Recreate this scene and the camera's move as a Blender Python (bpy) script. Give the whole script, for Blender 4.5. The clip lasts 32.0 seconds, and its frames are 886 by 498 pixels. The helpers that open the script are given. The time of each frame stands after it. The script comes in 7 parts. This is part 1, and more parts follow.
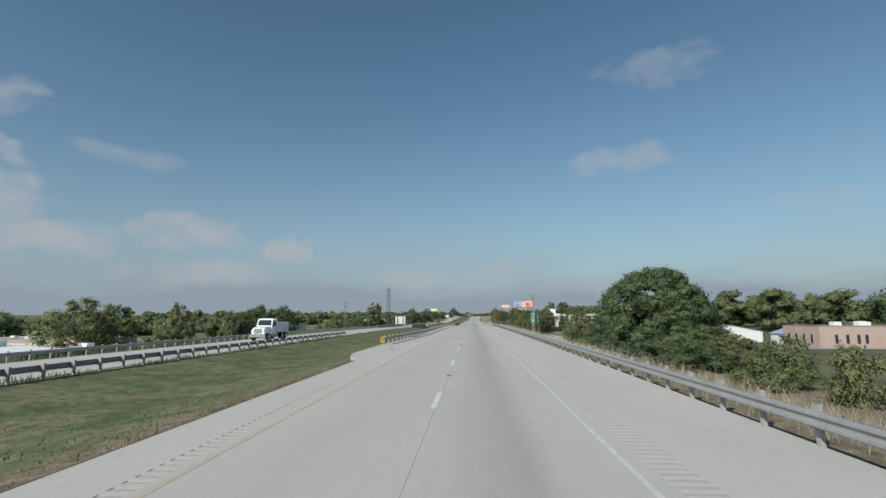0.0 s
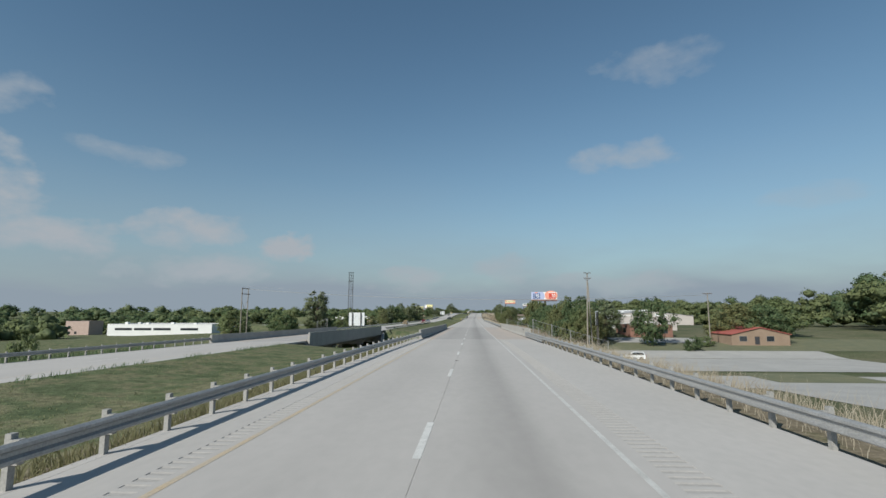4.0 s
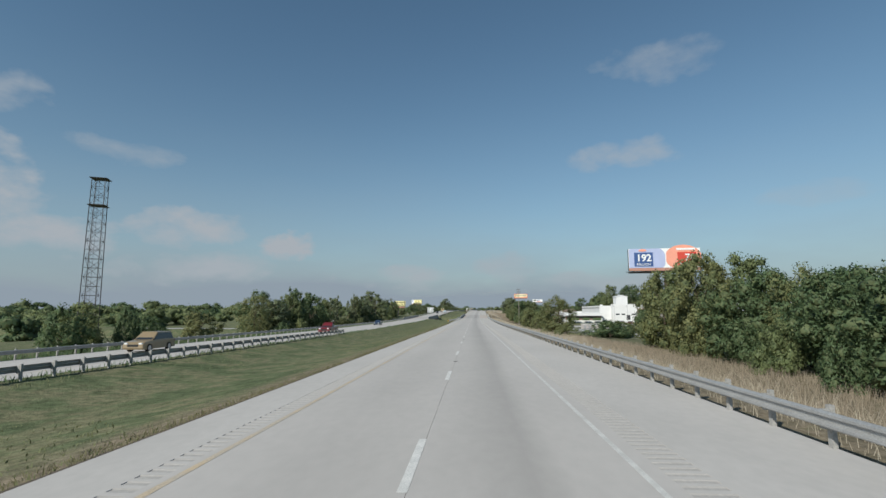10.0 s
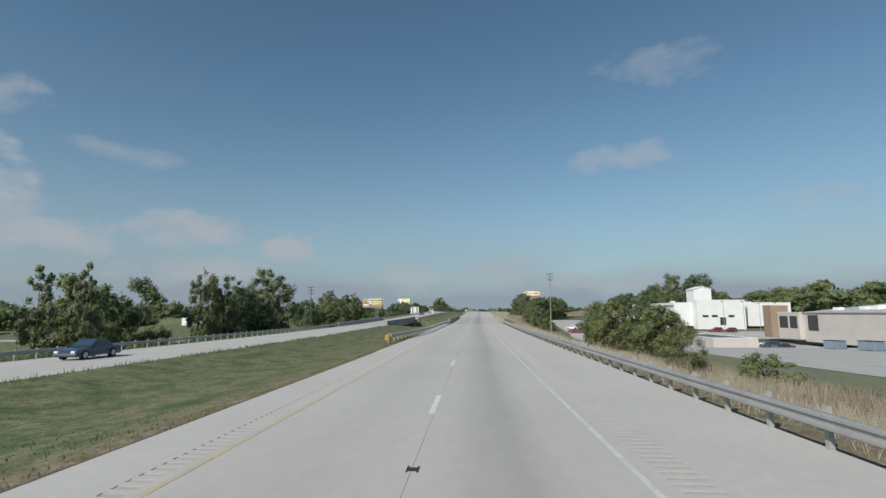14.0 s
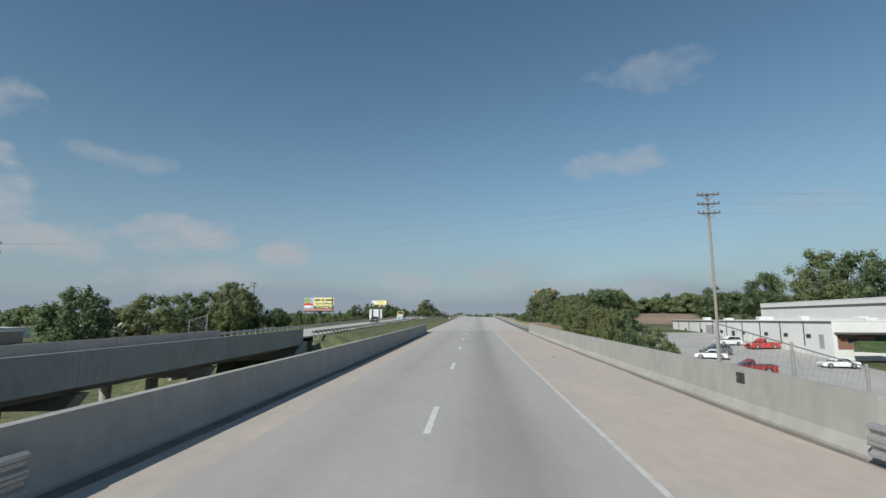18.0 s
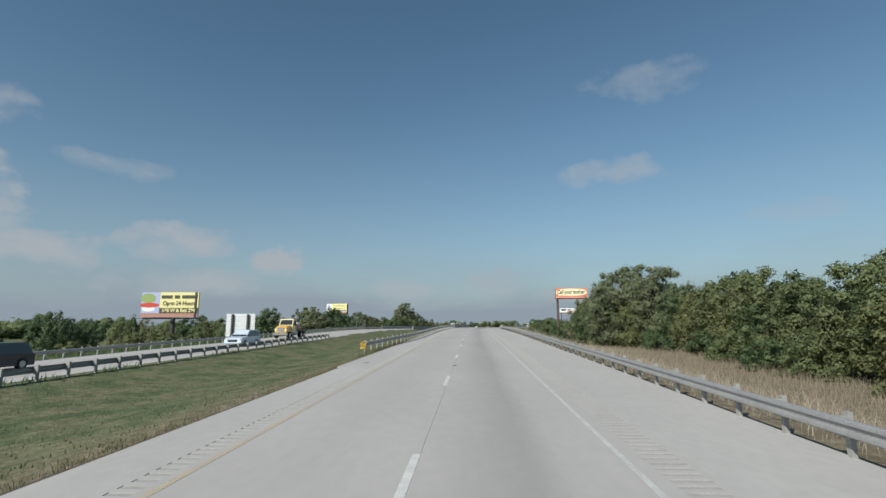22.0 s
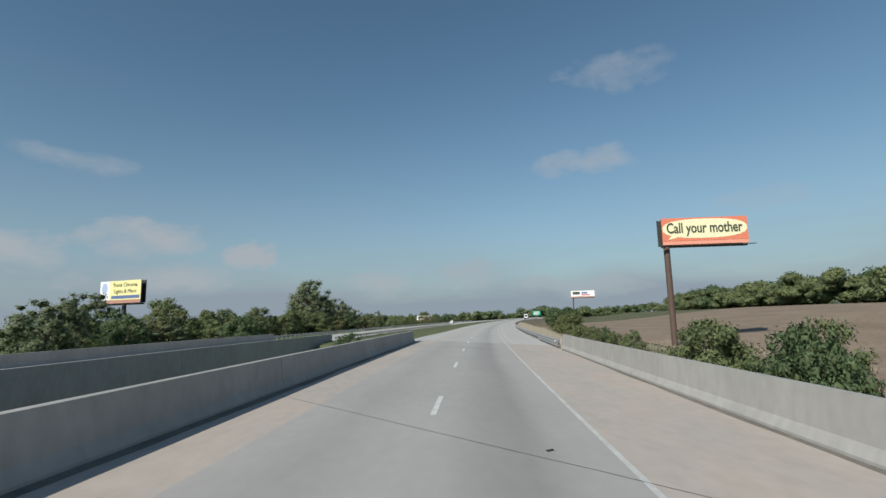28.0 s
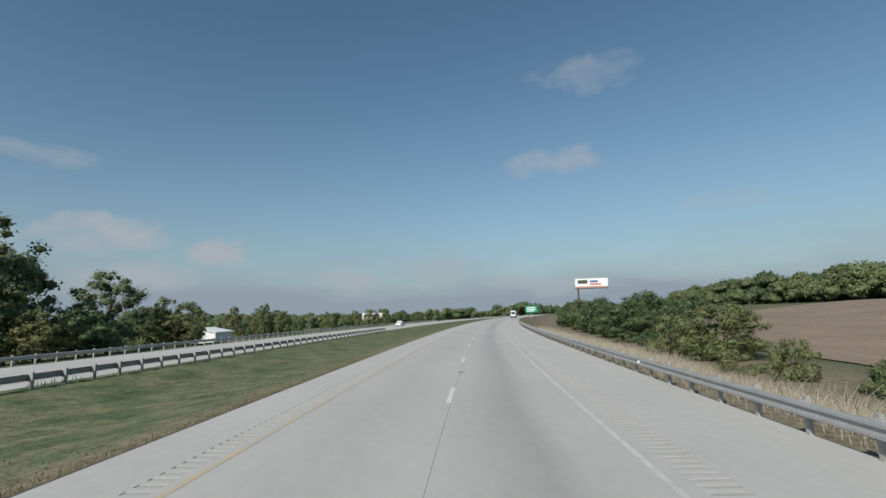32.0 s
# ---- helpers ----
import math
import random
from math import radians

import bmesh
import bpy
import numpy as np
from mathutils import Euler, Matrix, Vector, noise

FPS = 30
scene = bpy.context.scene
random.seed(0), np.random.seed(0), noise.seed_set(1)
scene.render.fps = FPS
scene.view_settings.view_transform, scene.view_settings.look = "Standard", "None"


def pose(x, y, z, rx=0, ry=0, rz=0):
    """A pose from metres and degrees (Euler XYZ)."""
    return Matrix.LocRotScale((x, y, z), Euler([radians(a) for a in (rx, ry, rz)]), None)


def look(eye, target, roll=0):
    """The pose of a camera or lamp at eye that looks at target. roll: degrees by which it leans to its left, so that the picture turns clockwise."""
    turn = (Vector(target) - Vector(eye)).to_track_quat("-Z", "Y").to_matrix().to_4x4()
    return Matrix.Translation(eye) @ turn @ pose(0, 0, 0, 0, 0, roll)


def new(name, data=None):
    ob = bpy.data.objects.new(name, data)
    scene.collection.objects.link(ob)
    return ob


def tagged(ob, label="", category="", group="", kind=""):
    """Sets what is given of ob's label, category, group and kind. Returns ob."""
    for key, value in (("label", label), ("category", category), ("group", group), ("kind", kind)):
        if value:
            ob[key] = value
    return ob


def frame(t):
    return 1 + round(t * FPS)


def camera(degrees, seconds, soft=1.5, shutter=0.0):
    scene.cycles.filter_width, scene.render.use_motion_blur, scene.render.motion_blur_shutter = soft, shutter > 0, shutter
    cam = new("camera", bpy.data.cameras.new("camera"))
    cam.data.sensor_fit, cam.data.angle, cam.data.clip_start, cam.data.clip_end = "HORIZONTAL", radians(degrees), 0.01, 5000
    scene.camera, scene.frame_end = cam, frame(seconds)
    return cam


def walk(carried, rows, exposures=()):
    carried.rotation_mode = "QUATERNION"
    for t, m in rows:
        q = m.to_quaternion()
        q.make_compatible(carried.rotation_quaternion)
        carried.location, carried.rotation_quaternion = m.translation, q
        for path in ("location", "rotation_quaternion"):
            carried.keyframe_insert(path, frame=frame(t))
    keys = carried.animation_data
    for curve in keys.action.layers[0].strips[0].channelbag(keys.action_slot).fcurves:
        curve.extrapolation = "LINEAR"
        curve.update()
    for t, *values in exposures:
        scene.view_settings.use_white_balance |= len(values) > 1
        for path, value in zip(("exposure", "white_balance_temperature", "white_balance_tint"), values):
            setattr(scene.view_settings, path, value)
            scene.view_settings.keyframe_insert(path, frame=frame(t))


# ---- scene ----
# ======================= road line =======================
# Stations run along +Y in metres, lat is the distance to the right of the lane line.
TURN = [(-600, 0), (403, 0.03), (632, 1.15), (702, 1.18), (757, 2.47), (798, 3.77), (852, 5.11), (906, 7.09),
        (1010, 10.6), (1150, 15.0), (1300, 18.0), (6000, 18.0)]
# grade in degrees by station
GRADE = [(-600, -0.1), (0, -0.1), (100, -0.38), (157, -0.63), (201, -0.69), (258, -0.42), (316, -0.44), (374, -0.54), (418, -0.27),
         (475, 0.0), (518, 0.49), (576, 0.92), (632, 1.11), (702, 1.01), (757, 0.35), (798, -0.02), (852, -0.19), (906, -0.13), (1000, 0), (6000, 0)]
YS = np.arange(-600, 6001, 2.0)
PSI = np.radians(np.interp(YS, *zip(*TURN)))
PSI = np.convolve(np.pad(PSI, 5, "edge"), np.ones(11) / 11, "valid")
XC = np.cumsum(np.tan(PSI)) * 2.0
XC -= np.interp(0, YS, XC)
SLOPE = np.convolve(np.pad(np.tan(np.radians(np.interp(YS, *zip(*GRADE)))), 6, "edge"), np.ones(13) / 13, "valid")
ZC = np.cumsum(SLOPE) * 2.0
ZC -= np.interp(0, YS, ZC)
BANK = np.interp(YS, [-600, 702, 770, 6000], [0, 0, 0.026, 0.026])


def head(y):
    return float(np.interp(y, YS, PSI))


def line_x(y):
    return float(np.interp(y, YS, XC))


def road_z(y, lat=0.0):
    lat_c = min(max(lat, -40.0), 12.0)
    return float(np.interp(y, YS, ZC)) - float(np.interp(y, YS, BANK)) * lat_c


def P(y, lat, z=0.0):
    """World place of a point z above the pavement's plane."""
    return Vector((line_x(y) + lat / math.cos(head(y)), y, road_z(y, lat) + z))


# ======================= camera =======================
LENS = 84.17
cam = camera(LENS, 32.0, soft=1.5, shutter=0.0)
# metres a second along the road, by seconds
PACE = [(0, 28.6), (8, 28.7), (10, 29.05), (14, 29.05), (17, 28.7), (21, 28.5), (24, 27.6), (27, 27.2), (32, 27.2)]
TICK = np.arange(0, 32.001, 0.1)
PV = np.interp(TICK, *zip(*PACE))
GONE = np.concatenate([[0], np.cumsum((PV[1:] + PV[:-1]) * 0.05)])
ALONG = np.cumsum(np.diff(np.concatenate([[0], np.interp(GONE, np.cumsum(2.0 / np.cos(PSI)) - np.interp(0, YS, np.cumsum(2.0 / np.cos(PSI))), YS)])))
# seconds, lat, height, pitch off the grade, roll off the bank
AIM = [(0, 1.05, 2.515, 7.80, 0), (3.5, 0.98, 2.515, 7.78, 0), (5.5, 0.92, 2.515, 7.85, 0), (7, 0.95, 2.515, 7.72, 0), (9, 0.96, 2.515, 7.55, 0),
       (11, 0.98, 2.515, 7.68, 0), (13, 1.0, 2.515, 7.85, 0), (14.5, 1.05, 2.515, 7.78, 0), (16.5, 1.0, 2.515, 7.68, 0), (18, 0.95, 2.515, 7.64, 0),
       (20, 0.98, 2.515, 7.75, 0), (22, 1.0, 2.515, 7.88, 0), (24.5, 1.05, 2.515, 7.77, 0), (26.5, 1.25, 2.515, 7.77, 0), (28, 1.1, 2.515, 7.95, 0),
       (30, 0.95, 2.515, 7.95, 0), (32, 0.8, 2.515, 7.78, 0)]
YAW = 3.44
AT = [a[0] for a in AIM]
path = []
for k in range(65):
    t = k * 0.5
    lat, up, pit, roll = [float(np.interp(t, AT, [a[i] for a in AIM])) for i in range(1, 5)]
    y = float(np.interp(t, TICK, ALONG))
    bank = math.degrees(math.atan(float(np.interp(y, YS, BANK))))
    grade = math.degrees(math.atan(float(np.interp(y, YS, SLOPE))))
    p = P(y, lat, up)
    path.append((t, pose(p.x, p.y, p.z, 90 + pit + grade, roll + bank, YAW - math.degrees(head(y)))))
walk(cam, path, [(0, 0.0, 6150, 4), (32, 0.0, 6150, 4)])

# ======================= light =======================
SUN_EL, SUN_AZ = 35.0, 216.0
sun = new("sun", bpy.data.lights.new("sun", "SUN"))
sun.data.energy, sun.data.angle, sun.data.color = 5.0, radians(0.6), (1.0, 0.92, 0.83)
az, el = radians(SUN_AZ), radians(SUN_EL)
to_sun = Vector((math.sin(az) * math.cos(el), math.cos(az) * math.cos(el), math.sin(el)))
sun.matrix_world = look(to_sun * 300, (0, 0, 0))
world = bpy.data.worlds.new("world")
scene.world = world
world.use_nodes = True
wn, wl = world.node_tree.nodes, world.node_tree.links
sky = wn.new("ShaderNodeTexSky")
sky.sky_type, sky.sun_disc = "NISHITA", False
sky.sun_elevation, sky.sun_rotation = el, az
sky.air_density, sky.dust_density, sky.ozone_density = 1.0, 0.2, 1.2
bg = wn["Background"]
bg.inputs["Strength"].default_value = 0.091


def wmath(op, a, b, clamp=False):
    q = wn.new("ShaderNodeMath")
    q.operation, q.use_clamp = op, clamp
    for i, v in enumerate((a, b)):
        if isinstance(v, (int, float)):
            q.inputs[i].default_value = v
        else:
            wl.new(v, q.inputs[i])
    return q.outputs[0]


# drifting cumulus: soft banks at certain headings, broken up by noise, and a low haze of cloud along the horizon
geo = wn.new("ShaderNodeTexCoord")
dirn = geo.outputs["Generated"]
sep = wn.new("ShaderNodeSeparateXYZ")
wl.new(dirn, sep.inputs[0])


def wnoise(scale, detail, stretch):
    mp = wn.new("ShaderNodeMapping")
    mp.inputs["Scale"].default_value = stretch
    wl.new(dirn, mp.inputs["Vector"])
    t = wn.new("ShaderNodeTexNoise")
    t.inputs["Scale"].default_value, t.inputs["Detail"].default_value, t.inputs["Roughness"].default_value = scale, detail, 0.55
    wl.new(mp.outputs[0], t.inputs["Vector"])
    return t.outputs["Fac"]


puff = wnoise(13.0, 10, (1, 1, 1.9))
bend = wnoise(5.0, 5, (1, 1, 1.6))
bend2 = wnoise(6.5, 5, (1.3, 0.8, 1.4))
# heading (degrees right of north), height, half width, half height, strength
BANKS = [(-49, 10.5, 9.0, 4.4, 0.62), (-43, 7.0, 8.0, 2.6, 0.55), (-32, 8.2, 6.0, 2.4, 0.5), (-30, 4.6, 9.0, 2.0, 0.45), (-21.5, 7.3, 4.6, 2.0, 1.0), (17.5, 17.0, 6.0, 1.9, 0.32), (21, 25.5, 7.0, 2.2, 0.24),
         (-8, 3.6, 10.0, 1.8, 0.4), (4.5, 5.2, 4.5, 1.8, 0.3), (18, 3.2, 10.0, 1.5, 0.3), (-47, 18, 6.0, 2.6, 0.34), (-36, 15.5, 5.0, 1.6, 0.25), (34, 11, 7, 1.4, 0.16), (70, 14, 12, 5, 0.4), (120, 20, 16, 7, 0.45),
         (-110, 16, 15, 7, 0.45), (170, 14, 20, 6, 0.4)]
cover = None
for hd, ht, rw, rh, st in BANKS:
    a, e = radians(hd), radians(ht)
    cx, cy, cz = math.sin(a) * math.cos(e), math.cos(a) * math.cos(e), math.sin(e)
    side = wmath("ADD", wmath("MULTIPLY", sep.outputs[0], math.cos(a)), wmath("MULTIPLY", sep.outputs[1], -math.sin(a)))
    fwd = wmath("ADD", wmath("MULTIPLY", sep.outputs[0], math.sin(a)), wmath("MULTIPLY", sep.outputs[1], math.cos(a)))
    u = wmath("DIVIDE", side, math.sin(radians(rw)))
    v = wmath("DIVIDE", wmath("SUBTRACT", sep.outputs[2], cz), math.sin(radians(rh)))
    u = wmath("ADD", u, wmath("MULTIPLY", wmath("SUBTRACT", bend, 0.5), 1.9))
    v = wmath("ADD", v, wmath("MULTIPLY", wmath("SUBTRACT", bend2, 0.5), 2.2))
    d = wmath("SUBTRACT", 1.0, wmath("ADD", wmath("MULTIPLY", u, u), wmath("MULTIPLY", v, v)), True)
    d = wmath("MULTIPLY", d, wmath("GREATER_THAN", fwd, 0.0))
    body = wmath("SUBTRACT", wmath("ADD", wmath("MULTIPLY", puff, 2.8), wmath("MULTIPLY", d, 0.9)), 1.55, True)
    body = wmath("MULTIPLY", wmath("MULTIPLY", body, wmath("MULTIPLY", d, 3.0, True)), st * 1.9, True)
    cover = body if cover is None else wmath("MAXIMUM", cover, body)
haze = wmath("POWER", wmath("SUBTRACT", 1.0, wmath("ABSOLUTE", sep.outputs[2], 0.0), True), 6.5)
haze = wmath("MULTIPLY", haze, wmath("ADD", wmath("MULTIPLY", wnoise(3.0, 4, (1, 1, 4.0)), 0.5), 0.45))
hz = wn.new("ShaderNodeMix")
hz.data_type = "RGBA"
wl.new(wmath("MULTIPLY", haze, 1.8, True), hz.inputs["Factor"])
tint = wn.new("ShaderNodeMix")
tint.data_type, tint.blend_type = "RGBA", "MULTIPLY"
tint.inputs["Factor"].default_value = 1.0
tint.inputs["B"].default_value = (0.895, 1.0, 0.968, 1)
wl.new(sky.outputs[0], tint.inputs["A"])
wl.new(tint.outputs["Result"], hz.inputs["A"])
hz.inputs["B"].default_value = (3.25, 3.65, 4.2, 1)
cl = wn.new("ShaderNodeMix")
cl.data_type = "RGBA"
wl.new(cover, cl.inputs["Factor"])
wl.new(hz.outputs["Result"], cl.inputs["A"])
cl.inputs["B"].default_value = (4.5, 4.62, 4.95, 1)
wl.new(cl.outputs["Result"], bg.inputs["Color"])
# ======================= materials =======================
def material(name, base, rough=0.8, metal=0.0, second=None, scale=4.0, fine=60.0, amount=0.5, bump=0.15, spec=0.4, stretch=None, per="none", third=None, coat=0.0, contrast=0.17):
    """A surface of two mixed colours, a coarse and a fine variation and a fine relief. per: object or island, for a shift from piece to piece."""
    m = bpy.data.materials.new(name)
    m.use_nodes = True
    n, l = m.node_tree.nodes, m.node_tree.links
    b = n["Principled BSDF"]
    b.inputs["Roughness"].default_value, b.inputs["Metallic"].default_value = rough, metal
    b.inputs["Specular IOR Level"].default_value = spec
    b.inputs["Coat Weight"].default_value = coat
    co = n.new("ShaderNodeNewGeometry")
    src = co.outputs["Position"]
    if stretch:
        mp = n.new("ShaderNodeMapping")
        mp.inputs["Scale"].default_value = stretch
        l.new(src, mp.inputs["Vector"])
        src = mp.outputs[0]
    n1, n2 = n.new("ShaderNodeTexNoise"), n.new("ShaderNodeTexNoise")
    n1.inputs["Scale"].default_value, n1.inputs["Detail"].default_value = scale, 6
    n2.inputs["Scale"].default_value, n2.inputs["Detail"].default_value = fine, 4
    l.new(src, n1.inputs["Vector"]), l.new(src, n2.inputs["Vector"])
    second = second or tuple(c * 0.7 for c in base)
    mix = n.new("ShaderNodeMix")
    mix.data_type = "RGBA"
    mix.inputs["A"].default_value, mix.inputs["B"].default_value = (*base, 1), (*second, 1)
    ramp = n.new("ShaderNodeMapRange")
    ramp.inputs["From Min"].default_value, ramp.inputs["From Max"].default_value = 0.35, 0.68
    ramp.inputs["To Max"].default_value = amount
    l.new(n1.outputs["Fac"], ramp.inputs["Value"])
    l.new(ramp.outputs[0], mix.inputs["Factor"])
    out = mix.outputs["Result"]
    m2 = n.new("ShaderNodeMix")
    m2.data_type, m2.blend_type = "RGBA", "MULTIPLY"
    r2 = n.new("ShaderNodeMapRange")
    r2.inputs["From Min"].default_value, r2.inputs["From Max"].default_value = 0.3, 0.7
    r2.inputs["To Min"].default_value, r2.inputs["To Max"].default_value = 1 - contrast * 1.2, 1 + contrast * 0.7
    l.new(n2.outputs["Fac"], r2.inputs["Value"])
    m2.inputs["Factor"].default_value = 1.0
    l.new(out, m2.inputs["A"]), l.new(r2.outputs[0], m2.inputs["B"])
    out = m2.outputs["Result"]
    if per != "none":
        rnd = co.outputs["Random Per Island"] if per == "island" else n.new("ShaderNodeObjectInfo").outputs["Random"]
        m3 = n.new("ShaderNodeMix")
        m3.data_type = "RGBA"
        r3 = n.new("ShaderNodeMapRange")
        r3.inputs["To Max"].default_value = 0.75
        l.new(rnd, r3.inputs["Value"]), l.new(r3.outputs[0], m3.inputs["Factor"])
        l.new(out, m3.inputs["A"])
        m3.inputs["B"].default_value = (*(third or tuple(c * 0.75 for c in base)), 1)
        out = m3.outputs["Result"]
    l.new(out, b.inputs["Base Color"])
    bp = n.new("ShaderNodeBump")
    bp.inputs["Strength"].default_value, bp.inputs["Distance"].default_value = bump, 0.02
    l.new(n2.outputs["Fac"], bp.inputs["Height"]), l.new(bp.outputs[0], b.inputs["Normal"])
    return m


def leaf_material(name, a, b_col, c_col):
    m = bpy.data.materials.new(name)
    m.use_nodes = True
    n, l = m.node_tree.nodes, m.node_tree.links
    b = n["Principled BSDF"]
    b.inputs["Roughness"].default_value, b.inputs["Specular IOR Level"].default_value = 0.6, 0.25
    g, o = n.new("ShaderNodeNewGeometry"), n.new("ShaderNodeObjectInfo")
    r = n.new("ShaderNodeValToRGB")
    r.color_ramp.elements[0].color, r.color_ramp.elements[1].color = (*a, 1), (*b_col, 1)
    e = r.color_ramp.elements.new(0.55)
    e.color = (*[(p + q) / 2 for p, q in zip(a, b_col)], 1)
    l.new(g.outputs["Random Per Island"], r.inputs["Fac"])
    mx = n.new("ShaderNodeMix")
    mx.data_type = "RGBA"
    nz = n.new("ShaderNodeTexNoise")
    nz.inputs["Scale"].default_value = 0.35
    l.new(g.outputs["Position"], nz.inputs["Vector"])
    ad = n.new("ShaderNodeMath")
    ad.operation = "MULTIPLY"
    l.new(nz.outputs["Fac"], ad.inputs[0]), l.new(o.outputs["Random"], ad.inputs[1])
    l.new(ad.outputs[0], mx.inputs["Factor"]), l.new(r.outputs[0], mx.inputs["A"])
    mx.inputs["B"].default_value = (*c_col, 1)
    l.new(mx.outputs["Result"], b.inputs["Base Color"])
    t = n.new("ShaderNodeBsdfTranslucent")
    l.new(mx.outputs["Result"], t.inputs["Color"])
    s = n.new("ShaderNodeMixShader")
    s.inputs[0].default_value = 0.45
    l.new(b.outputs[0], s.inputs[1]), l.new(t.outputs[0], s.inputs[2])
    l.new(s.outputs[0], n["Material Output"].inputs["Surface"])
    return m


def paving_material(name, base, track, drip, scale=0.25):
    """Broomed concrete with grey tyre tracks and a darker drip line down the middle of each lane."""
    m = material(name, base, 0.85, second=tuple(c * 0.88 for c in base), scale=scale, fine=4, amount=0.6, bump=0.03, stretch=(1, 0.45, 1), contrast=0.035)
    n, l = m.node_tree.nodes, m.node_tree.links
    b = n["Principled BSDF"]
    src = b.inputs["Base Color"].links[0].from_socket
    at = n.new("ShaderNodeAttribute")
    at.attribute_name = "lat"
    wob = n.new("ShaderNodeTexNoise")
    wob.inputs["Scale"].default_value = 1.0
    mp = n.new("ShaderNodeMapping")
    mp.inputs["Scale"].default_value = (0.6, 0.03, 0.6)
    g = n.new("ShaderNodeNewGeometry")
    l.new(g.outputs["Position"], mp.inputs["Vector"]), l.new(mp.outputs[0], wob.inputs["Vector"])
    add = n.new("ShaderNodeMath")
    add.operation = "MULTIPLY_ADD"
    l.new(wob.outputs["Fac"], add.inputs[0])
    add.inputs[1].default_value = 0.9
    l.new(at.outputs["Fac"], add.inputs[2])
    r = n.new("ShaderNodeMapRange")
    r.inputs["From Min"].default_value, r.inputs["From Max"].default_value = -4.5, 5.5
    l.new(add.outputs[0], r.inputs["Value"])
    cr = n.new("ShaderNodeValToRGB")
    els = cr.color_ramp.elements
    def shade(lat, v):
        return ((lat + 0.45 + 4.5) / 10.0, (v, v, v, 1))
    stops = [shade(-4.0, 1.0), shade(-2.9, 0.99), shade(-2.0, track), shade(-1.1, 0.97), shade(-0.2, 1.0), shade(0.5, 0.96), shade(1.2, (track + drip) / 2), shade(1.9, drip), shade(2.6, (track + 1) / 2), shade(3.4, 1.0)]
    els[0].position, els[0].color = stops[0]
    els[1].position, els[1].color = stops[-1]
    for p, c in stops[1:-1]:
        els.new(p).color = c
    l.new(r.outputs[0], cr.inputs["Fac"])
    mu = n.new("ShaderNodeMix")
    mu.data_type, mu.blend_type = "RGBA", "MULTIPLY"
    mu.inputs["Factor"].default_value = 1
    l.new(src, mu.inputs["A"]), l.new(cr.outputs["Color"], mu.inputs["B"])
    l.new(mu.outputs["Result"], b.inputs["Base Color"])
    return m


M_CONC = paving_material("road_concrete", (0.452, 0.424, 0.396), 0.94, 0.78)
M_SHOULDER = material("shoulder_concrete", (0.462, 0.436, 0.408), 0.9, second=(0.405, 0.382, 0.356), scale=0.3, fine=5, amount=0.6, bump=0.03, stretch=(1, 0.5, 1), contrast=0.04)
# darker concrete for the rumble dips, with their shade painted into the colour
M_GROOVE = material("shaded_groove_concrete", (0.405, 0.38, 0.352), 0.95, second=(0.345, 0.325, 0.30), scale=1.5, fine=14, amount=0.7, bump=0.06, contrast=0.1)
M_DECK = paving_material("deck_concrete", (0.39, 0.366, 0.342), 0.9, 0.74, 0.4)
M_DECKSIDE = material("deck_shoulder_concrete", (0.455, 0.385, 0.33), 0.9, second=(0.40, 0.36, 0.325), scale=0.4, fine=3.5, amount=0.9, bump=0.03, stretch=(1, 0.45, 1), contrast=0.06)
M_PARAPET = material("parapet_concrete", (0.375, 0.358, 0.33), 0.88, second=(0.28, 0.266, 0.242), scale=0.9, fine=6, amount=0.5, bump=0.05, contrast=0.08, stretch=(0.5, 0.5, 0.3))
M_GIRDER = material("girder_concrete", (0.2, 0.195, 0.18), 0.85, scale=1.0, fine=18)
M_WHITE = material("white_road_paint", (0.60, 0.585, 0.55), 0.6, second=(0.44, 0.425, 0.395), scale=3, fine=40, amount=0.8)
M_DASH = material("lane_dash_paint", (0.69, 0.67, 0.63), 0.6, second=(0.52, 0.51, 0.48), scale=3, fine=40, amount=0.7)
M_YELLOW = material("yellow_road_paint", (0.53, 0.42, 0.28), 0.6, second=(0.45, 0.40, 0.33), scale=1.5, fine=30, amount=0.9)
M_GALV = material("galvanised_steel", (0.385, 0.382, 0.374), 0.46, 0.3, second=(0.30, 0.298, 0.292), scale=2.0, fine=25, amount=0.6, bump=0.03)
M_POST = material("weathered_post", (0.36, 0.35, 0.33), 0.75, 0.1, second=(0.28, 0.27, 0.25), scale=3.0, fine=30)
M_IRON = material("dark_cast_iron", (0.06, 0.055, 0.05), 0.7, 0.3)
M_RUST = material("rusted_steel_post", (0.125, 0.085, 0.068), 0.75, 0.2, second=(0.085, 0.058, 0.048), scale=1.5, fine=20)
M_FOOT_SHADE = material("foot_shade", (0.15, 0.135, 0.115), 0.95, second=(0.22, 0.195, 0.165), scale=1.5, fine=25, amount=0.8, bump=0.4)
M_SHADED_SOIL = material("shaded_soil", (0.07, 0.055, 0.04), 0.95, second=(0.12, 0.09, 0.06), scale=2.0, fine=20, amount=0.8, bump=0.5)
M_BARK = material("bark", (0.11, 0.085, 0.06), 0.95, scale=3, fine=40, bump=0.5, stretch=(1, 1, 0.3))
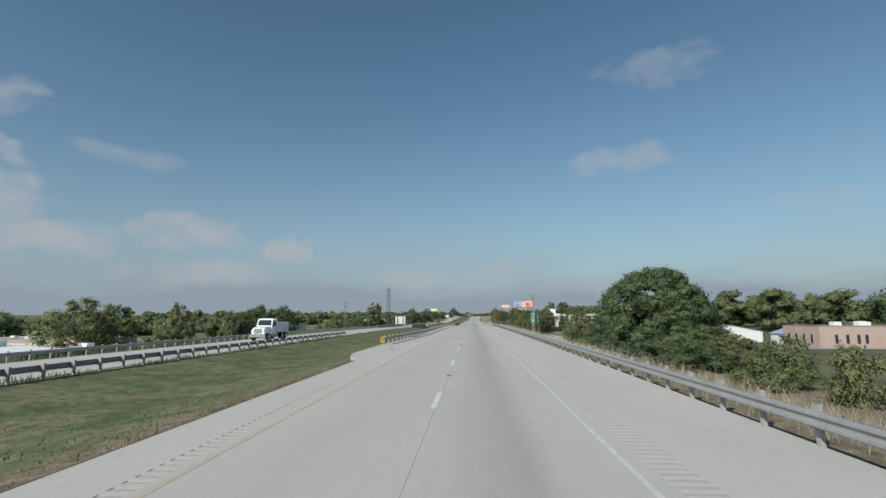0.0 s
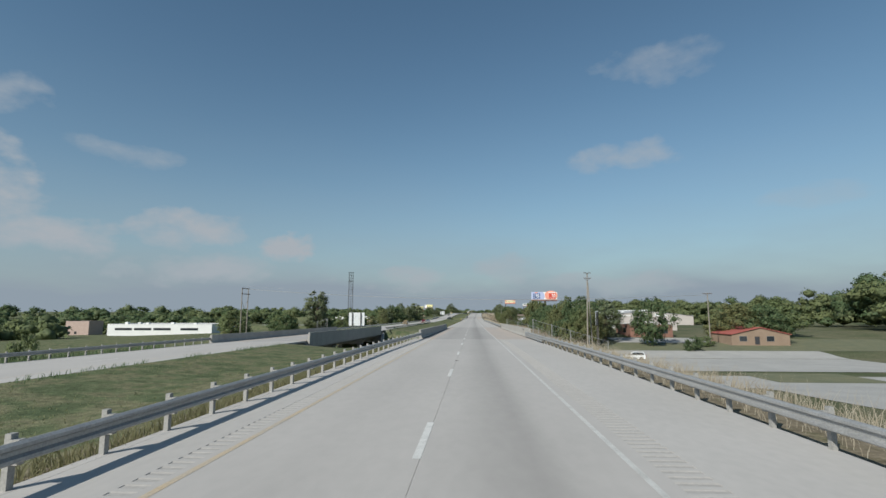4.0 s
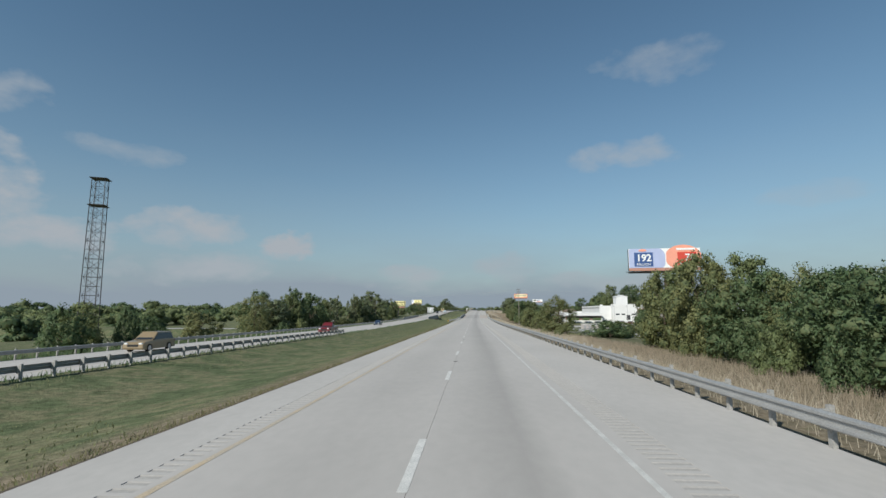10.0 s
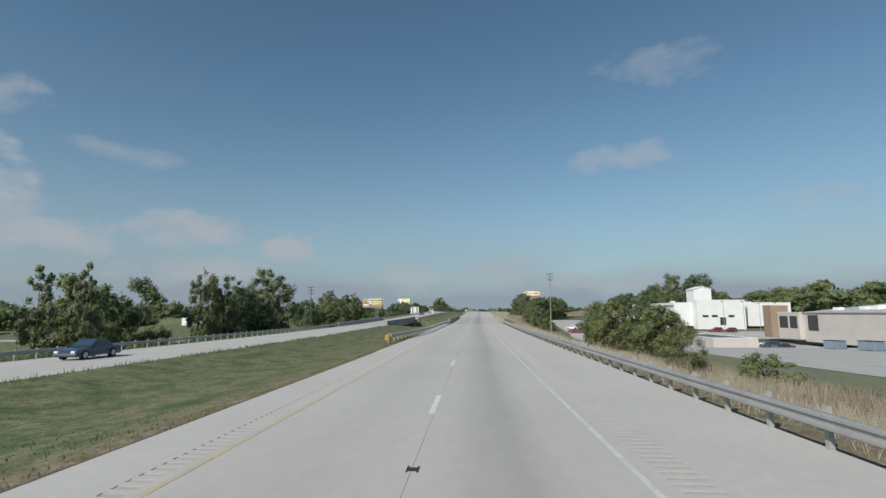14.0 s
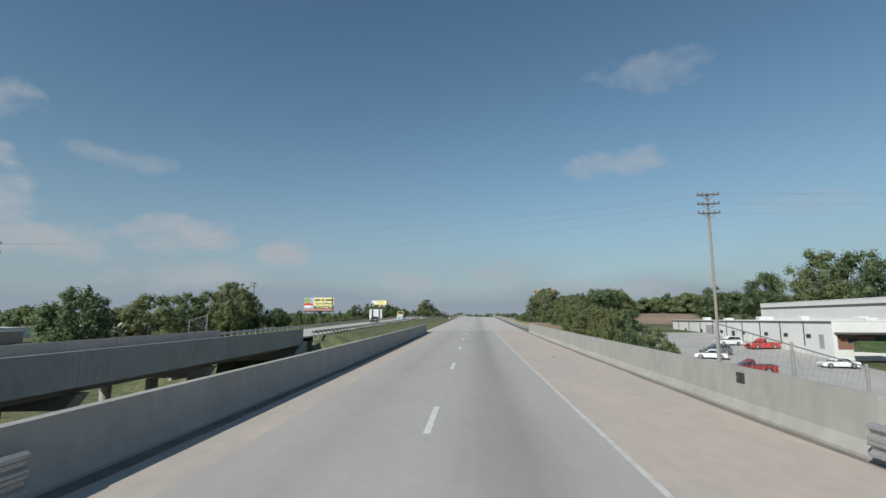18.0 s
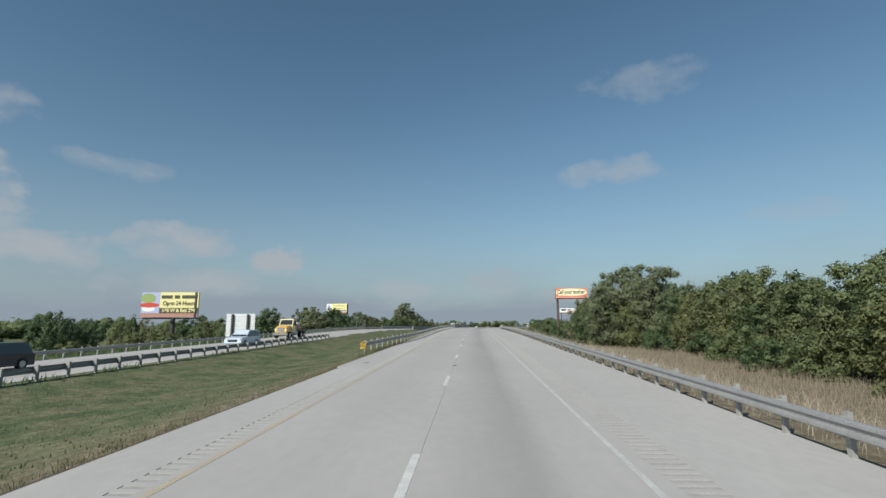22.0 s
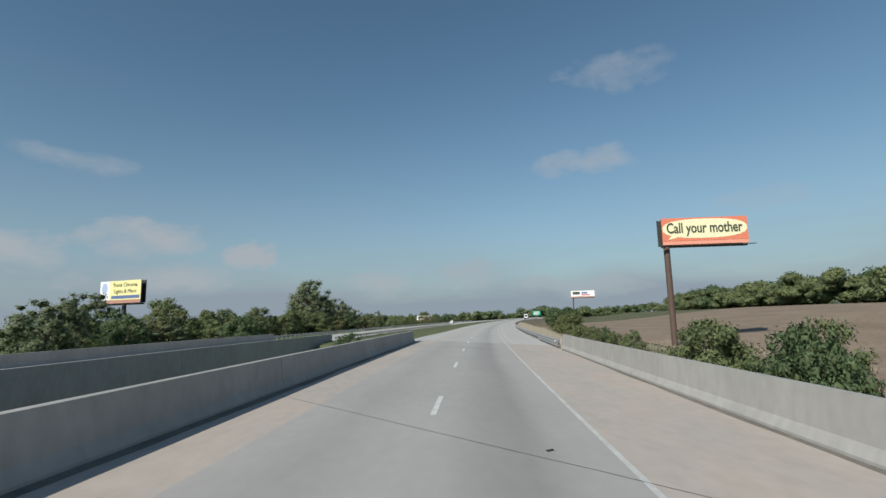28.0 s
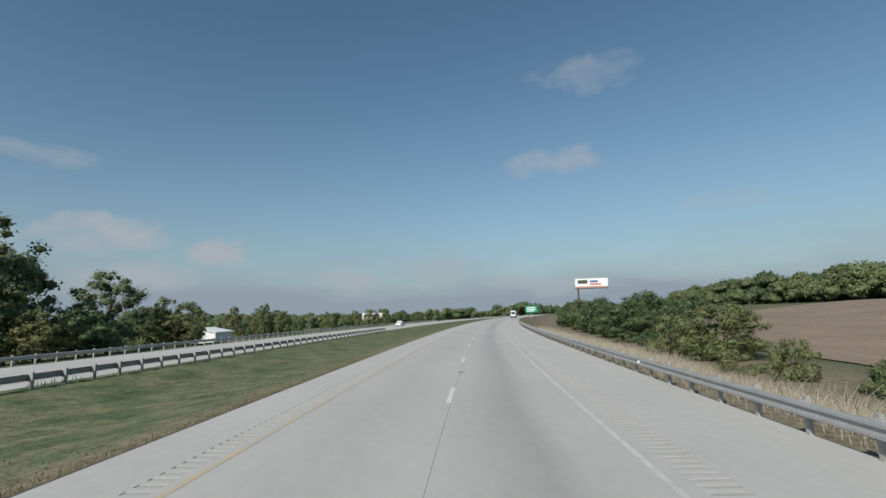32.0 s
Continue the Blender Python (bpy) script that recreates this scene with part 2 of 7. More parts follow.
M_LEAF = [leaf_material("leaf_mid", (0.143, 0.187, 0.079), (0.251, 0.294, 0.136), (0.207, 0.215, 0.100)),
          leaf_material("leaf_deep", (0.089, 0.139, 0.066), (0.158, 0.218, 0.102), (0.112, 0.152, 0.073)),
          leaf_material("leaf_yellowing", (0.165, 0.196, 0.081), (0.279, 0.297, 0.132), (0.247, 0.223, 0.104)),
          leaf_material("leaf_grey", (0.172, 0.207, 0.118), (0.287, 0.315, 0.193), (0.215, 0.229, 0.136))]

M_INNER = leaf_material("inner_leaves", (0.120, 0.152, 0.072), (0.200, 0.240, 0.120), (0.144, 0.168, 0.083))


def ground_material():
    """Mown median, rough dry verge and farther turf, zoned by the distance from the road that the sheet carries."""
    m = bpy.data.materials.new("ground_turf")
    m.use_nodes = True
    n, l = m.node_tree.nodes, m.node_tree.links
    b = n["Principled BSDF"]
    b.inputs["Roughness"].default_value, b.inputs["Specular IOR Level"].default_value = 0.95, 0.1
    at = n.new("ShaderNodeAttribute")
    at.attribute_name = "lat"
    g = n.new("ShaderNodeNewGeometry")

    def noise_of(sc, det=6):
        t = n.new("ShaderNodeTexNoise")
        t.inputs["Scale"].default_value, t.inputs["Detail"].default_value = sc, det
        l.new(g.outputs["Position"], t.inputs["Vector"])
        return t.outputs["Fac"]

    def ramp(v, stops):
        r = n.new("ShaderNodeValToRGB")
        els = r.color_ramp.elements
        els[0].position, els[0].color = stops[0][0], (*stops[0][1], 1)
        els[1].position, els[1].color = stops[-1][0], (*stops[-1][1], 1)
        for p, c in stops[1:-1]:
            els.new(p).color = (*c, 1)
        l.new(v, r.inputs["Fac"])
        return r.outputs["Color"]

    def mixed(f, a, bb):
        x = n.new("ShaderNodeMix")
        x.data_type = "RGBA"
        l.new(f, x.inputs["Factor"]), l.new(a, x.inputs["A"]), l.new(bb, x.inputs["B"])
        return x.outputs["Result"]

    def zone(lo, hi):
        r = n.new("ShaderNodeMapRange")
        r.inputs["From Min"].default_value, r.inputs["From Max"].default_value = lo, hi
        l.new(wob, r.inputs["Value"])
        return r.outputs[0]
    ad = n.new("ShaderNodeMath")
    ad.operation = "MULTIPLY_ADD"
    l.new(noise_of(0.6, 3), ad.inputs[0])
    ad.inputs[1].default_value = 2.0
    l.new(at.outputs["Fac"], ad.inputs[2])
    wob = ad.outputs[0]
    lawn = ramp(noise_of(0.5), [(0.30, (0.075, 0.097, 0.047)), (0.46, (0.115, 0.134, 0.068)), (0.59, (0.178, 0.168, 0.098)), (0.68, (0.10, 0.118, 0.058))])
    dry = ramp(noise_of(1.2), [(0.3, (0.14, 0.12, 0.075)), (0.55, (0.225, 0.185, 0.13)), (0.75, (0.125, 0.122, 0.062))])
    far = ramp(noise_of(0.08), [(0.35, (0.085, 0.10, 0.05)), (0.6, (0.15, 0.145, 0.088))])
    c = mixed(zone(-7.4, -5.6), lawn, dry)
    c = mixed(zone(27, 33), c, far)
    fine = n.new("ShaderNodeMapRange")
    fine.inputs["To Min"].default_value, fine.inputs["To Max"].default_value = 0.55, 1.35
    both = n.new("ShaderNodeMath")
    both.operation = "ADD"
    l.new(noise_of(14, 5), both.inputs[0]), l.new(noise_of(2.6, 6), both.inputs[1])
    half = n.new("ShaderNodeMath")
    half.operation = "MULTIPLY"
    half.inputs[1].default_value = 0.5
    l.new(both.outputs[0], half.inputs[0])
    sharp = n.new("ShaderNodeMapRange")
    sharp.inputs["From Min"].default_value, sharp.inputs["From Max"].default_value = 0.36, 0.64
    l.new(half.outputs[0], sharp.inputs["Value"])
    l.new(sharp.outputs[0], fine.inputs["Value"])
    mu = n.new("ShaderNodeMix")
    mu.data_type, mu.blend_type = "RGBA", "MULTIPLY"
    mu.inputs["Factor"].default_value = 1
    l.new(c, mu.inputs["A"]), l.new(fine.outputs[0], mu.inputs["B"])
    l.new(mu.outputs["Result"], b.inputs["Base Color"])
    bp = n.new("ShaderNodeBump")
    bp.inputs["Strength"].default_value, bp.inputs["Distance"].default_value = 0.6, 0.08
    l.new(noise_of(9, 6), bp.inputs["Height"]), l.new(bp.outputs[0], b.inputs["Normal"])
    return m


M_GROUND = ground_material()
# ======================= building helpers =======================
def mesh_of(name, verts, faces, mats, smooth=False, idx=None):
    me = bpy.data.meshes.new(name)
    me.from_pydata([tuple(v) for v in verts], [], faces)
    for m in (mats if isinstance(mats, (list, tuple)) else [mats]):
        me.materials.append(m)
    if idx is not None:
        me.polygons.foreach_set("material_index", idx)
    if smooth:
        me.polygons.foreach_set("use_smooth", [True] * len(me.polygons))
    me.update()
    return me


def bm_mesh(name, bm, mat, smooth=False):
    me = bpy.data.meshes.new(name)
    bm.normal_update()
    bm.to_mesh(me)
    bm.free()
    me.materials.append(mat)
    if smooth:
        me.polygons.foreach_set("use_smooth", [True] * len(me.polygons))
    return me


def child(name, me, parent, m=None, label=""):
    ob = new(name, me)
    ob.parent = parent
    if m is not None:
        ob.matrix_basis = m
    if label:
        ob["label"] = label
    return ob


def part(name, bm, mat, parent, label="", m=None, smooth=False):
    return child(name, bm_mesh(name, bm, mat, smooth), parent, m, label)


def thing(name, label, category, at=None, group="", kind=""):
    ob = new(name)
    ob.empty_display_size = 0.2
    if at is not None:
        ob.matrix_basis = at
    return tagged(ob, label, category, group, kind)


def box(bm, x0, x1, y0, y1, z0, z1, bevel=0.0):
    vs = [bm.verts.new((x, y, z)) for x in (x0, x1) for y in (y0, y1) for z in (z0, z1)]
    fs = [bm.faces.new([vs[i] for i in q]) for q in ((0, 1, 3, 2), (4, 6, 7, 5), (0, 4, 5, 1), (2, 3, 7, 6), (0, 2, 6, 4), (1, 5, 7, 3))]
    if bevel:
        es = list({e for f in fs for e in f.edges})
        bmesh.ops.bevel(bm, geom=es, offset=bevel, segments=1, affect="EDGES")
    return bm


def new_box(x0, x1, y0, y1, z0, z1, bevel=0.0):
    return box(bmesh.new(), x0, x1, y0, y1, z0, z1, bevel)


def rod(bm, a, b, r0, r1=None, n=8):
    a, b = Vector(a), Vector(b)
    r1 = r0 if r1 is None else r1
    q = (b - a).to_track_quat("Z", "Y")
    ring = [[bm.verts.new(p + q @ Vector((r * math.cos(k * math.tau / n), r * math.sin(k * math.tau / n), 0))) for k in range(n)] for p, r in ((a, r0), (b, r1))]
    for k in range(n):
        bm.faces.new((ring[0][k], ring[0][(k + 1) % n], ring[1][(k + 1) % n], ring[1][k]))
    bm.faces.new(ring[0][::-1]), bm.faces.new(ring[1])
    return bm


def at_road(y, lat, z=0.0, turn=0.0, tilt=False):
    p = P(y, lat, z)
    m = pose(p.x, p.y, p.z, 0, 0, turn - math.degrees(head(y)))
    if tilt:
        m = m @ Matrix.Rotation(math.atan(float(np.interp(y, YS, SLOPE))), 4, "X") @ Matrix.Rotation(math.atan(float(np.interp(y, YS, BANK))), 4, "Y")
    return m


def sweep(y0, y1, prof, step=6.0, close=False, lat_of=None, opp=False, skew=0.0):
    """A section (lat, z) carried along the road from y0 to y1: verts and faces."""
    n = max(2, int(math.ceil((y1 - y0) / step)) + 1)
    verts, faces, k = [], [], len(prof)
    for y in np.linspace(y0, y1, n):
        off = lat_of(y) if lat_of else 0.0
        verts += [P(y + skew * (a + off), a + off, z + (opp_z(y, a + off) if opp else 0.0)) for a, z in prof]
    for i in range(n - 1):
        for j in range(k if close else k - 1):
            a, b = i * k + j, i * k + (j + 1) % k
            faces.append((a, b, b + k, a + k))
    if close:
        faces += [tuple(range(k))[::-1], tuple((n - 1) * k + j for j in range(k))]
    return verts, faces


# ======================= plan =======================
# bridges: start, end of the deck
BRIDGES = [(172.0, 242.0), (520.0, 588.0), (769.0, 849.0)]
SKEW = [0.0, 0.0, -0.85]
L_EDGE, R_EDGE = -5.72, 7.85
OPP0, OPP1 = -21.4, -33.2
Y_FIRST, Y_LAST = -240.0, 1500.0


def opp_z(y, lat):
    """Height of the opposite carriageway against the plane of this one."""
    return float(np.interp(y, [-600, 690, 770, 6000], [-0.62, -0.62, -1.0, -1.0])) + (max(min(lat, OPP0), OPP1 - 1) - OPP0) * 0.02


def step01(v, a, b):
    u = min(max((v - a) / (b - a), 0.0), 1.0)
    return u * u * (3 - 2 * u)


DEEP = [(-600, 3.0), (90, 3.2), (150, 5.0), (172, 5.8), (242, 5.5), (290, 2.6), (430, 2.6), (490, 3.8), (520, 5.4), (588, 5.4), (640, 2.6), (700, 2.2), (760, 4.4), (850, 4.6), (920, 2.6), (1000, 2.0), (3000, 2.0)]


def ground_z(y, lat):
    deep = float(np.interp(y, *zip(*DEEP)))
    if lat >= 7.0:
        z = -0.12 - (deep - 0.12) * step01(lat, 8.4, 9.5 + deep * 3.2)
    elif lat > -5.2:
        z = -0.25
    elif lat > OPP0:
        u = (lat + 5.2) / (OPP0 + 5.6)
        z = -0.06 * (1 - u) + (opp_z(y, OPP0) + 0.02) * u - 0.7 * math.sin(math.pi * min(max(u, 0), 1)) ** 1.5
    elif lat > OPP1 - 0.8:
        z = opp_z(y, lat) - 0.25
    else:
        z = opp_z(y, OPP1) - 0.12 - (deep - 1.0) * step01(-lat, 34.5, 36 + deep * 3.0)
    # the land falls away on the opposite side and rises again to the woods
    if lat < -40:
        z -= 3.0 * step01(-lat, 44, 95) + 5.0 * step01(-lat, 120, 260) - 11.0 * step01(-lat, 380, 650)
    for a, b in BRIDGES:
        if a > 700 and lat < 0:
            a = min(a + 9.5 + max(0.0, -lat - 6.0) * 1.25, 796.0)
            b = b + min(max(0.0, -lat - 6.0), 28.0) * 1.2
        elif 500 < a < 600 and lat < -5.0:
            a += 10.0
        cut = min(step01(y, a + 1.0, a + 13.0), 1 - step01(y, b - 13.0, b - 1.0))
        if cut > 0:
            z = z + (-6.6 - z) * cut
    z += 6.5 * step01(lat, 35, 140) * step01(y, 770, 860)
    far = step01(abs(lat), 60, 700)
    z += far * 3.0 * noise.noise(Vector((lat * 0.004, y * 0.004, 0.3)))
    return z


def build_ground():
    ys = sorted(set(list(np.arange(-160, 1300, 4.0)) + [-3000, -2000, -1200, -700, -400, -250] + [1320, 1360, 1420, 1500, 1620, 1800, 2100, 2600, 3300, 4500]))
    near = [-3500, -2200, -1400, -900, -600, -420, -300, -220, -170, -130, -105, -85, -70, -60, -53, -48, -45, -42, -40, -38, -36.6, -35, -34.1, -33.4, -28, -22.0, -21.3, -20.4, -18, -16, -14, -12, -10.5, -9, -7.5, -6.5, -5.7, -5.3, -4.9,
            0, 7.0, 7.5, 8.2, 9, 10, 11.5, 13, 15, 17, 19.5, 22, 25, 28, 32, 37, 43, 50, 60, 75, 95, 120, 160, 220, 300, 420, 600, 900, 1400, 2200, 3500]
    verts, lats = [], []
    for y in ys:
        for a in near:
            p = P(y, a, 0)
            verts.append((p.x, p.y, p.z + ground_z(y, a)))
            lats.append(a)
    k = len(near)
    faces = [(i * k + j, i * k + j + 1, i * k + k + j + 1, i * k + k + j) for i in range(len(ys) - 1) for j in range(k - 1)]
    me = mesh_of("ground", verts, faces, M_GROUND, True)
    me.attributes.new("lat", "FLOAT", "POINT").data.foreach_set("value", lats)
    return tagged(new("ground", me), "uneven grassy ground with mown median and rough dry verge", "ground", kind="structure")


build_ground()


def with_lat(me, a, b):
    """Lets the paving know how far across the road it lies, for its wheel tracks."""
    vals = [(a, b, b, a)[i % 4] for i in range(len(me.vertices))]
    me.attributes.new("lat", "FLOAT", "POINT").data.foreach_set("value", vals)
    return me


def strip(y0, y1, a, b, thick=0.22, step=6.0, opp=False, skew=(0.0, 0.0)):
    """A slab of paving between two lats; its ends may run askew to the road."""
    n = max(2, int(math.ceil((y1 - y0) / step)) + 1)
    verts, faces = [], []
    for i in range(n):
        u = i / (n - 1)
        for lat, z in ((a, 0), (b, 0), (b, -thick), (a, -thick)):
            y = (y0 + skew[0] * lat) * (1 - u) + (y1 + skew[1] * lat) * u
            verts.append(P(y, lat, z + (opp_z(y, lat) if opp else 0.0)))
    for i in range(n - 1):
        faces += [(i * 4 + j, i * 4 + (j + 1) % 4, i * 4 + 4 + (j + 1) % 4, i * 4 + 4 + j) for j in range(4)]
    return verts, faces + [(3, 2, 1, 0), tuple((n - 1) * 4 + j for j in range(4))]


SPANS = []
last, sk = Y_FIRST, 0.0
for (a, b), k in zip(BRIDGES + [(Y_LAST, Y_LAST)], SKEW + [0.0]):
    SPANS.append((last, a, sk, k))
    last, sk = b, k


def road_slab(y0, y1, a, b, mat, parent, name="slab", opp=False, skew=(0.0, 0.0)):
    v, f = strip(y0, y1, a, b, opp=opp, skew=skew)
    return child(name, with_lat(mesh_of(name, v, f, mat), a, b), parent)


def rumble(y0, y1, a, b, parent):
    """Milled grooves across a band of the shoulder: flat, dip, flat."""
    n = int((y1 - y0) / 0.3)
    verts, faces = [], []
    for i in range(n):
        y = y0 + i * 0.3
        for dy, z in ((0, 0), (0.13, 0), (0.17, -0.011), (0.26, -0.011)):
            verts += [P(y + dy, a, z), P(y + dy, b, z)]
    verts += [P(y0 + n * 0.3, a, 0), P(y0 + n * 0.3, b, 0)]
    m = len(verts) // 2
    faces = [(2 * i, 2 * i + 1, 2 * i + 3, 2 * i + 2) for i in range(m - 1)]
    return child("rumble_strip", mesh_of("rumble_strip", verts, faces, [M_SHOULDER, M_GROOVE], idx=[0 if i % 4 == 0 else 1 for i in range(m - 1)]), parent)


road = thing("road", "pale worn concrete highway carriageway with shoulders and rumble strips", "road", kind="structure")
for a, b, s0, s1 in SPANS:
    sk = (s0, s1)
    road_slab(a, b, -3.88, 0.0, M_CONC, road, "lane_slab", skew=sk)
    road_slab(a, b, 0.007, 4.02, M_CONC, road, "lane_slab", skew=sk)
    road_slab(a, b, L_EDGE, -4.29, M_SHOULDER, road, "shoulder_slab", skew=sk)
    road_slab(a, b, 4.68, R_EDGE, M_SHOULDER, road, "shoulder_slab", skew=sk)
    for r0, r1 in ((-4.29, -3.88), (4.02, 4.68)):
        mid = (r0 + r1) / 2
        ya, yb = max(a + s0 * mid + (1.5 if a > 0 else 0), -40), min(b + s1 * mid - 1.5, 1150)
        road_slab(a + s0 * mid if a > 0 else a, ya, r0, r1, M_SHOULDER, road, "shoulder_slab")
        n = int((yb - ya) / 0.3)
        rumble(ya, ya + n * 0.3, r0, r1, road)
        road_slab(ya + n * 0.3, b + s1 * mid, r0, r1, M_SHOULDER, road, "shoulder_slab")
for y0, y1, wide in ((72, 175, -5.95), (438, 523, -5.85), (658, 776, -5.95)):
    road_slab(y0, y1, wide, L_EDGE - 0.01, M_SHOULDER, road, "rail_apron")
# the paving narrows again behind the third bridge
verts = [P(y, L_EDGE - 0.01 - 1.05 * (1 - step01(y, 852, 892)) * k, -0.2 * j) for y in np.linspace(849, 892, 20) for k, j in ((0, 0), (1, 0), (1, 1))]
faces = [(i * 3 + j + 1, i * 3 + j, i * 3 + j + 3, i * 3 + j + 4) for i in range(19) for j in (0, 1)]
child("rail_apron", mesh_of("rail_apron", verts, faces, M_SHOULDER), road)
# paved bulge round the flared rail end
verts, faces = [], []
for i in range(25):
    y = 29.0 + i * 43.0 / 24
    out = L_EDGE - 0.01 - 1.55 * min(1.0, max(0.0, (y - 29.0) / 5.0)) ** 0.6 * (1 - 0.86 * min(1.0, max(0.0, (y - 46.0) / 26.0)))
    verts += [P(y, L_EDGE - 0.01, 0), P(y, out, -0.002), P(y, out - 0.02, -0.2)]
for i in range(24):
    faces += [(i * 3 + j + 1, i * 3 + j, i * 3 + j + 3, i * 3 + j + 4) for j in (0, 1)]
child("rail_apron", mesh_of("rail_apron", verts, faces, M_SHOULDER), road)
# crumbled soil along the pavement's median edge, the drop's shade put into its dark colour
for y0, y1 in ((-40, 30.5), (72, 172), (243, 520), (589, 768), (890, 1150)):
    v, f = sweep(y0, y1, [(-6.13, -0.12), (-5.87, -0.05), (-5.725, -0.035)], 3.0)
    child("soil_edge", mesh_of("soil_edge", v, f, M_SHADED_SOIL), road, label="crumbled soil edge, coloured dark for the shade of the pavement drop")
opposite_road = thing("road_opposite", "pale concrete carriageway of the opposite direction", "road", kind="structure")
for a, b, s0, s1 in SPANS:
    if 840 < a < 860:
        a = 872.0
    for u, v, mt, nm in ((OPP1, OPP1 + 3.0, M_SHOULDER, "shoulder_slab"), (OPP1 + 3.0, OPP0 - 1.8, M_CONC, "lane_slab"), (OPP0 - 1.8, OPP0, M_SHOULDER, "shoulder_slab")):
        road_slab(a, b, u, v, mt, opposite_road, nm, True, (0, 0))


def paint(y0, y1, lat, w, mat, parent, name, opp=False):
    v, f = sweep(y0, y1, [(lat - w / 2, 0.004), (lat + w / 2, 0.004)], 6.0, opp=opp)
    return child(name, mesh_of(name, v, f, mat), parent)


DASH_EVERY, DASH_LONG = 12.19, 3.05
# far end of a first dash, and the stretch that it rules
DASHES = [(4.75, -80.0, 440.0), (459.2, 450.0, 735.0), (740.7, 737.0, 1300.0)]
marks = thing("road_markings", "worn white and yellow painted lane lines", "road marking", kind="structure")
for y in np.arange(Y_FIRST, 1350, 400.0):
    y1 = min(y + 400, 1350)
    paint(y, y1, 3.66, 0.115, M_WHITE, marks, "edge_line")
    paint(y, y1, OPP0 - 2.0, 0.12, M_YELLOW, marks, "median_edge_line", True)
    paint(y, y1, OPP1 + 3.0, 0.12, M_WHITE, marks, "edge_line", True)
for a, b, s0, s1 in SPANS:
    paint(a + s0 * -3.66, min(b + s1 * -3.66, 1350), -3.66, 0.13, M_YELLOW, marks, "median_edge_line")
dash_me = mesh_of("lane_dash", [(-0.078, 0, 0.004), (0.078, 0, 0.004), (0.078, DASH_LONG, 0.004), (-0.078, DASH_LONG, 0.004)], [(0, 1, 2, 3)], M_DASH)
bm = new_box(-0.08, 0.08, -0.1, 0.1, -0.01, 0.006, 0.004)
box(bm, -0.1, -0.075, -0.16, 0.16, 0.0, 0.012)
box(bm, 0.075, 0.1, -0.16, 0.16, 0.0, 0.012)
marker_me = bm_mesh("pavement_marker", bm, M_IRON)
opp_dashes = []
for first, y0, y1 in DASHES:
    k0 = math.ceil((y0 - first) / DASH_EVERY)
    for k in range(k0, int((y1 - first) / DASH_EVERY) + 1):
        y = first + k * DASH_EVERY
        child("lane_dash", dash_me, marks, at_road(y - DASH_LONG, -0.06, 0.0, 0, True))
        if not any(u < y + 4.6 < v for u, v in BRIDGES) and (round(y / DASH_EVERY) + (0 if y < 445 else 1)) % 2 == 1:
            child("pavement_marker", marker_me, marks, at_road(y + 4.6, 0.02, 0.0, 0, True))
        c = (OPP1 + 3.0 + OPP0 - 1.9) / 2
        child("lane_dash", dash_me, marks, at_road(y - 2, c, opp_z(y, c) + 0.01, 0, True))

# ======================= guard rails =======================
W_PROF = [(0.0, 0.0), (0.02, 0.0), (0.083, 0.035), (0.083, 0.085), (0.02, 0.125), (0.02, 0.187), (0.083, 0.227), (0.083, 0.277), (0.02, 0.312), (0.0, 0.312)]


def rail_panel(length):
    """One W-beam length along +Y; the corrugation faces +X."""
    n = len(W_PROF)
    outer = [(x, z) for x, z in W_PROF]
    inner = [(x - 0.012, z) for x, z in W_PROF][::-1]
    loop = outer + inner
    m = len(loop)
    v = [(x, y, z) for y in (0, length + 0.06) for x, z in loop]
    f = [(j, (j + 1) % m, m + (j + 1) % m, m + j) for j in range(m)]
    return mesh_of("rail_panel", v, f, M_GALV)


PANEL = 7.62
RAIL_ME = rail_panel(PANEL)
bm = new_box(-0.05, 0.05, -0.06, 0.06, -0.5, 0.8)
POST_ME = bm_mesh("post", bm, M_POST)
bm = new_box(-0.14, 0.0, -0.06, 0.06, 0.36, 0.72)
BLOCK_ME = bm_mesh("blockout", bm, M_POST)


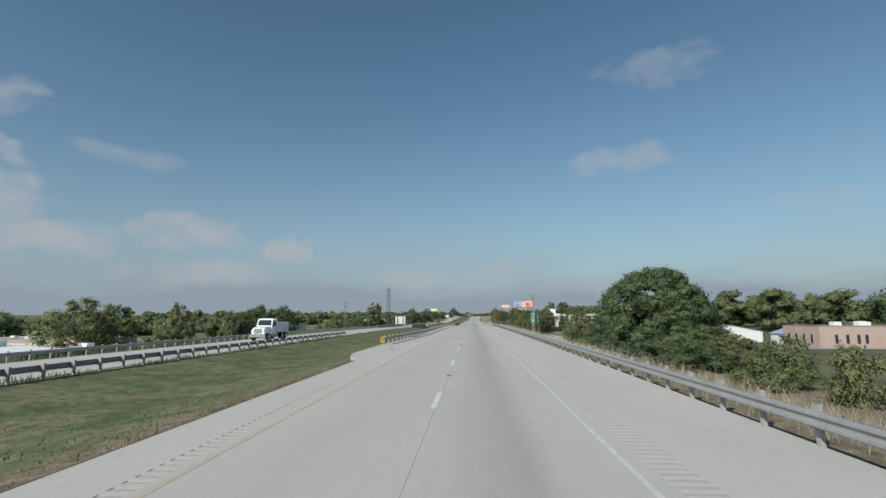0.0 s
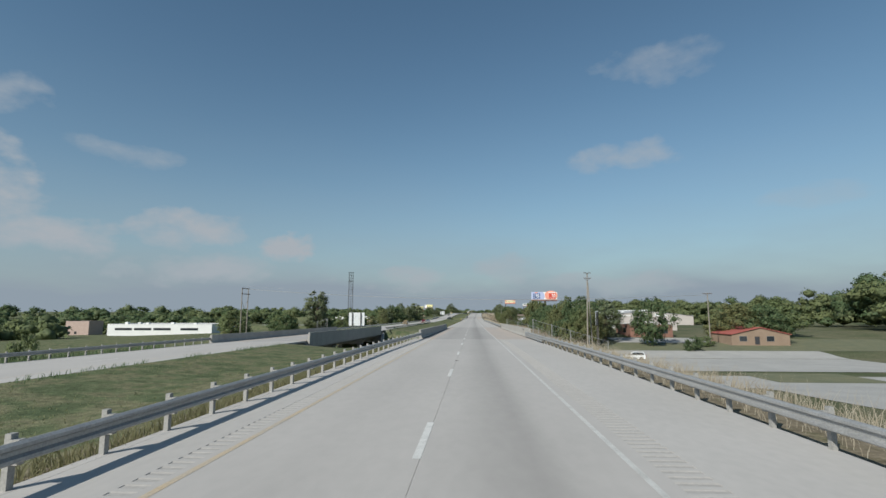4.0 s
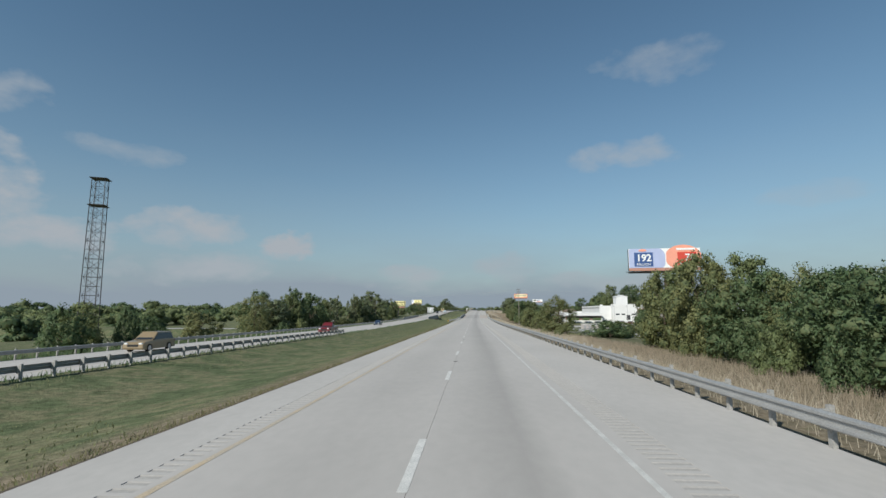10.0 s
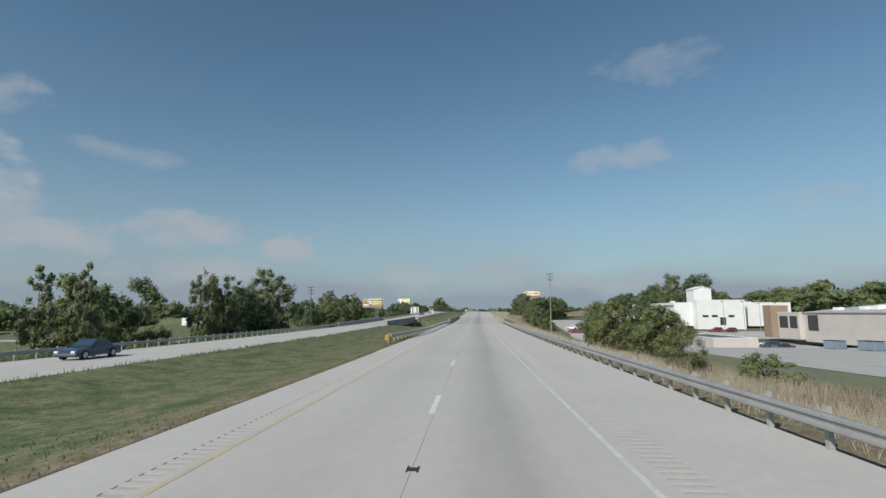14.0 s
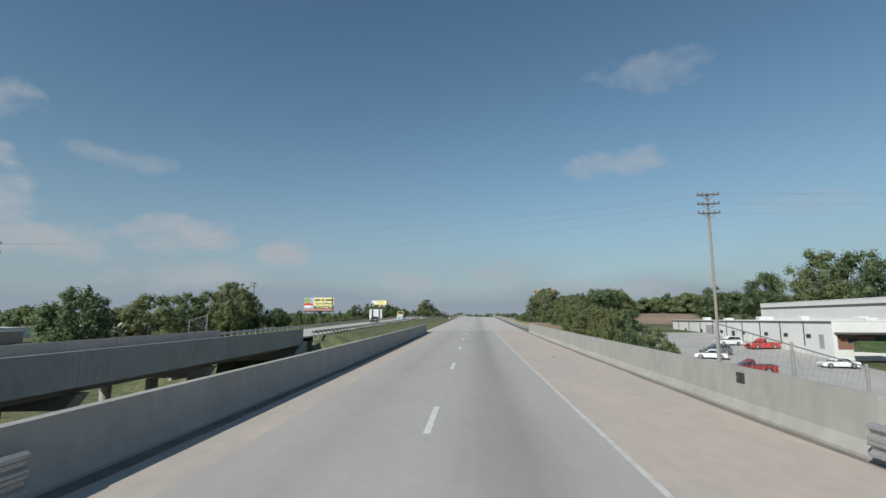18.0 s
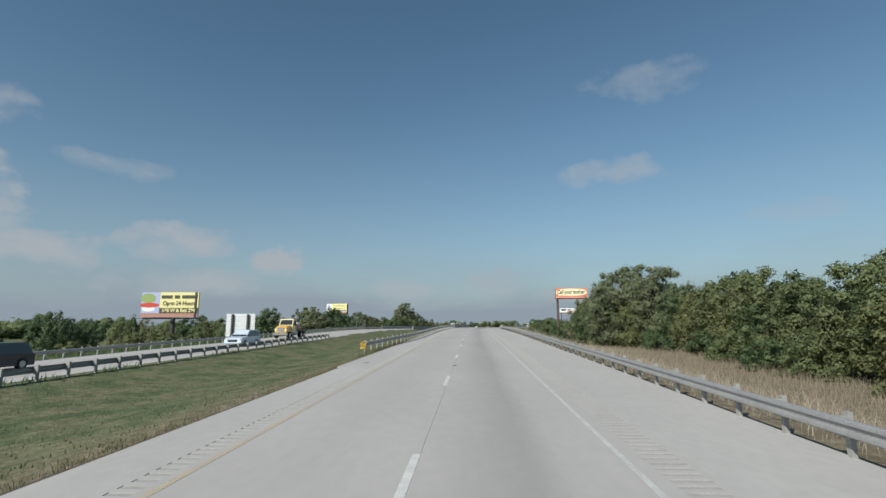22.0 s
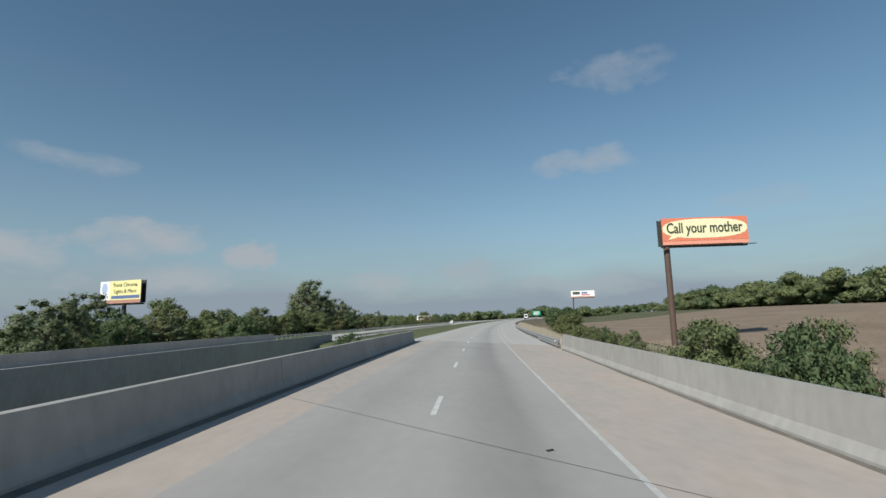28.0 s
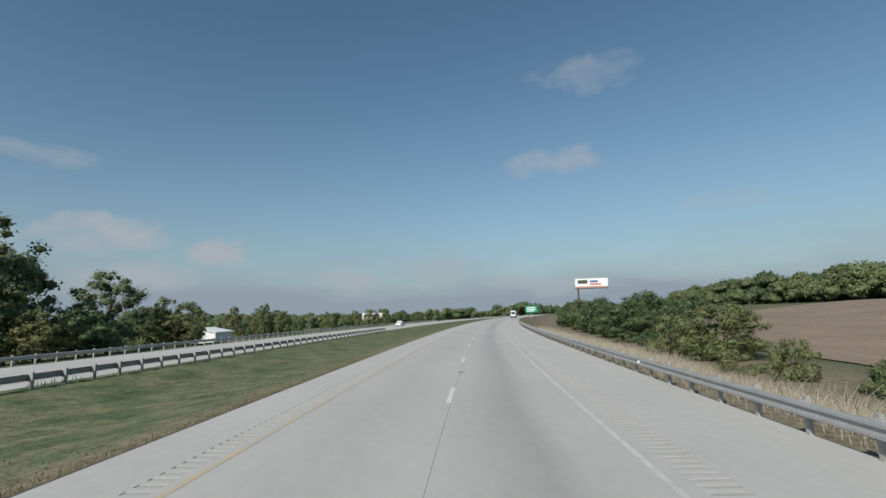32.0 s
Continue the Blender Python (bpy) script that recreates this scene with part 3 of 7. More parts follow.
def guard_rail(y0, y1, lat, side, label, flare=None, posts=True, name="guard_rail", opp=False, low=()):
    """side +1: the beam faces +lat, -1: faces -lat. flare(y) adds to lat."""
    zz = (lambda yy: opp_z(yy, lat)) if opp else (lambda yy: 0.0)
    g = thing(name, label, "guardrail", at_road(y0, lat, zz(y0)))
    inv = g.matrix_basis.inverted()
    fl = flare or (lambda yy: 0.0)
    n = max(1, round((y1 - y0) / PANEL))
    one = (y1 - y0) / n
    for i in range(n):
        ya, yb = y0 + i * one, y0 + (i + 1) * one
        a, b = P(ya, lat + fl(ya), zz(ya)), P(yb, lat + fl(yb), zz(yb))
        d = b - a
        rot = Matrix.Translation(a + Vector((0, 0, 0.4))) @ Matrix.Rotation(math.atan2(-d.x, d.y), 4, "Z") @ Matrix.Rotation(math.atan2(d.z, math.hypot(d.x, d.y)), 4, "X")
        if side < 0:
            rot = rot @ Matrix.Translation((0, one, 0)) @ Matrix.Rotation(math.pi, 4, "Z")
        rot = rot @ Matrix.Diagonal((1, one / PANEL, 1, 1))
        child("rail_panel", RAIL_ME, g, inv @ rot)
        if any(u - 1 <= ya <= v for u, v in low):
            child("lower_rail_panel", RAIL_ME, g, inv @ Matrix.Translation((0, 0, -0.26)) @ rot)
    if posts:
        for i in range(int((y1 - y0) / 1.905) + 1):
            yy = y0 + 0.15 + i * 1.905
            m = at_road(yy, lat + fl(yy), zz(yy))
            if side < 0:
                m = m @ Matrix.Rotation(math.pi, 4, "Z")
            child("post", POST_ME, g, inv @ m @ Matrix.Translation((-0.19, 0, 0)))
            child("blockout", BLOCK_ME, g, inv @ m @ Matrix.Translation((-0.01, 0, 0)))
    return g


RAIL_R = 7.62
for a, b, lo in ((-45, 178, ((163, 178),)), (236, 527.4, ((512, 527.4),)), (581, 771, ((756, 771),)), (838, 1200, ((838, 850),))):
    guard_rail(a, b, RAIL_R, -1, "galvanised steel W-beam guardrail on steel posts beside the shoulder", low=lo)
for a, b, lat in ((45.3, 174, -5.66), (450, 525, -5.5), (669.5, 781, -5.66)):
    guard_rail(a, b, lat, 1, "galvanised median guardrail with flared end on steel posts",
               flare=lambda yy, a=a, b=b: -1.3 * (1 - step01(yy, a - 4, a + 26)) + (0.45 if a < 600 else 0.1) * step01(yy, b - 26, b - 2), low=((770, 781), (511, 525)))
for a, b in ((-60, 84), (237, 369), (584, 706), (872, 1010)):
    guard_rail(a, b, OPP0 + 0.75, -1, "weathered guardrail along the opposite carriageway", opp=True)
for a, b in ((-60, 180), (237, 526), (584, 807), (880, 1150)):
    guard_rail(a, b, OPP1 - 0.3, 1, "weathered guardrail on the outer side of the opposite carriageway", opp=True)

# ======================= bridges =======================
def para_section(h):
    return [(0.0, 0.0), (0.0, 0.08), (0.13, 0.3), (0.2, h), (0.42, h), (0.42, -0.95), (0.2, -0.95), (0.2, -0.25), (0.0, -0.25)]


def parapet(y0, y1, lat, h, side, parent, opp=False, skew=0.0):
    """A wall along the deck's edge with a drop to the guardrail at both ends, cut by joints into lengths."""
    n = max(1, round((y1 - y0) / 18.0))
    for i in range(n):
        ya, yb = y0 + (y1 - y0) * i / n, y0 + (y1 - y0) * (i + 1) / n - (0.025 if i < n - 1 else 0)
        prof = [(side * x, z) for x, z in para_section(h)]
        if side < 0:
            prof = prof[::-1]
        v, f = sweep(ya, yb, prof, 6.0, True, lambda yy: lat, opp)
        child("parapet", mesh_of("parapet", v, f, M_PARAPET), parent)


def bridge(y0, y1, lat0, lat1, label, lane0, lane1, left, right, opp=False, skew=0.0, depth=1.15, bents=(0.3, 0.7)):
    br = thing("bridge", label, "bridge", kind="structure")
    for a, b, mt, nm in ((lat0, lane0, M_DECKSIDE, "deck_shoulder"), (lane0, lane1, M_DECK, "deck"), (lane1, lat1, M_DECKSIDE, "deck_shoulder")):
        v, f = strip(y0, y1, a, b, 0.3, opp=opp, skew=(skew, skew))
        child(nm, with_lat(mesh_of(nm, v, f, mt), a, b), br)
    parapet(left[0], left[1], lat0, left[2], -1, br, opp)
    parapet(right[0], right[1], lat1, right[2], 1, br, opp)
    w = lat1 - lat0
    za = opp_z(y0, lat0) if opp else 0.0
    for k in range(5):
        c = lat0 + w * (k + 0.5) / 5
        v, f = sweep(y0 + 0.3, y1 - 0.3, [(c - 0.2, -0.3), (c + 0.2, -0.3), (c + 0.2, -0.3 - depth), (c - 0.2, -0.3 - depth)][::-1], 12.0, True, opp=opp)
        child("girder", mesh_of("girder", v, f, M_GIRDER), br)
    for u in bents:
        yy = y0 + (y1 - y0) * u
        lo = -0.3 - depth
        v, f = sweep(yy - 0.5, yy + 0.5, [(lat0 + 0.2, lo), (lat1 - 0.2, lo), (lat1 - 0.9, lo - 0.9), (lat0 + 0.9, lo - 0.9)][::-1], 1.0, True, opp=opp)
        child("pier_cap", mesh_of("pier_cap", v, f, M_PARAPET), br)
        for c in (lat0 + 1.6, (lat0 + lat1) / 2, lat1 - 1.6):
            p = P(yy, c, za)
            part("pier_column", rod(bmesh.new(), (p.x, p.y, p.z + lo - 0.9), (p.x, p.y, p.z - 7.0), 0.5, 0.34, 14), M_PARAPET, br)
    for yy, s in ((y0, 1), (y1, -1)):
        v, f = sweep(min(yy, yy + s * 0.6), max(yy, yy + s * 0.6), [(lat0 - 0.3, -0.32), (lat1 + 0.3, -0.32), (lat1 + 0.3, -4.0), (lat0 - 0.3, -4.0)][::-1], 1.0, True, opp=opp)
        child("abutment", mesh_of("abutment", v, f, M_PARAPET), br)
        # sloping wing walls beside the abutment
        for lat, sd in ((lat1 + 0.3, 1), (lat0 - 0.3, -1)):
            bm = bmesh.new()
            ring = []
            for dl in (0.0, 0.35 * sd):
                ring.append([bm.verts.new(P(yy + s * dy, lat + dl + sd * 0.5 * max(dy, 0) / 6, dz + za)) for dy, dz in ((-1.0, -0.35), (0.5, -0.35), (7.0, -3.2), (7.0, -4.4), (-1.0, -4.4))])
            a, b = ring
            bm.faces.new(a), bm.faces.new(b[::-1])
            for j in range(5):
                bm.faces.new((a[j], b[j], b[(j + 1) % 5], a[(j + 1) % 5]))
            bmesh.ops.recalc_face_normals(bm, faces=bm.faces)
            part("wing_wall", bm, M_PARAPET, br)
    return br


DECK_L = "concrete highway bridge deck with solid grey parapets and tan shoulders"
OPP_L = "parallel concrete bridge of the opposite carriageway on round piers"
bridge(172, 242, -5.1, 7.75, DECK_L, -3.5, 3.6, (174, 232.5, 1.03), (177, 237, 1.12))
bridge(520, 588, -5.1, 7.75, DECK_L, -3.5, 3.6, (524.6, 582.5, 1.03), (527.6, 582, 1.12))
bridge(769, 849, -5.65, 7.75, DECK_L, -3.5, 3.6, (781, 850, 1.1), (771, 838, 1.12), skew=-0.85)
bridge(180, 236, OPP1 + 0.1, OPP0 - 0.2, OPP_L, OPP1 + 3, OPP0 - 1.8, (178, 238, 1.07), (181, 234, 1.07), True)
bridge(528, 582, OPP1 + 0.1, OPP0 - 0.2, OPP_L, OPP1 + 3, OPP0 - 1.8, (526, 584, 1.07), (527.4, 582, 1.07), True, bents=(0.35, 0.62))
bridge(797, 872, OPP1 + 0.1, OPP0 - 0.2, OPP_L, OPP1 + 3, OPP0 - 1.8, (806, 880, 1.07), (799, 872, 1.07), True)
for y0, y1, cut in ((236, 244, 0), (172, 180, 0), (520, 528, 0), (582, 588, 0), (768, 797, 0)):
    for u, v, mt, nm in ((OPP1, OPP1 + 3.0, M_SHOULDER, "shoulder_slab"), (OPP1 + 3.0, OPP0 - 1.8, M_CONC, "lane_slab"), (OPP0 - 1.8, OPP0, M_SHOULDER, "shoulder_slab")):
        road_slab(y0, y1, u, v, mt, opposite_road, nm, True)

# expansion joints: dark rubber seals across the decks
JOINTS = [(172.0, 0.0, 0), (242.0, 0.0, 0), (520.0, 0.0, 1), (588.0, 0.0, 1), (779.8, -1.0, 2), (839.4, -0.92, 2), (809.0, -0.95, 2)]
for k, (y, sk, w) in enumerate(JOINTS):
    half = 0.03 if 4 <= k < 6 else 0.012
    lats = np.linspace(-5.05 if w < 2 else -5.6, 7.7, 15)
    verts = [P(y + sk * a + d + 0.05 * noise.noise(Vector((a * 0.8, y, 0))), a, 0.005) for a in lats for d in (-half, half)]
    faces = [(2 * i, 2 * i + 1, 2 * i + 3, 2 * i + 2) for i in range(14)]
    ob = tagged(new("expansion_joint", mesh_of("expansion_joint", verts, faces, M_IRON)), "dark rubber seal across the concrete bridge deck", "joint", "deck joints")


def scrap(y, lat, long, wide, turn):
    """A torn strip of tread, curled at its ends."""
    rr = random.Random(int(y * 10))
    bm = bmesh.new()
    rows = []
    for i in range(6):
        u = i / 5 - 0.5
        w = wide * (0.6 + 0.4 * rr.random())
        z = 0.012 + 0.12 * u * u * long
        rows.append([bm.verts.new((u * long, s * w / 2, z + dz)) for s, dz in ((-1, 0.0), (1, 0.0), (1, 0.012), (-1, 0.012))])
    for a, b in zip(rows, rows[1:]):
        for j in range(4):
            bm.faces.new((a[j], a[(j + 1) % 4], b[(j + 1) % 4], b[j]))
    bm.faces.new(rows[0][::-1]), bm.faces.new(rows[-1])
    bmesh.ops.recalc_face_normals(bm, faces=bm.faces)
    # no recess is cut: a flat dark panel paints its shade behind the windows
    ob = tagged(new("tyre_scrap", bm_mesh("tyre_scrap", bm, M_IRON)), "dark torn scrap of tyre tread on the pavement", "debris", "road debris")
    ob.matrix_basis = at_road(y, lat, 0.004, turn, False)


for q in ((268.45, 7.06, 0.42, 0.08, 5), (37.9, -5.2, 0.24, 0.06, 10), (39.2, -5.3, 0.28, 0.05, 40), (36.2, -3.5, 0.2, 0.07, 20), (72.1, 4.95, 0.24, 0.1, 0), (267.5, 7.4, 0.2, 0.1, 60),
          (807.3, 2.44, 0.16, 0.06, 30), (548, 5.6, 0.2, 0.1, 15), (212, 6.9, 0.14, 0.07, 70), (786, 7.0, 0.18, 0.08, 30), (372, 6.9, 0.3, 0.09, 12), (660, -4.9, 0.3, 0.08, 33)):
    scrap(*q)


def drain_grate(y, lat0, lat1):
    """A rusty slotted grate let into the shoulder."""
    ob = thing("drain_grate", "rusty brown slotted steel drain grate in the shoulder", "drain", at_road(y, (lat0 + lat1) / 2, 0.004), "deck drains")
    h = (lat1 - lat0) / 2
    for ya, yb in ((-0.26, -0.22), (0.22, 0.26)):
        part("rim", new_box(-h, h, ya, yb, -0.03, 0.006), M_RUST, ob)
    n = int(h / 0.055)
    for k in range(n + 1):
        x = -h + 2 * h * k / n
        part("bar", new_box(x - 0.015, x + 0.015, -0.22, 0.22, -0.03, 0.004), M_RUST, ob)
    # solid dark slab between the bars, standing in for the shade of an open drain
    part("pit", new_box(-h, h, -0.22, 0.22, -0.05, -0.001), M_IRON, ob)


drain_grate(242.5, 5.5, 7.0)
drain_grate(240.7, -4.75, -4.0)


# dark uneven strips that paint in the deep shade along the parapets' foot
for y0, y1, lat, d in ((174, 232, -5.09, 1), (521, 581, -5.09, 1), (782, 850, -5.64, 1), (177, 236, 7.74, -1), (523, 582, 7.74, -1), (771, 837, 7.74, -1)):
    wide = 0.3 if d > 0 else 0.16
    n = int((y1 - y0) / 1.5)
    verts, faces = [], []
    for i in range(n + 1):
        y = y0 + (y1 - y0) * i / n
        w = wide * (1 + 0.6 * noise.noise(Vector((y * 0.35, lat, 0))))
        verts += [P(y, lat, 0.02), P(y, lat + d * w * 0.5, 0.012), P(y, lat + d * w, 0.005)]
    for i in range(n):
        for j in (0, 1):
            q = (i * 3 + j, i * 3 + j + 1, i * 3 + j + 4, i * 3 + j + 3)
            faces.append(q if d > 0 else q[::-1])
    tagged(new("gutter_dirt", mesh_of("gutter_dirt", verts, faces, M_FOOT_SHADE)), "dark strip painting in the shade along the bridge parapet's foot", "dirt", "parapet grit")
# ======================= trees =======================
def ground_at(y, lat):
    p = P(y, lat, 0)
    return Vector((p.x, p.y, p.z + ground_z(y, lat)))


def ball(level):
    """Corners and triangles of a round lump."""
    bm = bmesh.new()
    bmesh.ops.create_icosphere(bm, subdivisions=level, radius=1.0)
    v = np.array([p.co for p in bm.verts])
    f = np.array([[p.index for p in q.verts] for q in bm.faces])
    bm.free()
    return v, f


BALLS = {1: ball(1), 2: ball(2)}


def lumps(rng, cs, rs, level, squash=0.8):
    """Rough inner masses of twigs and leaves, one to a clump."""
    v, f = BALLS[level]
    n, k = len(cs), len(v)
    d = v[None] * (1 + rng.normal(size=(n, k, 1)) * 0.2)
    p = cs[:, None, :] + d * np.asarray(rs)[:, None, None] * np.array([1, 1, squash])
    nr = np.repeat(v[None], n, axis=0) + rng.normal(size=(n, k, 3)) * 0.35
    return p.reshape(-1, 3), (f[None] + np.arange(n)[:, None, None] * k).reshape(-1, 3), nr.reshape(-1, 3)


def leaf_mesh(name, pts, nrm, size, mats, rng, ids=None, soft=None, core=None):
    """Pointed three-cornered leaves, one at every point; soft turns their shading towards the clump's outside. core: inner lumps."""
    n = len(pts)
    t = np.cross(nrm, rng.normal(size=(n, 3)))
    t /= np.linalg.norm(t, axis=1)[:, None] + 1e-9
    b = np.cross(nrm, t)
    s = (np.asarray(size) * rng.uniform(0.6, 1.35, n))[:, None]
    v = np.empty((n, 3, 3))
    v[:, 0], v[:, 1], v[:, 2] = pts - t * s * 0.5 + b * s * 0.5, pts - t * s * 0.5 - b * s * 0.5, pts + t * s
    v = v.reshape(-1, 3)
    tris = np.arange(n * 3, dtype=np.int32).reshape(-1, 3)
    ids = np.zeros(n, np.int32) if ids is None else ids.astype(np.int32)
    q = None
    if soft is not None:
        q = soft + nrm * 0.4
        q = np.repeat(q / (np.linalg.norm(q, axis=1)[:, None] + 1e-9), 3, axis=0)
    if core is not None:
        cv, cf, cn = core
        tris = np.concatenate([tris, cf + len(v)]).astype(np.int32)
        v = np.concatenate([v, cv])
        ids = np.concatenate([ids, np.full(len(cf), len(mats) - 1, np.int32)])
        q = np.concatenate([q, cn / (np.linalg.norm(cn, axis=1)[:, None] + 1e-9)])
    m = len(tris)
    me = bpy.data.meshes.new(name)
    me.vertices.add(len(v))
    me.vertices.foreach_set("co", v.reshape(-1))
    me.loops.add(m * 3)
    me.loops.foreach_set("vertex_index", tris.reshape(-1))
    me.polygons.add(m)
    me.polygons.foreach_set("loop_start", np.arange(0, m * 3, 3, dtype=np.int32))
    me.polygons.foreach_set("loop_total", np.full(m, 3, dtype=np.int32))
    for mt in mats:
        me.materials.append(mt)
    me.polygons.foreach_set("material_index", ids)
    me.update(calc_edges=True)
    if q is not None:
        me.normals_split_custom_set_from_vertices(q)
    return me


def crown_points(rng, h, w, base, clumps, leaves, form):
    """Clump centres inside an uneven envelope, leaves on and in each clump."""
    lobes = rng.uniform(0, math.tau, 5), rng.uniform(0.08, 0.22, 5)
    cs, rs = [], []
    while len(cs) < clumps:
        u = rng.uniform(0, 1)
        ang = rng.uniform(0, math.tau)
        if form == "dome":
            prof = max(0.0, 1 - u ** 2.6) ** 0.5 * (0.86 + 0.14 * min(1, u * 4))
        elif form == "tall":
            prof = math.sin(math.pi * min(1, 0.12 + u * 0.86)) ** 0.7
        elif form == "shrub":
            prof = (1 - u ** 1.6) ** 0.5
        else:
            prof = math.sin(math.pi * (0.16 + 0.8 * u)) ** 0.6
        wob = 1 + sum(a * math.sin((k + 1) * ang + p + 3 * u) for k, (p, a) in enumerate(zip(*lobes))) * 0.7
        if form == "dome":
            wob = 1 + (wob - 1) * 0.35
        r = w / 2 * prof * wob * math.sqrt(rng.uniform(0.6 if form == "dome" else 0.3, 1.0)) * 0.9
        cs.append((r * math.cos(ang), r * math.sin(ang), base + (h - base) * u * rng.uniform(0.9, 0.99)))
        rs.append(w * (rng.uniform(0.05, 0.085) if form == "dome" else rng.uniform(0.075, 0.15)) * (1.15 - 0.45 * u))
    cs, rs = np.array(cs), np.array(rs)
    pick = rng.choice(clumps, leaves, p=rs ** 2 / (rs ** 2).sum())
    d = rng.normal(size=(leaves, 3))
    d /= np.linalg.norm(d, axis=1)[:, None]
    rad = rs[pick] * (0.5 + 0.85 * rng.beta(2.0, 2.4, leaves))
    pts = cs[pick] + d * rad[:, None] * np.array([1, 1, 0.8])
    nrm = d + rng.normal(size=(leaves, 3)) * 0.6 + np.array([0, 0, 0.35])
    nrm /= np.linalg.norm(nrm, axis=1)[:, None]
    pts[:, 2] = np.maximum(pts[:, 2], 0.1)
    axis = pts - np.array([0, 0, base + (h - base) * 0.4])
    axis /= np.linalg.norm(axis, axis=1)[:, None] + 1e-9
    return cs, rs, pts, nrm, d * 0.8 + axis * 0.45 + np.array([0, 0, 0.15])


def make_tree(name, label, seed, h, w, base, clumps, leaves, leaf, form, mat, trunk=0.2, cat="tree", group="", fill=0.5, level=1):
    rng = np.random.default_rng(seed)
    ob = thing(name, label, cat, group=group)
    cs, rs, pts, nrm, soft = crown_points(rng, h, w, base, clumps, leaves, form)
    bm = bmesh.new()
    top = base + (h - base) * 0.55
    pos, r = Vector((0, 0, -0.4)), trunk
    for k in range(5):
        nxt = Vector((rng.normal() * 0.12 * k, rng.normal() * 0.12 * k, -0.4 + (top + 0.4) * (k + 1) / 5))
        rod(bm, pos, nxt, r, r * 0.8, 6)
        pos, r = nxt, r * 0.8
    for c in cs[rng.choice(len(cs), min(len(cs), 5 if cat == "shrub" else 8 if fill else 80), replace=False)]:
        z0 = max(0.3, min(top, c[2] * 0.55))
        mid = Vector((c[0] * 0.45, c[1] * 0.45, z0 + (c[2] - z0) * 0.6))
        rod(bm, (0, 0, z0), mid, trunk * 0.42, trunk * 0.26, 4)
        rod(bm, mid, Vector(c), trunk * 0.26, trunk * 0.08, 3)
    part("trunk", bm, M_BARK, ob, "rough grey-brown bark")
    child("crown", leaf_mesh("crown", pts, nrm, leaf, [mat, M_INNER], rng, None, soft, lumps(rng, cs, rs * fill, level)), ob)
    ob.location = (0, 0, -500)
    return ob


def bare_tree(name, label, seed, h, w, group):
    """A leafless tree: limbs fork from low down and thin out into twigs that fill a round crown."""
    rng = np.random.default_rng(seed)
    ob = thing(name, label, "tree", group=group)
    bm, tips = bmesh.new(), []

    def grow(pos, way, long, r, depth):
        end = pos + way * long
        rod(bm, pos, end, r, r * 0.72, 5 if depth > 3 else 3)
        if depth == 0:
            tips.append(end)
            return
        for k in range(3 if depth > 1 else 4):
            turn = Vector(rng.normal(size=3)) * 0.62
            nxt = (way + turn + Vector((0, 0, 0.12))).normalized()
            grow(end, nxt, long * rng.uniform(0.62, 0.82), r * 0.62, depth - 1)

    for k in range(5):
        a = k * 2 * math.pi / 5 + rng.uniform(-0.3, 0.3)
        grow(Vector((0, 0, -0.3)), Vector((0.5 * math.cos(a), 0.5 * math.sin(a), 1)).normalized(), h * 0.3, 0.11, 4)
    for v in bm.verts:
        v.co.x *= w / h * 0.8
        v.co.y *= w / h * 0.8
    top = max(v.co.z for v in bm.verts)
    for v in bm.verts:
        v.co.z *= h / top
    part("trunk", bm, M_BARK, ob, "rough grey-brown bark")
    pts = np.array([(t.x * w / h * 0.8, t.y * w / h * 0.8, t.z * h / top) for t in tips])
    out = pts - pts.mean(0)
    out /= np.linalg.norm(out, axis=1)[:, None] + 1e-9
    child("crown", leaf_mesh("crown", pts, out, 0.13, [M_LEAF[2]], rng), ob, label="few dry leaves on the twigs")
    ob.location = (0, 0, -500)
    return ob


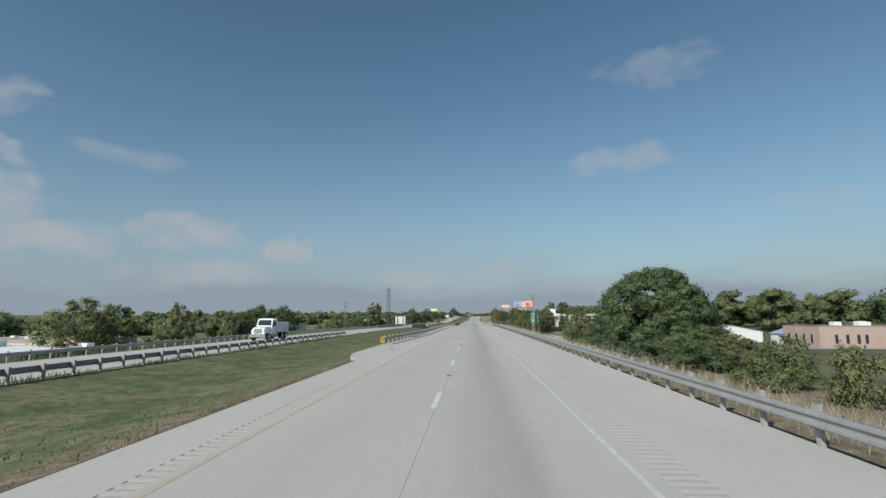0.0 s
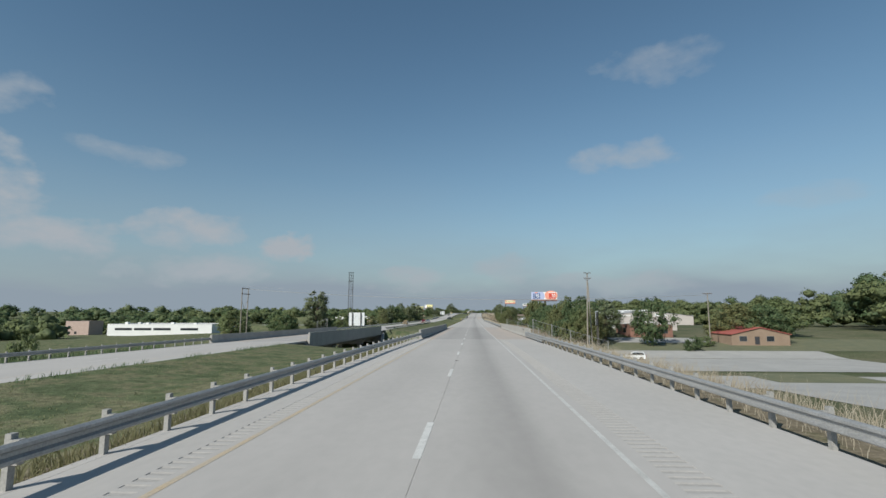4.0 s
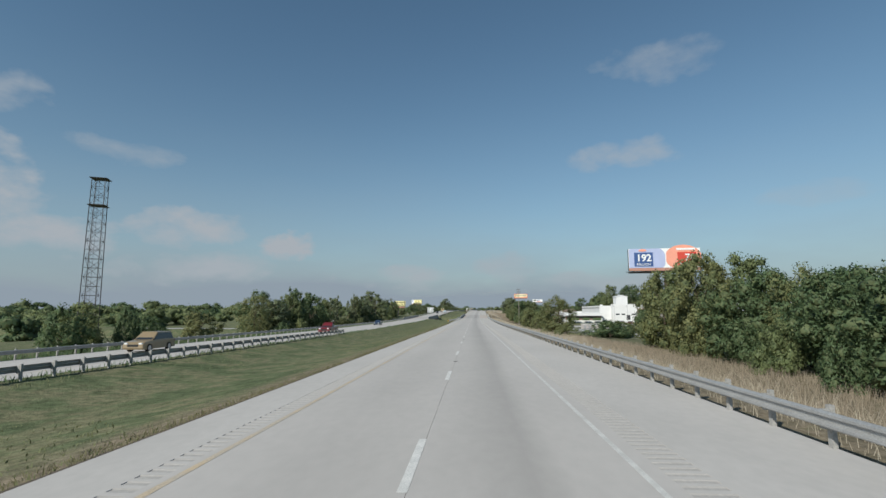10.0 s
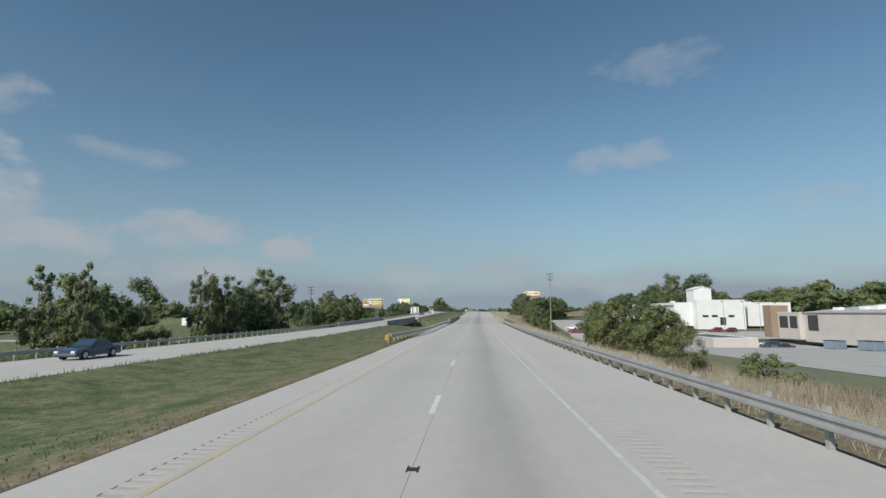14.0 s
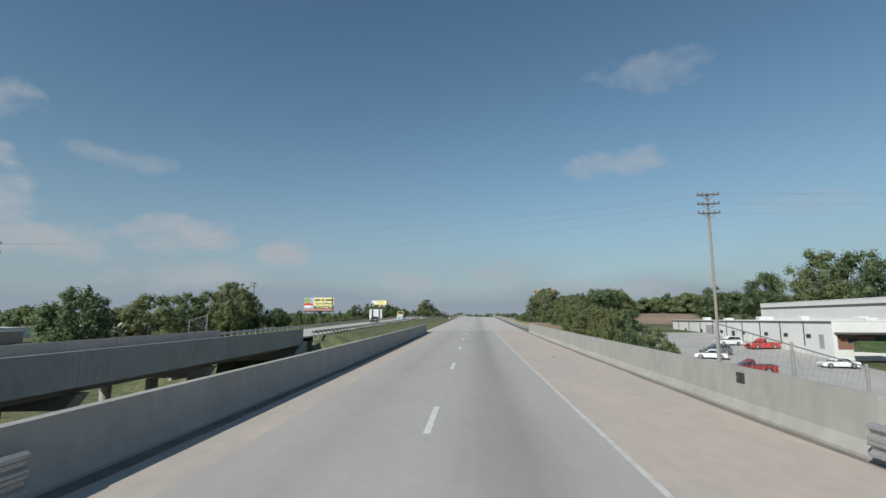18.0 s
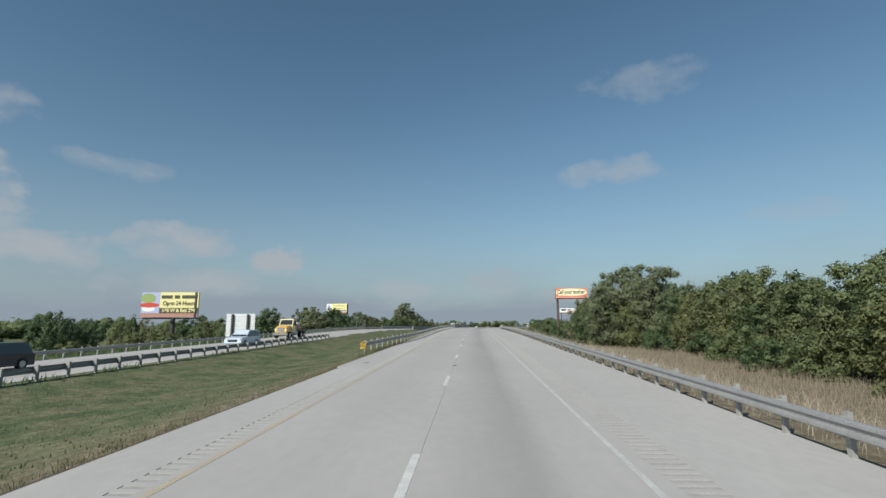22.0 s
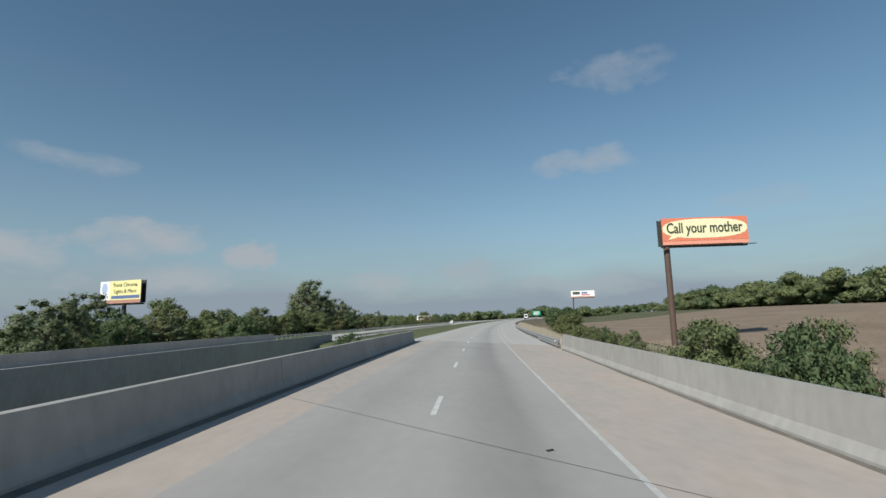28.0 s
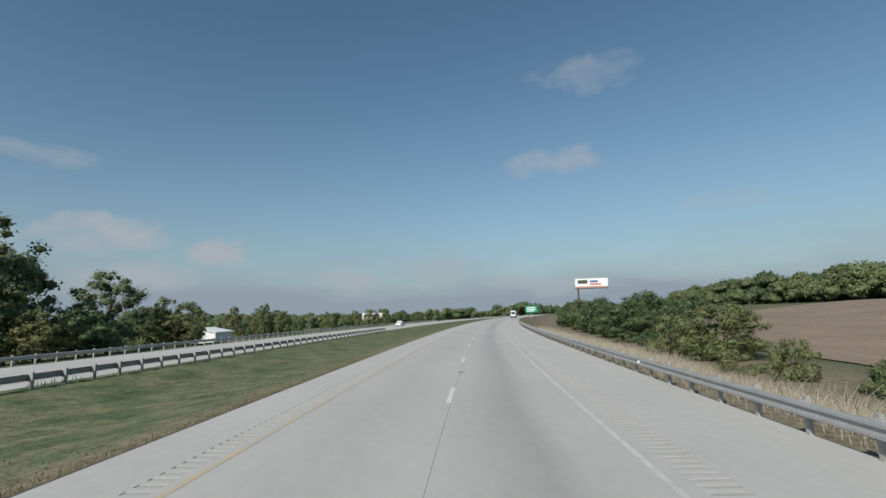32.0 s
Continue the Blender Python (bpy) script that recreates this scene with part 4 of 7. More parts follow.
BELT = "roadside trees"
KINDS = {
    "dome": make_tree("tree", "broad dome-shaped tree with dense dark green leaves", 11, 15.5, 23, 0.3, 430, 72000, 0.26, "dome", M_LEAF[1], 0.45, fill=0.62),
    "broad": make_tree("tree", "spreading green deciduous tree on the verge", 12, 11, 10.5, 1.6, 62, 4200, 0.29, "round", M_LEAF[0], 0.22, group=BELT),
    "broad2": make_tree("tree", "rounded green deciduous tree on the verge", 13, 10, 11.5, 1.2, 62, 4200, 0.29, "round", M_LEAF[1], 0.24, group=BELT),
    "tall": make_tree("tree", "tall airy cottonwood with grey-green leaves", 14, 16, 12, 3.0, 85, 6400, 0.28, "round", M_LEAF[3], 0.3, group=BELT, fill=0.6),
    "slim": make_tree("tree", "slim upright young tree in the roadside belt", 15, 10, 4.8, 1.2, 36, 2800, 0.21, "tall", M_LEAF[3], 0.13, group=BELT, fill=0.6),
    "yellow": make_tree("tree", "deciduous tree turning yellow in early autumn", 16, 9, 9, 1.0, 56, 3900, 0.25, "round", M_LEAF[2], 0.2, group=BELT),
    "thin": make_tree("tree", "thin open-crowned tree with sparse yellowish leaves", 17, 9, 9.5, 1.2, 40, 3000, 0.21, "round", M_LEAF[2], 0.15, group=BELT, fill=0.35),
    "shrub": make_tree("shrub", "dense green roadside shrub", 18, 4.2, 6.2, 0.2, 44, 4200, 0.15, "shrub", M_LEAF[0], 0.07, "shrub", "roadside shrubs"),
    "shrub2": make_tree("shrub", "low yellowish-green scrub on the verge", 19, 3.4, 6.0, 0.2, 40, 3800, 0.14, "shrub", M_LEAF[2], 0.06, "shrub", "roadside shrubs", 0.6),
    "shrub3": make_tree("shrub", "dark green spreading shrub", 20, 4.0, 6.5, 0.2, 44, 4200, 0.15, "shrub", M_LEAF[1], 0.07, "shrub", "roadside shrubs"),
    "n_broad": make_tree("tree", "leafy green deciduous tree in the roadside thicket", 32, 11, 10.5, 0.8, 96, 11500, 0.2, "round", M_LEAF[0], 0.2, group=BELT),
    "n_broad2": make_tree("tree", "dense rounded green tree in the roadside thicket", 33, 10, 11.5, 0.6, 96, 11500, 0.2, "round", M_LEAF[1], 0.22, group=BELT),
    "n_yellow": make_tree("tree", "roadside tree with yellowing olive leaves", 36, 9, 9, 0.5, 90, 11000, 0.18, "round", M_LEAF[2], 0.18, group=BELT),
    "n_thin": make_tree("tree", "open-crowned young tree with sparse leaves", 37, 9, 9.5, 0.8, 62, 9000, 0.15, "round", M_LEAF[2], 0.14, group=BELT, fill=0.4),
    "n_tall": make_tree("tree", "tall airy cottonwood rising over the thicket", 34, 16, 12, 2.0, 130, 13000, 0.21, "round", M_LEAF[3], 0.28, group=BELT, fill=0.55),
    "bare": bare_tree("tree", "leafless grey tree with fine forked twigs", 41, 8, 8, BELT),
}
SIZE = {"bare": (8, 8), "n_broad": (11, 10.5), "n_broad2": (10, 11.5), "n_yellow": (9, 9), "n_thin": (9, 9.5), "n_tall": (16, 12), "dome": (15.5, 23), "broad": (11, 10.5), "broad2": (10, 11.5), "tall": (16, 12), "slim": (10, 4.8), "yellow": (9, 9), "thin": (9, 9.5), "shrub": (4.2, 6.2), "shrub2": (3.4, 6.0), "shrub3": (4.0, 6.5)}
tree_rng = random.Random(5)
used = set()


def plant(kind, y, lat, top, width, sink=0.0):
    """Plants a tree whose top stands that high over the pavement, that wide."""
    g = ground_at(y, lat)
    h = max(1.5, road_z(y) + top - g.z)
    h0, w0 = SIZE[kind]
    m = pose(g.x, g.y, g.z - sink, 0, 0, tree_rng.uniform(0, 360)) @ Matrix.Diagonal((width / w0, width / w0, h / h0, 1))
    if kind not in used:
        used.add(kind)
        KINDS[kind].matrix_basis = m
        return KINDS[kind]
    first = KINDS[kind]
    made = first.copy()
    scene.collection.objects.link(made)
    for c in first.children:
        k = c.copy()
        scene.collection.objects.link(k)
        k.parent = made
        k.matrix_parent_inverse = c.matrix_parent_inverse
    made.matrix_basis = m
    return made


def belt(y0, y1, lat0, lat1, top0, top1, gap, kinds, w=1.0):
    y = y0
    while y < y1:
        kind = tree_rng.choice(kinds)
        top = tree_rng.uniform(top0, top1)
        lat = tree_rng.uniform(lat0, lat1)
        h0, w0 = SIZE[kind]
        wide = min(w0 * w * tree_rng.uniform(0.8, 1.2), 1.15 * (top + 4) * (2.0 if kind.startswith("shrub") else 1.0))
        plant(kind, y, lat, top, wide)
        y += gap * tree_rng.uniform(0.6, 1.4)


# right side, by station
plant("dome", 95, 35.5, 11.8, 23)
belt(26, 78, 24, 32, -0.6, 1.0, 8, ["shrub", "shrub2", "shrub3"])
plant("n_yellow", 58, 30, 0.6, 7), plant("n_broad", 70, 33, 1.4, 8), plant("shrub3", 62, 17.5, 0.4, 8), plant("shrub3", 55, 19, 0.0, 7)
belt(104, 122, 27, 40, 1.5, 5.0, 8, ["shrub", "n_yellow", "shrub3"])
plant("n_yellow", 141, 31, 4.2, 10), plant("n_yellow", 136, 36, 3.4, 9), plant("n_broad", 128, 42, 3.6, 10), plant("shrub3", 134, 28, -0.6, 8), plant("shrub", 128, 32, 0.0, 9)
plant("n_yellow", 262, 76, 7.0, 15), plant("broad2", 258, 82, 6.0, 13), plant("broad", 275, 96, 8.5, 14), plant("shrub3", 240, 55, -2.0, 5), plant("shrub", 250, 62, -2.2, 5)
plant("n_yellow", 352, 30, 10.6, 9.5), plant("n_broad", 358, 31.5, 10.2, 9), plant("n_yellow", 365, 30.5, 9.6, 9), plant("n_broad2", 372, 32, 7.2, 8), plant("n_broad", 346, 33, 9.6, 9)
belt(254, 346, 30.5, 34, 4.6, 7.8, 4.8, ["n_broad", "n_yellow", "n_broad2", "n_thin", "n_broad"], 0.85)
belt(252, 356, 39, 50, 6.4, 8.6, 11.0, ["broad", "broad2", "tall", "broad"], 0.95)
belt(262, 350, 26, 28.5, 0.8, 2.4, 8, ["shrub", "shrub2", "shrub3"], 0.8)
plant("shrub3", 398, 31, 1.4, 10), plant("shrub", 404, 34, 1.2, 9), plant("shrub3", 411, 37, 1.0, 8)
plant("n_thin", 420, 23.5, 7.8, 10.5), plant("n_thin", 422, 25, 6.6, 8), plant("shrub2", 417, 21.5, 0.8, 6), plant("n_thin", 409, 42, 3.2, 6)
belt(474, 497, 23, 28, 3.6, 5.4, 4.5, ["n_yellow", "n_broad2", "n_broad"], 0.8)
plant("n_thin", 455, 22, 1.6, 5), plant("bare", 546, 38, 2.2, 11), plant("shrub2", 541, 37, -3.6, 4), plant("shrub2", 549, 36, -3.8, 4), plant("shrub", 552, 41, -3.7, 3.5), plant("shrub2", 406, 23, 0.0, 7), plant("shrub2", 524, 35, 0.8, 8), plant("shrub2", 446, 25, -0.6, 5)
belt(606, 642, 24, 30, 2.4, 4.2, 5, ["shrub", "n_broad", "n_yellow"], 0.75)
plant("shrub", 594, 28, 0.2, 6), plant("shrub3", 601, 27, 1.2, 6)
belt(640, 716, 31, 35, 5.5, 9.0, 5.6, ["n_broad", "n_broad2", "n_yellow", "n_broad"], 0.85)
belt(716, 752, 28.5, 31, 5.4, 8.6, 4.6, ["n_broad", "n_broad2", "n_yellow", "n_broad"], 0.85)
plant("bare", 643, 29.5, 5.6, 8), plant("bare", 652, 30.5, 5.0, 7), plant("n_yellow", 636, 29, 4.2, 6)
belt(642, 750, 35, 46, 6.5, 9.5, 10.0, ["broad", "broad2", "tall", "broad"], 0.95)
plant("n_broad", 668, 103, 20.5, 18), plant("n_broad2", 674, 119, 21.5, 20), plant("n_broad2", 695, 101, 16.0, 15), plant("n_broad", 690, 120, 14, 15), plant("broad2", 705, 88, 11, 13)
plant("n_tall", 721, 29, 12.0, 12), plant("n_tall", 728, 27, 11.2, 10), plant("n_tall", 713, 31, 10.8, 10)
belt(630, 745, 26.5, 29, 0.4, 1.8, 7.5, ["shrub2", "shrub", "shrub3"], 0.75)
belt(752, 782, 31, 36, 7.5, 10.5, 4.6, ["n_broad2", "n_broad", "n_yellow"], 0.9)
belt(840, 862, 27, 36, 0.8, 2.0, 4.5, ["shrub3", "shrub", "shrub3"], 1.35)
belt(880, 990, 21, 26, -1.0, 0.2, 7, ["shrub", "shrub2", "shrub3"], 0.62)
belt(985, 1075, 22, 33, 2.6, 6.0, 6.0, ["shrub", "n_broad", "n_yellow", "n_broad2"], 0.8)
plant("n_yellow", 955, 25.5, 3.2, 8.5), plant("shrub2", 962, 23, 2.0, 7), plant("n_thin", 985, 27, 4.6, 7), plant("n_broad2", 972, 28, 4.2, 7)
belt(1090, 1230, 20, 40, 2.0, 5.0, 9, ["shrub", "broad", "yellow", "broad2"], 0.9)

# left side
plant("yellow", 80, -66, 5.6, 12), plant("broad", 89, -66, 4.6, 10)
belt(112, 168, -72, -58, 3.6, 6.4, 7.0, ["broad", "broad2", "yellow"], 0.9)
belt(88, 112, -60, -52, 0.5, 1.6, 9, ["shrub", "shrub2"])
belt(150, 176, -58, -48, -0.4, 0.8, 12, ["shrub", "shrub2"], 0.8)
belt(256, 336, -82, -60, 2.6, 5.2, 6.5, ["broad", "broad2", "thin", "broad"], 0.9)
plant("tall", 303, -59.5, 13.0, 11), plant("tall", 309, -62, 10.5, 9)
belt(300, 400, -72, -52, 1.8, 4.4, 7.0, ["broad", "thin", "shrub3", "broad2", "yellow"], 0.85)
belt(404, 536, -58, -47, 6.5, 10.5, 5.0, ["broad", "slim", "tall", "thin", "slim", "broad2"], 0.8)
belt(404, 540, -48, -43, 0.6, 2.2, 8, ["shrub3", "shrub", "shrub2"], 0.8)
plant("tall", 513, -46, 13.0, 13), plant("broad2", 505, -48, 8.0, 9), plant("tall", 692, -88, 13.5, 14), plant("broad2", 684, -84, 9.0, 11), plant("broad", 703, -92, 8.5, 11)
belt(600, 660, -74, -56, 4.0, 7.5, 7.0, ["broad", "broad2", "yellow"], 0.9)
plant("tall", 645, -61.5, 10.2, 10), plant("broad", 638, -58, 8.0, 9), plant("tall", 650, -66, 9.6, 8)
belt(668, 800, -98, -74, 1.6, 4.2, 8.0, ["broad", "shrub3", "broad2", "thin"], 0.85)
belt(672, 750, -52, -46, -0.6, 0.6, 10, ["shrub2", "shrub"], 0.7)
belt(796, 852, -72, -54, 4.5, 8.5, 6.0, ["broad", "slim", "broad2", "tall"], 0.9)
belt(858, 930, -82, -58, 3.6, 7.4, 7.5, ["tall", "broad", "broad2", "yellow"], 0.9)
plant("tall", 971, -63, 17.4, 17), plant("broad", 973, -60, 11.0, 13), plant("tall", 979, -67, 13.6, 12), plant("tall", 991, -61, 11.6, 11), plant("yellow", 998, -56, 7.0, 7)
plant("shrub3", 864, -16.5, 0.9, 4.0), plant("tall", 846, -74, 9.5, 11), plant("tall", 905, -86, 10.5, 13), plant("broad", 916, -76, 8.6, 12), plant("broad2", 842, -62, 7.5, 10)
belt(898, 962, -66, -52, 3.2, 6.4, 4.5, ["broad", "broad2", "yellow"], 0.9)
belt(930, 1010, -62, -50, 2.0, 5.0, 7.0, ["broad", "yellow", "broad2", "shrub3"], 0.9)
belt(1020, 1250, -105, -62, 3.5, 7.0, 8.0, ["broad", "shrub", "broad2", "yellow"], 0.9)

for kind in KINDS:
    if kind not in used:
        for c in list(KINDS[kind].children):
            bpy.data.objects.remove(c)
        bpy.data.objects.remove(KINDS[kind])


def far_woods(name, label, spots, leaves, size, mats, seed):
    """Distant woods, too many trees to count, as one leafy mass of rounded crowns."""
    rng = np.random.default_rng(seed)
    ps, ns, ids, ds, cc, rr = [], [], [], [], [], []
    for x, y, z, w, h in spots:
        k = 10
        a, u = rng.uniform(0, math.tau, k), rng.uniform(0, 1, k)
        r = w * 0.5 * np.sqrt(1 - u ** 2) * rng.uniform(0.45, 0.85, k)
        c = np.stack([x + r * np.cos(a), y + r * np.sin(a), z + h * (0.2 + 0.68 * u)], axis=1)
        cr = w * rng.uniform(0.14, 0.24, k)
        cc.append(c), rr.append(cr)
        pick = rng.integers(0, k, leaves)
        d = rng.normal(size=(leaves, 3))
        d[:, 2] = np.abs(d[:, 2]) * 0.9 - 0.25
        d /= np.linalg.norm(d, axis=1)[:, None]
        ps.append(c[pick] + d * (cr[pick] * rng.uniform(0.62, 1.12, leaves))[:, None] * np.array([1, 1, 0.8]))
        ds.append(d + np.array([0, 0, 0.25]))
        q = d + rng.normal(size=(leaves, 3)) * 0.5
        ns.append(q / np.linalg.norm(q, axis=1)[:, None])
        ids.append(np.full(leaves, rng.integers(0, len(mats))))
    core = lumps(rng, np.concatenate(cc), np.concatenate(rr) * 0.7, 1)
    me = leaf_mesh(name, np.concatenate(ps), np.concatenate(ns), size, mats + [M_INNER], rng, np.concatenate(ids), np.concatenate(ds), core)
    return tagged(new(name, me), label, "woods", kind="stuff")


wood_rng = random.Random(9)
spots = []
for k in range(560):
    y = wood_rng.uniform(-150, 2300)
    side = wood_rng.choice((-1, -1, 1))
    lat = side * wood_rng.uniform(230, 560)
    if side > 0 and 850 < y < 1350 and lat < 330:
        continue
    g = ground_at(y, lat)
    spots.append((g.x, g.y, g.z - 1, wood_rng.uniform(22, 36), wood_rng.uniform(8, 13) + abs(lat) * 0.008))
for k in range(200):
    y = wood_rng.uniform(1450, 2100)
    g = ground_at(y, wood_rng.uniform(-600, 420))
    spots.append((g.x, g.y, g.z - 1, wood_rng.uniform(22, 36), wood_rng.uniform(12, 18)))
far_woods("far_woods", "distant belt of mixed green woods along the horizon", spots, 340, 1.5, M_LEAF[:2], 3)
spots = []
for k in range(230):
    y = wood_rng.uniform(-60, 1250)
    lat = -wood_rng.uniform(215, 420)
    if 395 < y < 520 and lat > -320:
        continue
    g = ground_at(y, lat)
    spots.append((g.x, g.y, g.z - 1, wood_rng.uniform(14, 24), wood_rng.uniform(7, 11)))
far_woods("valley_woods", "scattered dark green trees on the low land across the highway", spots, 420, 1.05, M_LEAF[:2], 6)
spots = []
for k in range(190):
    u = wood_rng.uniform(0, 1)
    y = 860 + 520 * u
    lat = 150 - 25 * u + wood_rng.uniform(0, 60)
    g = ground_at(y, lat)
    spots.append((g.x, g.y, g.z - 1, wood_rng.uniform(15, 23), wood_rng.uniform(12, 19)))
for k in range(130):
    y = wood_rng.uniform(300, 800)
    g = ground_at(y, wood_rng.uniform(165, 230))
    spots.append((g.x, g.y, g.z - 1, wood_rng.uniform(15, 24), wood_rng.uniform(14, 22)))
for k in range(60):
    y = wood_rng.uniform(60, 330)
    g = ground_at(y, wood_rng.uniform(150, 215))
    spots.append((g.x, g.y, g.z - 1, wood_rng.uniform(15, 24), wood_rng.uniform(17, 25)))
far_woods("woods", "dense green woods behind the field and the yards", spots, 900, 0.85, M_LEAF[:2] + [M_LEAF[0]], 4)


# ======================= grasses =======================
def blades(name, label, spots, mat, seed, side=1):
    """Bent grass blades: x, y, z, height, width each; side 1 stands left of the road, -1 right of it."""
    rng = np.random.default_rng(seed)
    s = np.array(spots)
    n = len(s)
    ang = math.radians(-45 if side > 0 else -135) + rng.uniform(-1.1, 1.1, n) - math.pi / 2
    lean = rng.uniform(0.1, 0.75, n) * s[:, 3]
    la = rng.uniform(0, math.tau, n)
    v = np.empty((n, 5, 3))
    dx, dy = np.cos(ang) * s[:, 4], np.sin(ang) * s[:, 4]
    for k, (u, wd) in enumerate(((0, 1), (0, -1), (0.55, 0.8), (0.55, -0.8))):
        v[:, k, 0] = s[:, 0] + dx * wd + np.cos(la) * lean * u * u
        v[:, k, 1] = s[:, 1] + dy * wd + np.sin(la) * lean * u * u
        v[:, k, 2] = s[:, 2] + s[:, 3] * u
    v[:, 4, 0], v[:, 4, 1], v[:, 4, 2] = s[:, 0] + np.cos(la) * lean, s[:, 1] + np.sin(la) * lean, s[:, 2] + s[:, 3]
    idx = np.arange(n)[:, None] * 5
    faces = [tuple(f) for f in (idx + np.array([0, 1, 3, 2])).tolist()] + [tuple(f) for f in (idx + np.array([2, 3, 4])).tolist()]
    me = mesh_of(name, v.reshape(-1, 3).tolist(), faces, mat)
    nv = np.stack([-np.sin(ang), np.cos(ang), np.full(n, 1.3)], axis=1)
    me.normals_split_custom_set_from_vertices(np.repeat(nv / np.linalg.norm(nv, axis=1)[:, None], 5, axis=0))
    return tagged(new(name, me), label, "grass", kind="stuff")


M_DRY = leaf_material("dry_grass", (0.38, 0.325, 0.24), (0.60, 0.54, 0.43), (0.30, 0.24, 0.17))
M_WEED = leaf_material("brown_weeds", (0.27, 0.215, 0.16), (0.42, 0.35, 0.27), (0.22, 0.21, 0.125))
M_TURF = leaf_material("green_grass", (0.125, 0.155, 0.07), (0.215, 0.235, 0.118), (0.24, 0.225, 0.125))
M_FRINGE = leaf_material("edge_grass", (0.155, 0.152, 0.075), (0.28, 0.25, 0.142), (0.135, 0.14, 0.066))
grng = random.Random(21)


def scatter(y0, y1, lat0, lat1, n, h0, h1, w, patch=0.0, scale=0.15):
    out = []
    while len(out) < n:
        y, lat = grng.uniform(y0, y1), grng.uniform(lat0, lat1)
        if patch and noise.noise(Vector((lat * scale, y * scale, 7.7))) < patch:
            n -= 1
            continue
        if any(a - 2 < y < b + 2 for a, b in BRIDGES):
            n -= 1
            continue
        g = ground_at(y, lat)
        out.append((g.x, g.y, g.z - 0.02, grng.uniform(h0, h1), w * grng.uniform(0.7, 1.3)))
    return out


# taller tufts over the whole median
tufts = scatter(-5, 940, -20.4, -6.0, 70000, 0.05, 0.15, 0.022, -0.1, 0.12)
blades("median_tufts", "rough uneven grass tufts over the median", tufts, M_TURF, 34)
dry = scatter(-10, 1000, 9.6, 16.5, 58000, 0.5, 1.2, 0.008, 0.0, 0.12) + scatter(-10, 1000, 8.3, 9.8, 16000, 0.15, 0.45, 0.007)
dry += scatter(380, 500, 13, 24, 14000, 0.7, 1.3, 0.009, -0.1) + scatter(870, 980, 9, 18, 12000, 0.8, 1.4, 0.01, -0.3) + scatter(786, 900, 19, 46, 16000, 0.4, 0.9, 0.014, -0.1)
blades("dry_grass", "tall straw-coloured dry grass behind the guardrail", dry, M_DRY, 31, -1)
weeds = scatter(-10, 1000, 9.2, 20, 60000, 0.3, 0.85, 0.011, -0.15, 0.1) + scatter(380, 510, 14, 27, 16000, 0.5, 1.0, 0.013) + scatter(250, 380, 14, 28, 16000, 0.4, 1.0, 0.014) + scatter(600, 760, 14, 29, 22000, 0.4, 1.0, 0.014)
blades("brown_weeds", "brown seeding weeds and dead stalks on the embankment", weeds, M_WEED, 35, -1)
turf = scatter(-5, 940, -8.5, -5.85, 30000, 0.03, 0.09, 0.012)
blades("median_grass", "short mown green grass in the median", turf, M_TURF, 32)
fringe = scatter(60, 172, -7.0, -5.98, 9000, 0.15, 0.45, 0.012) + scatter(446, 522, -6.9, -5.88, 6500, 0.15, 0.45, 0.012) + scatter(666, 778, -7.0, -5.98, 9000, 0.15, 0.45, 0.012) + scatter(-5, 940, -6.6, -5.85, 60000, 0.05, 0.2, 0.009, -0.35, 0.4)
rough = scatter(-5, 940, OPP1 - 2.4, OPP1 - 0.6, 26000, 0.25, 0.75, 0.025) + scatter(-5, 940, OPP0 + 0.2, OPP0 + 1.3, 18000, 0.1, 0.38, 0.02, -0.1, 0.3)
blades("rail_weeds", "dark green weeds growing under the far guardrails", rough, M_LEAF[1], 36)
blades("edge_grass", "browned grass fringe overhanging the pavement edge", fringe, M_FRINGE, 33)


def field_patch():
    """Bare stubble field on the rise to the right of the curve."""
    ys, ls = np.linspace(786, 1075, 60), np.linspace(33, 136, 22)
    verts = []
    for j, y in enumerate(ys):
        for i, a in enumerate(ls):
            edge = a + (3.0 * noise.noise(Vector((y * 0.05, 0, 3))) if i == 0 else 0.0)
            g = ground_at(y, edge)
            verts.append((g.x, g.y, g.z + 0.12))
    k = len(ls)
    faces = [(i * k + j, i * k + j + 1, i * k + k + j + 1, i * k + k + j) for i in range(len(ys) - 1) for j in range(k - 1)]
    m = material("field_stubble", (0.27, 0.20, 0.14), 0.95, second=(0.20, 0.145, 0.10), scale=0.12, fine=2.5, amount=0.9, bump=0.5, stretch=(1, 0.35, 1), contrast=0.22)
    return tagged(new("field", mesh_of("field", verts, faces, m, True)), "bare brown harvested field with dry stubble", "field", kind="structure")


field_patch()
# ======================= street furniture =======================
M_WOODPOLE = material("weathered_pole_wood", (0.30, 0.27, 0.23), 0.9, second=(0.2, 0.175, 0.15), scale=2, fine=30, stretch=(1, 1, 0.15))
M_DARKPOLE = material("dark_pole_wood", (0.12, 0.10, 0.085), 0.9, scale=2, fine=30, stretch=(1, 1, 0.15))
M_STEEL = material("dark_steel_frame", (0.09, 0.085, 0.08), 0.6, 0.5)
M_GLASSINS = material("brown_insulator", (0.09, 0.05, 0.03), 0.25)
M_CABLE = material("aluminium_cable", (0.55, 0.55, 0.54), 0.4, 0.6)
M_SIGNBACK = material("sign_back_aluminium", (0.72, 0.73, 0.74), 0.5, 0.15, second=(0.6, 0.61, 0.62), scale=1.2, fine=12, amount=0.5, contrast=0.08)
M_GREEN = material("green_sign_sheeting", (0.01, 0.26, 0.16), 0.45, second=(0.012, 0.22, 0.14), contrast=0.05)
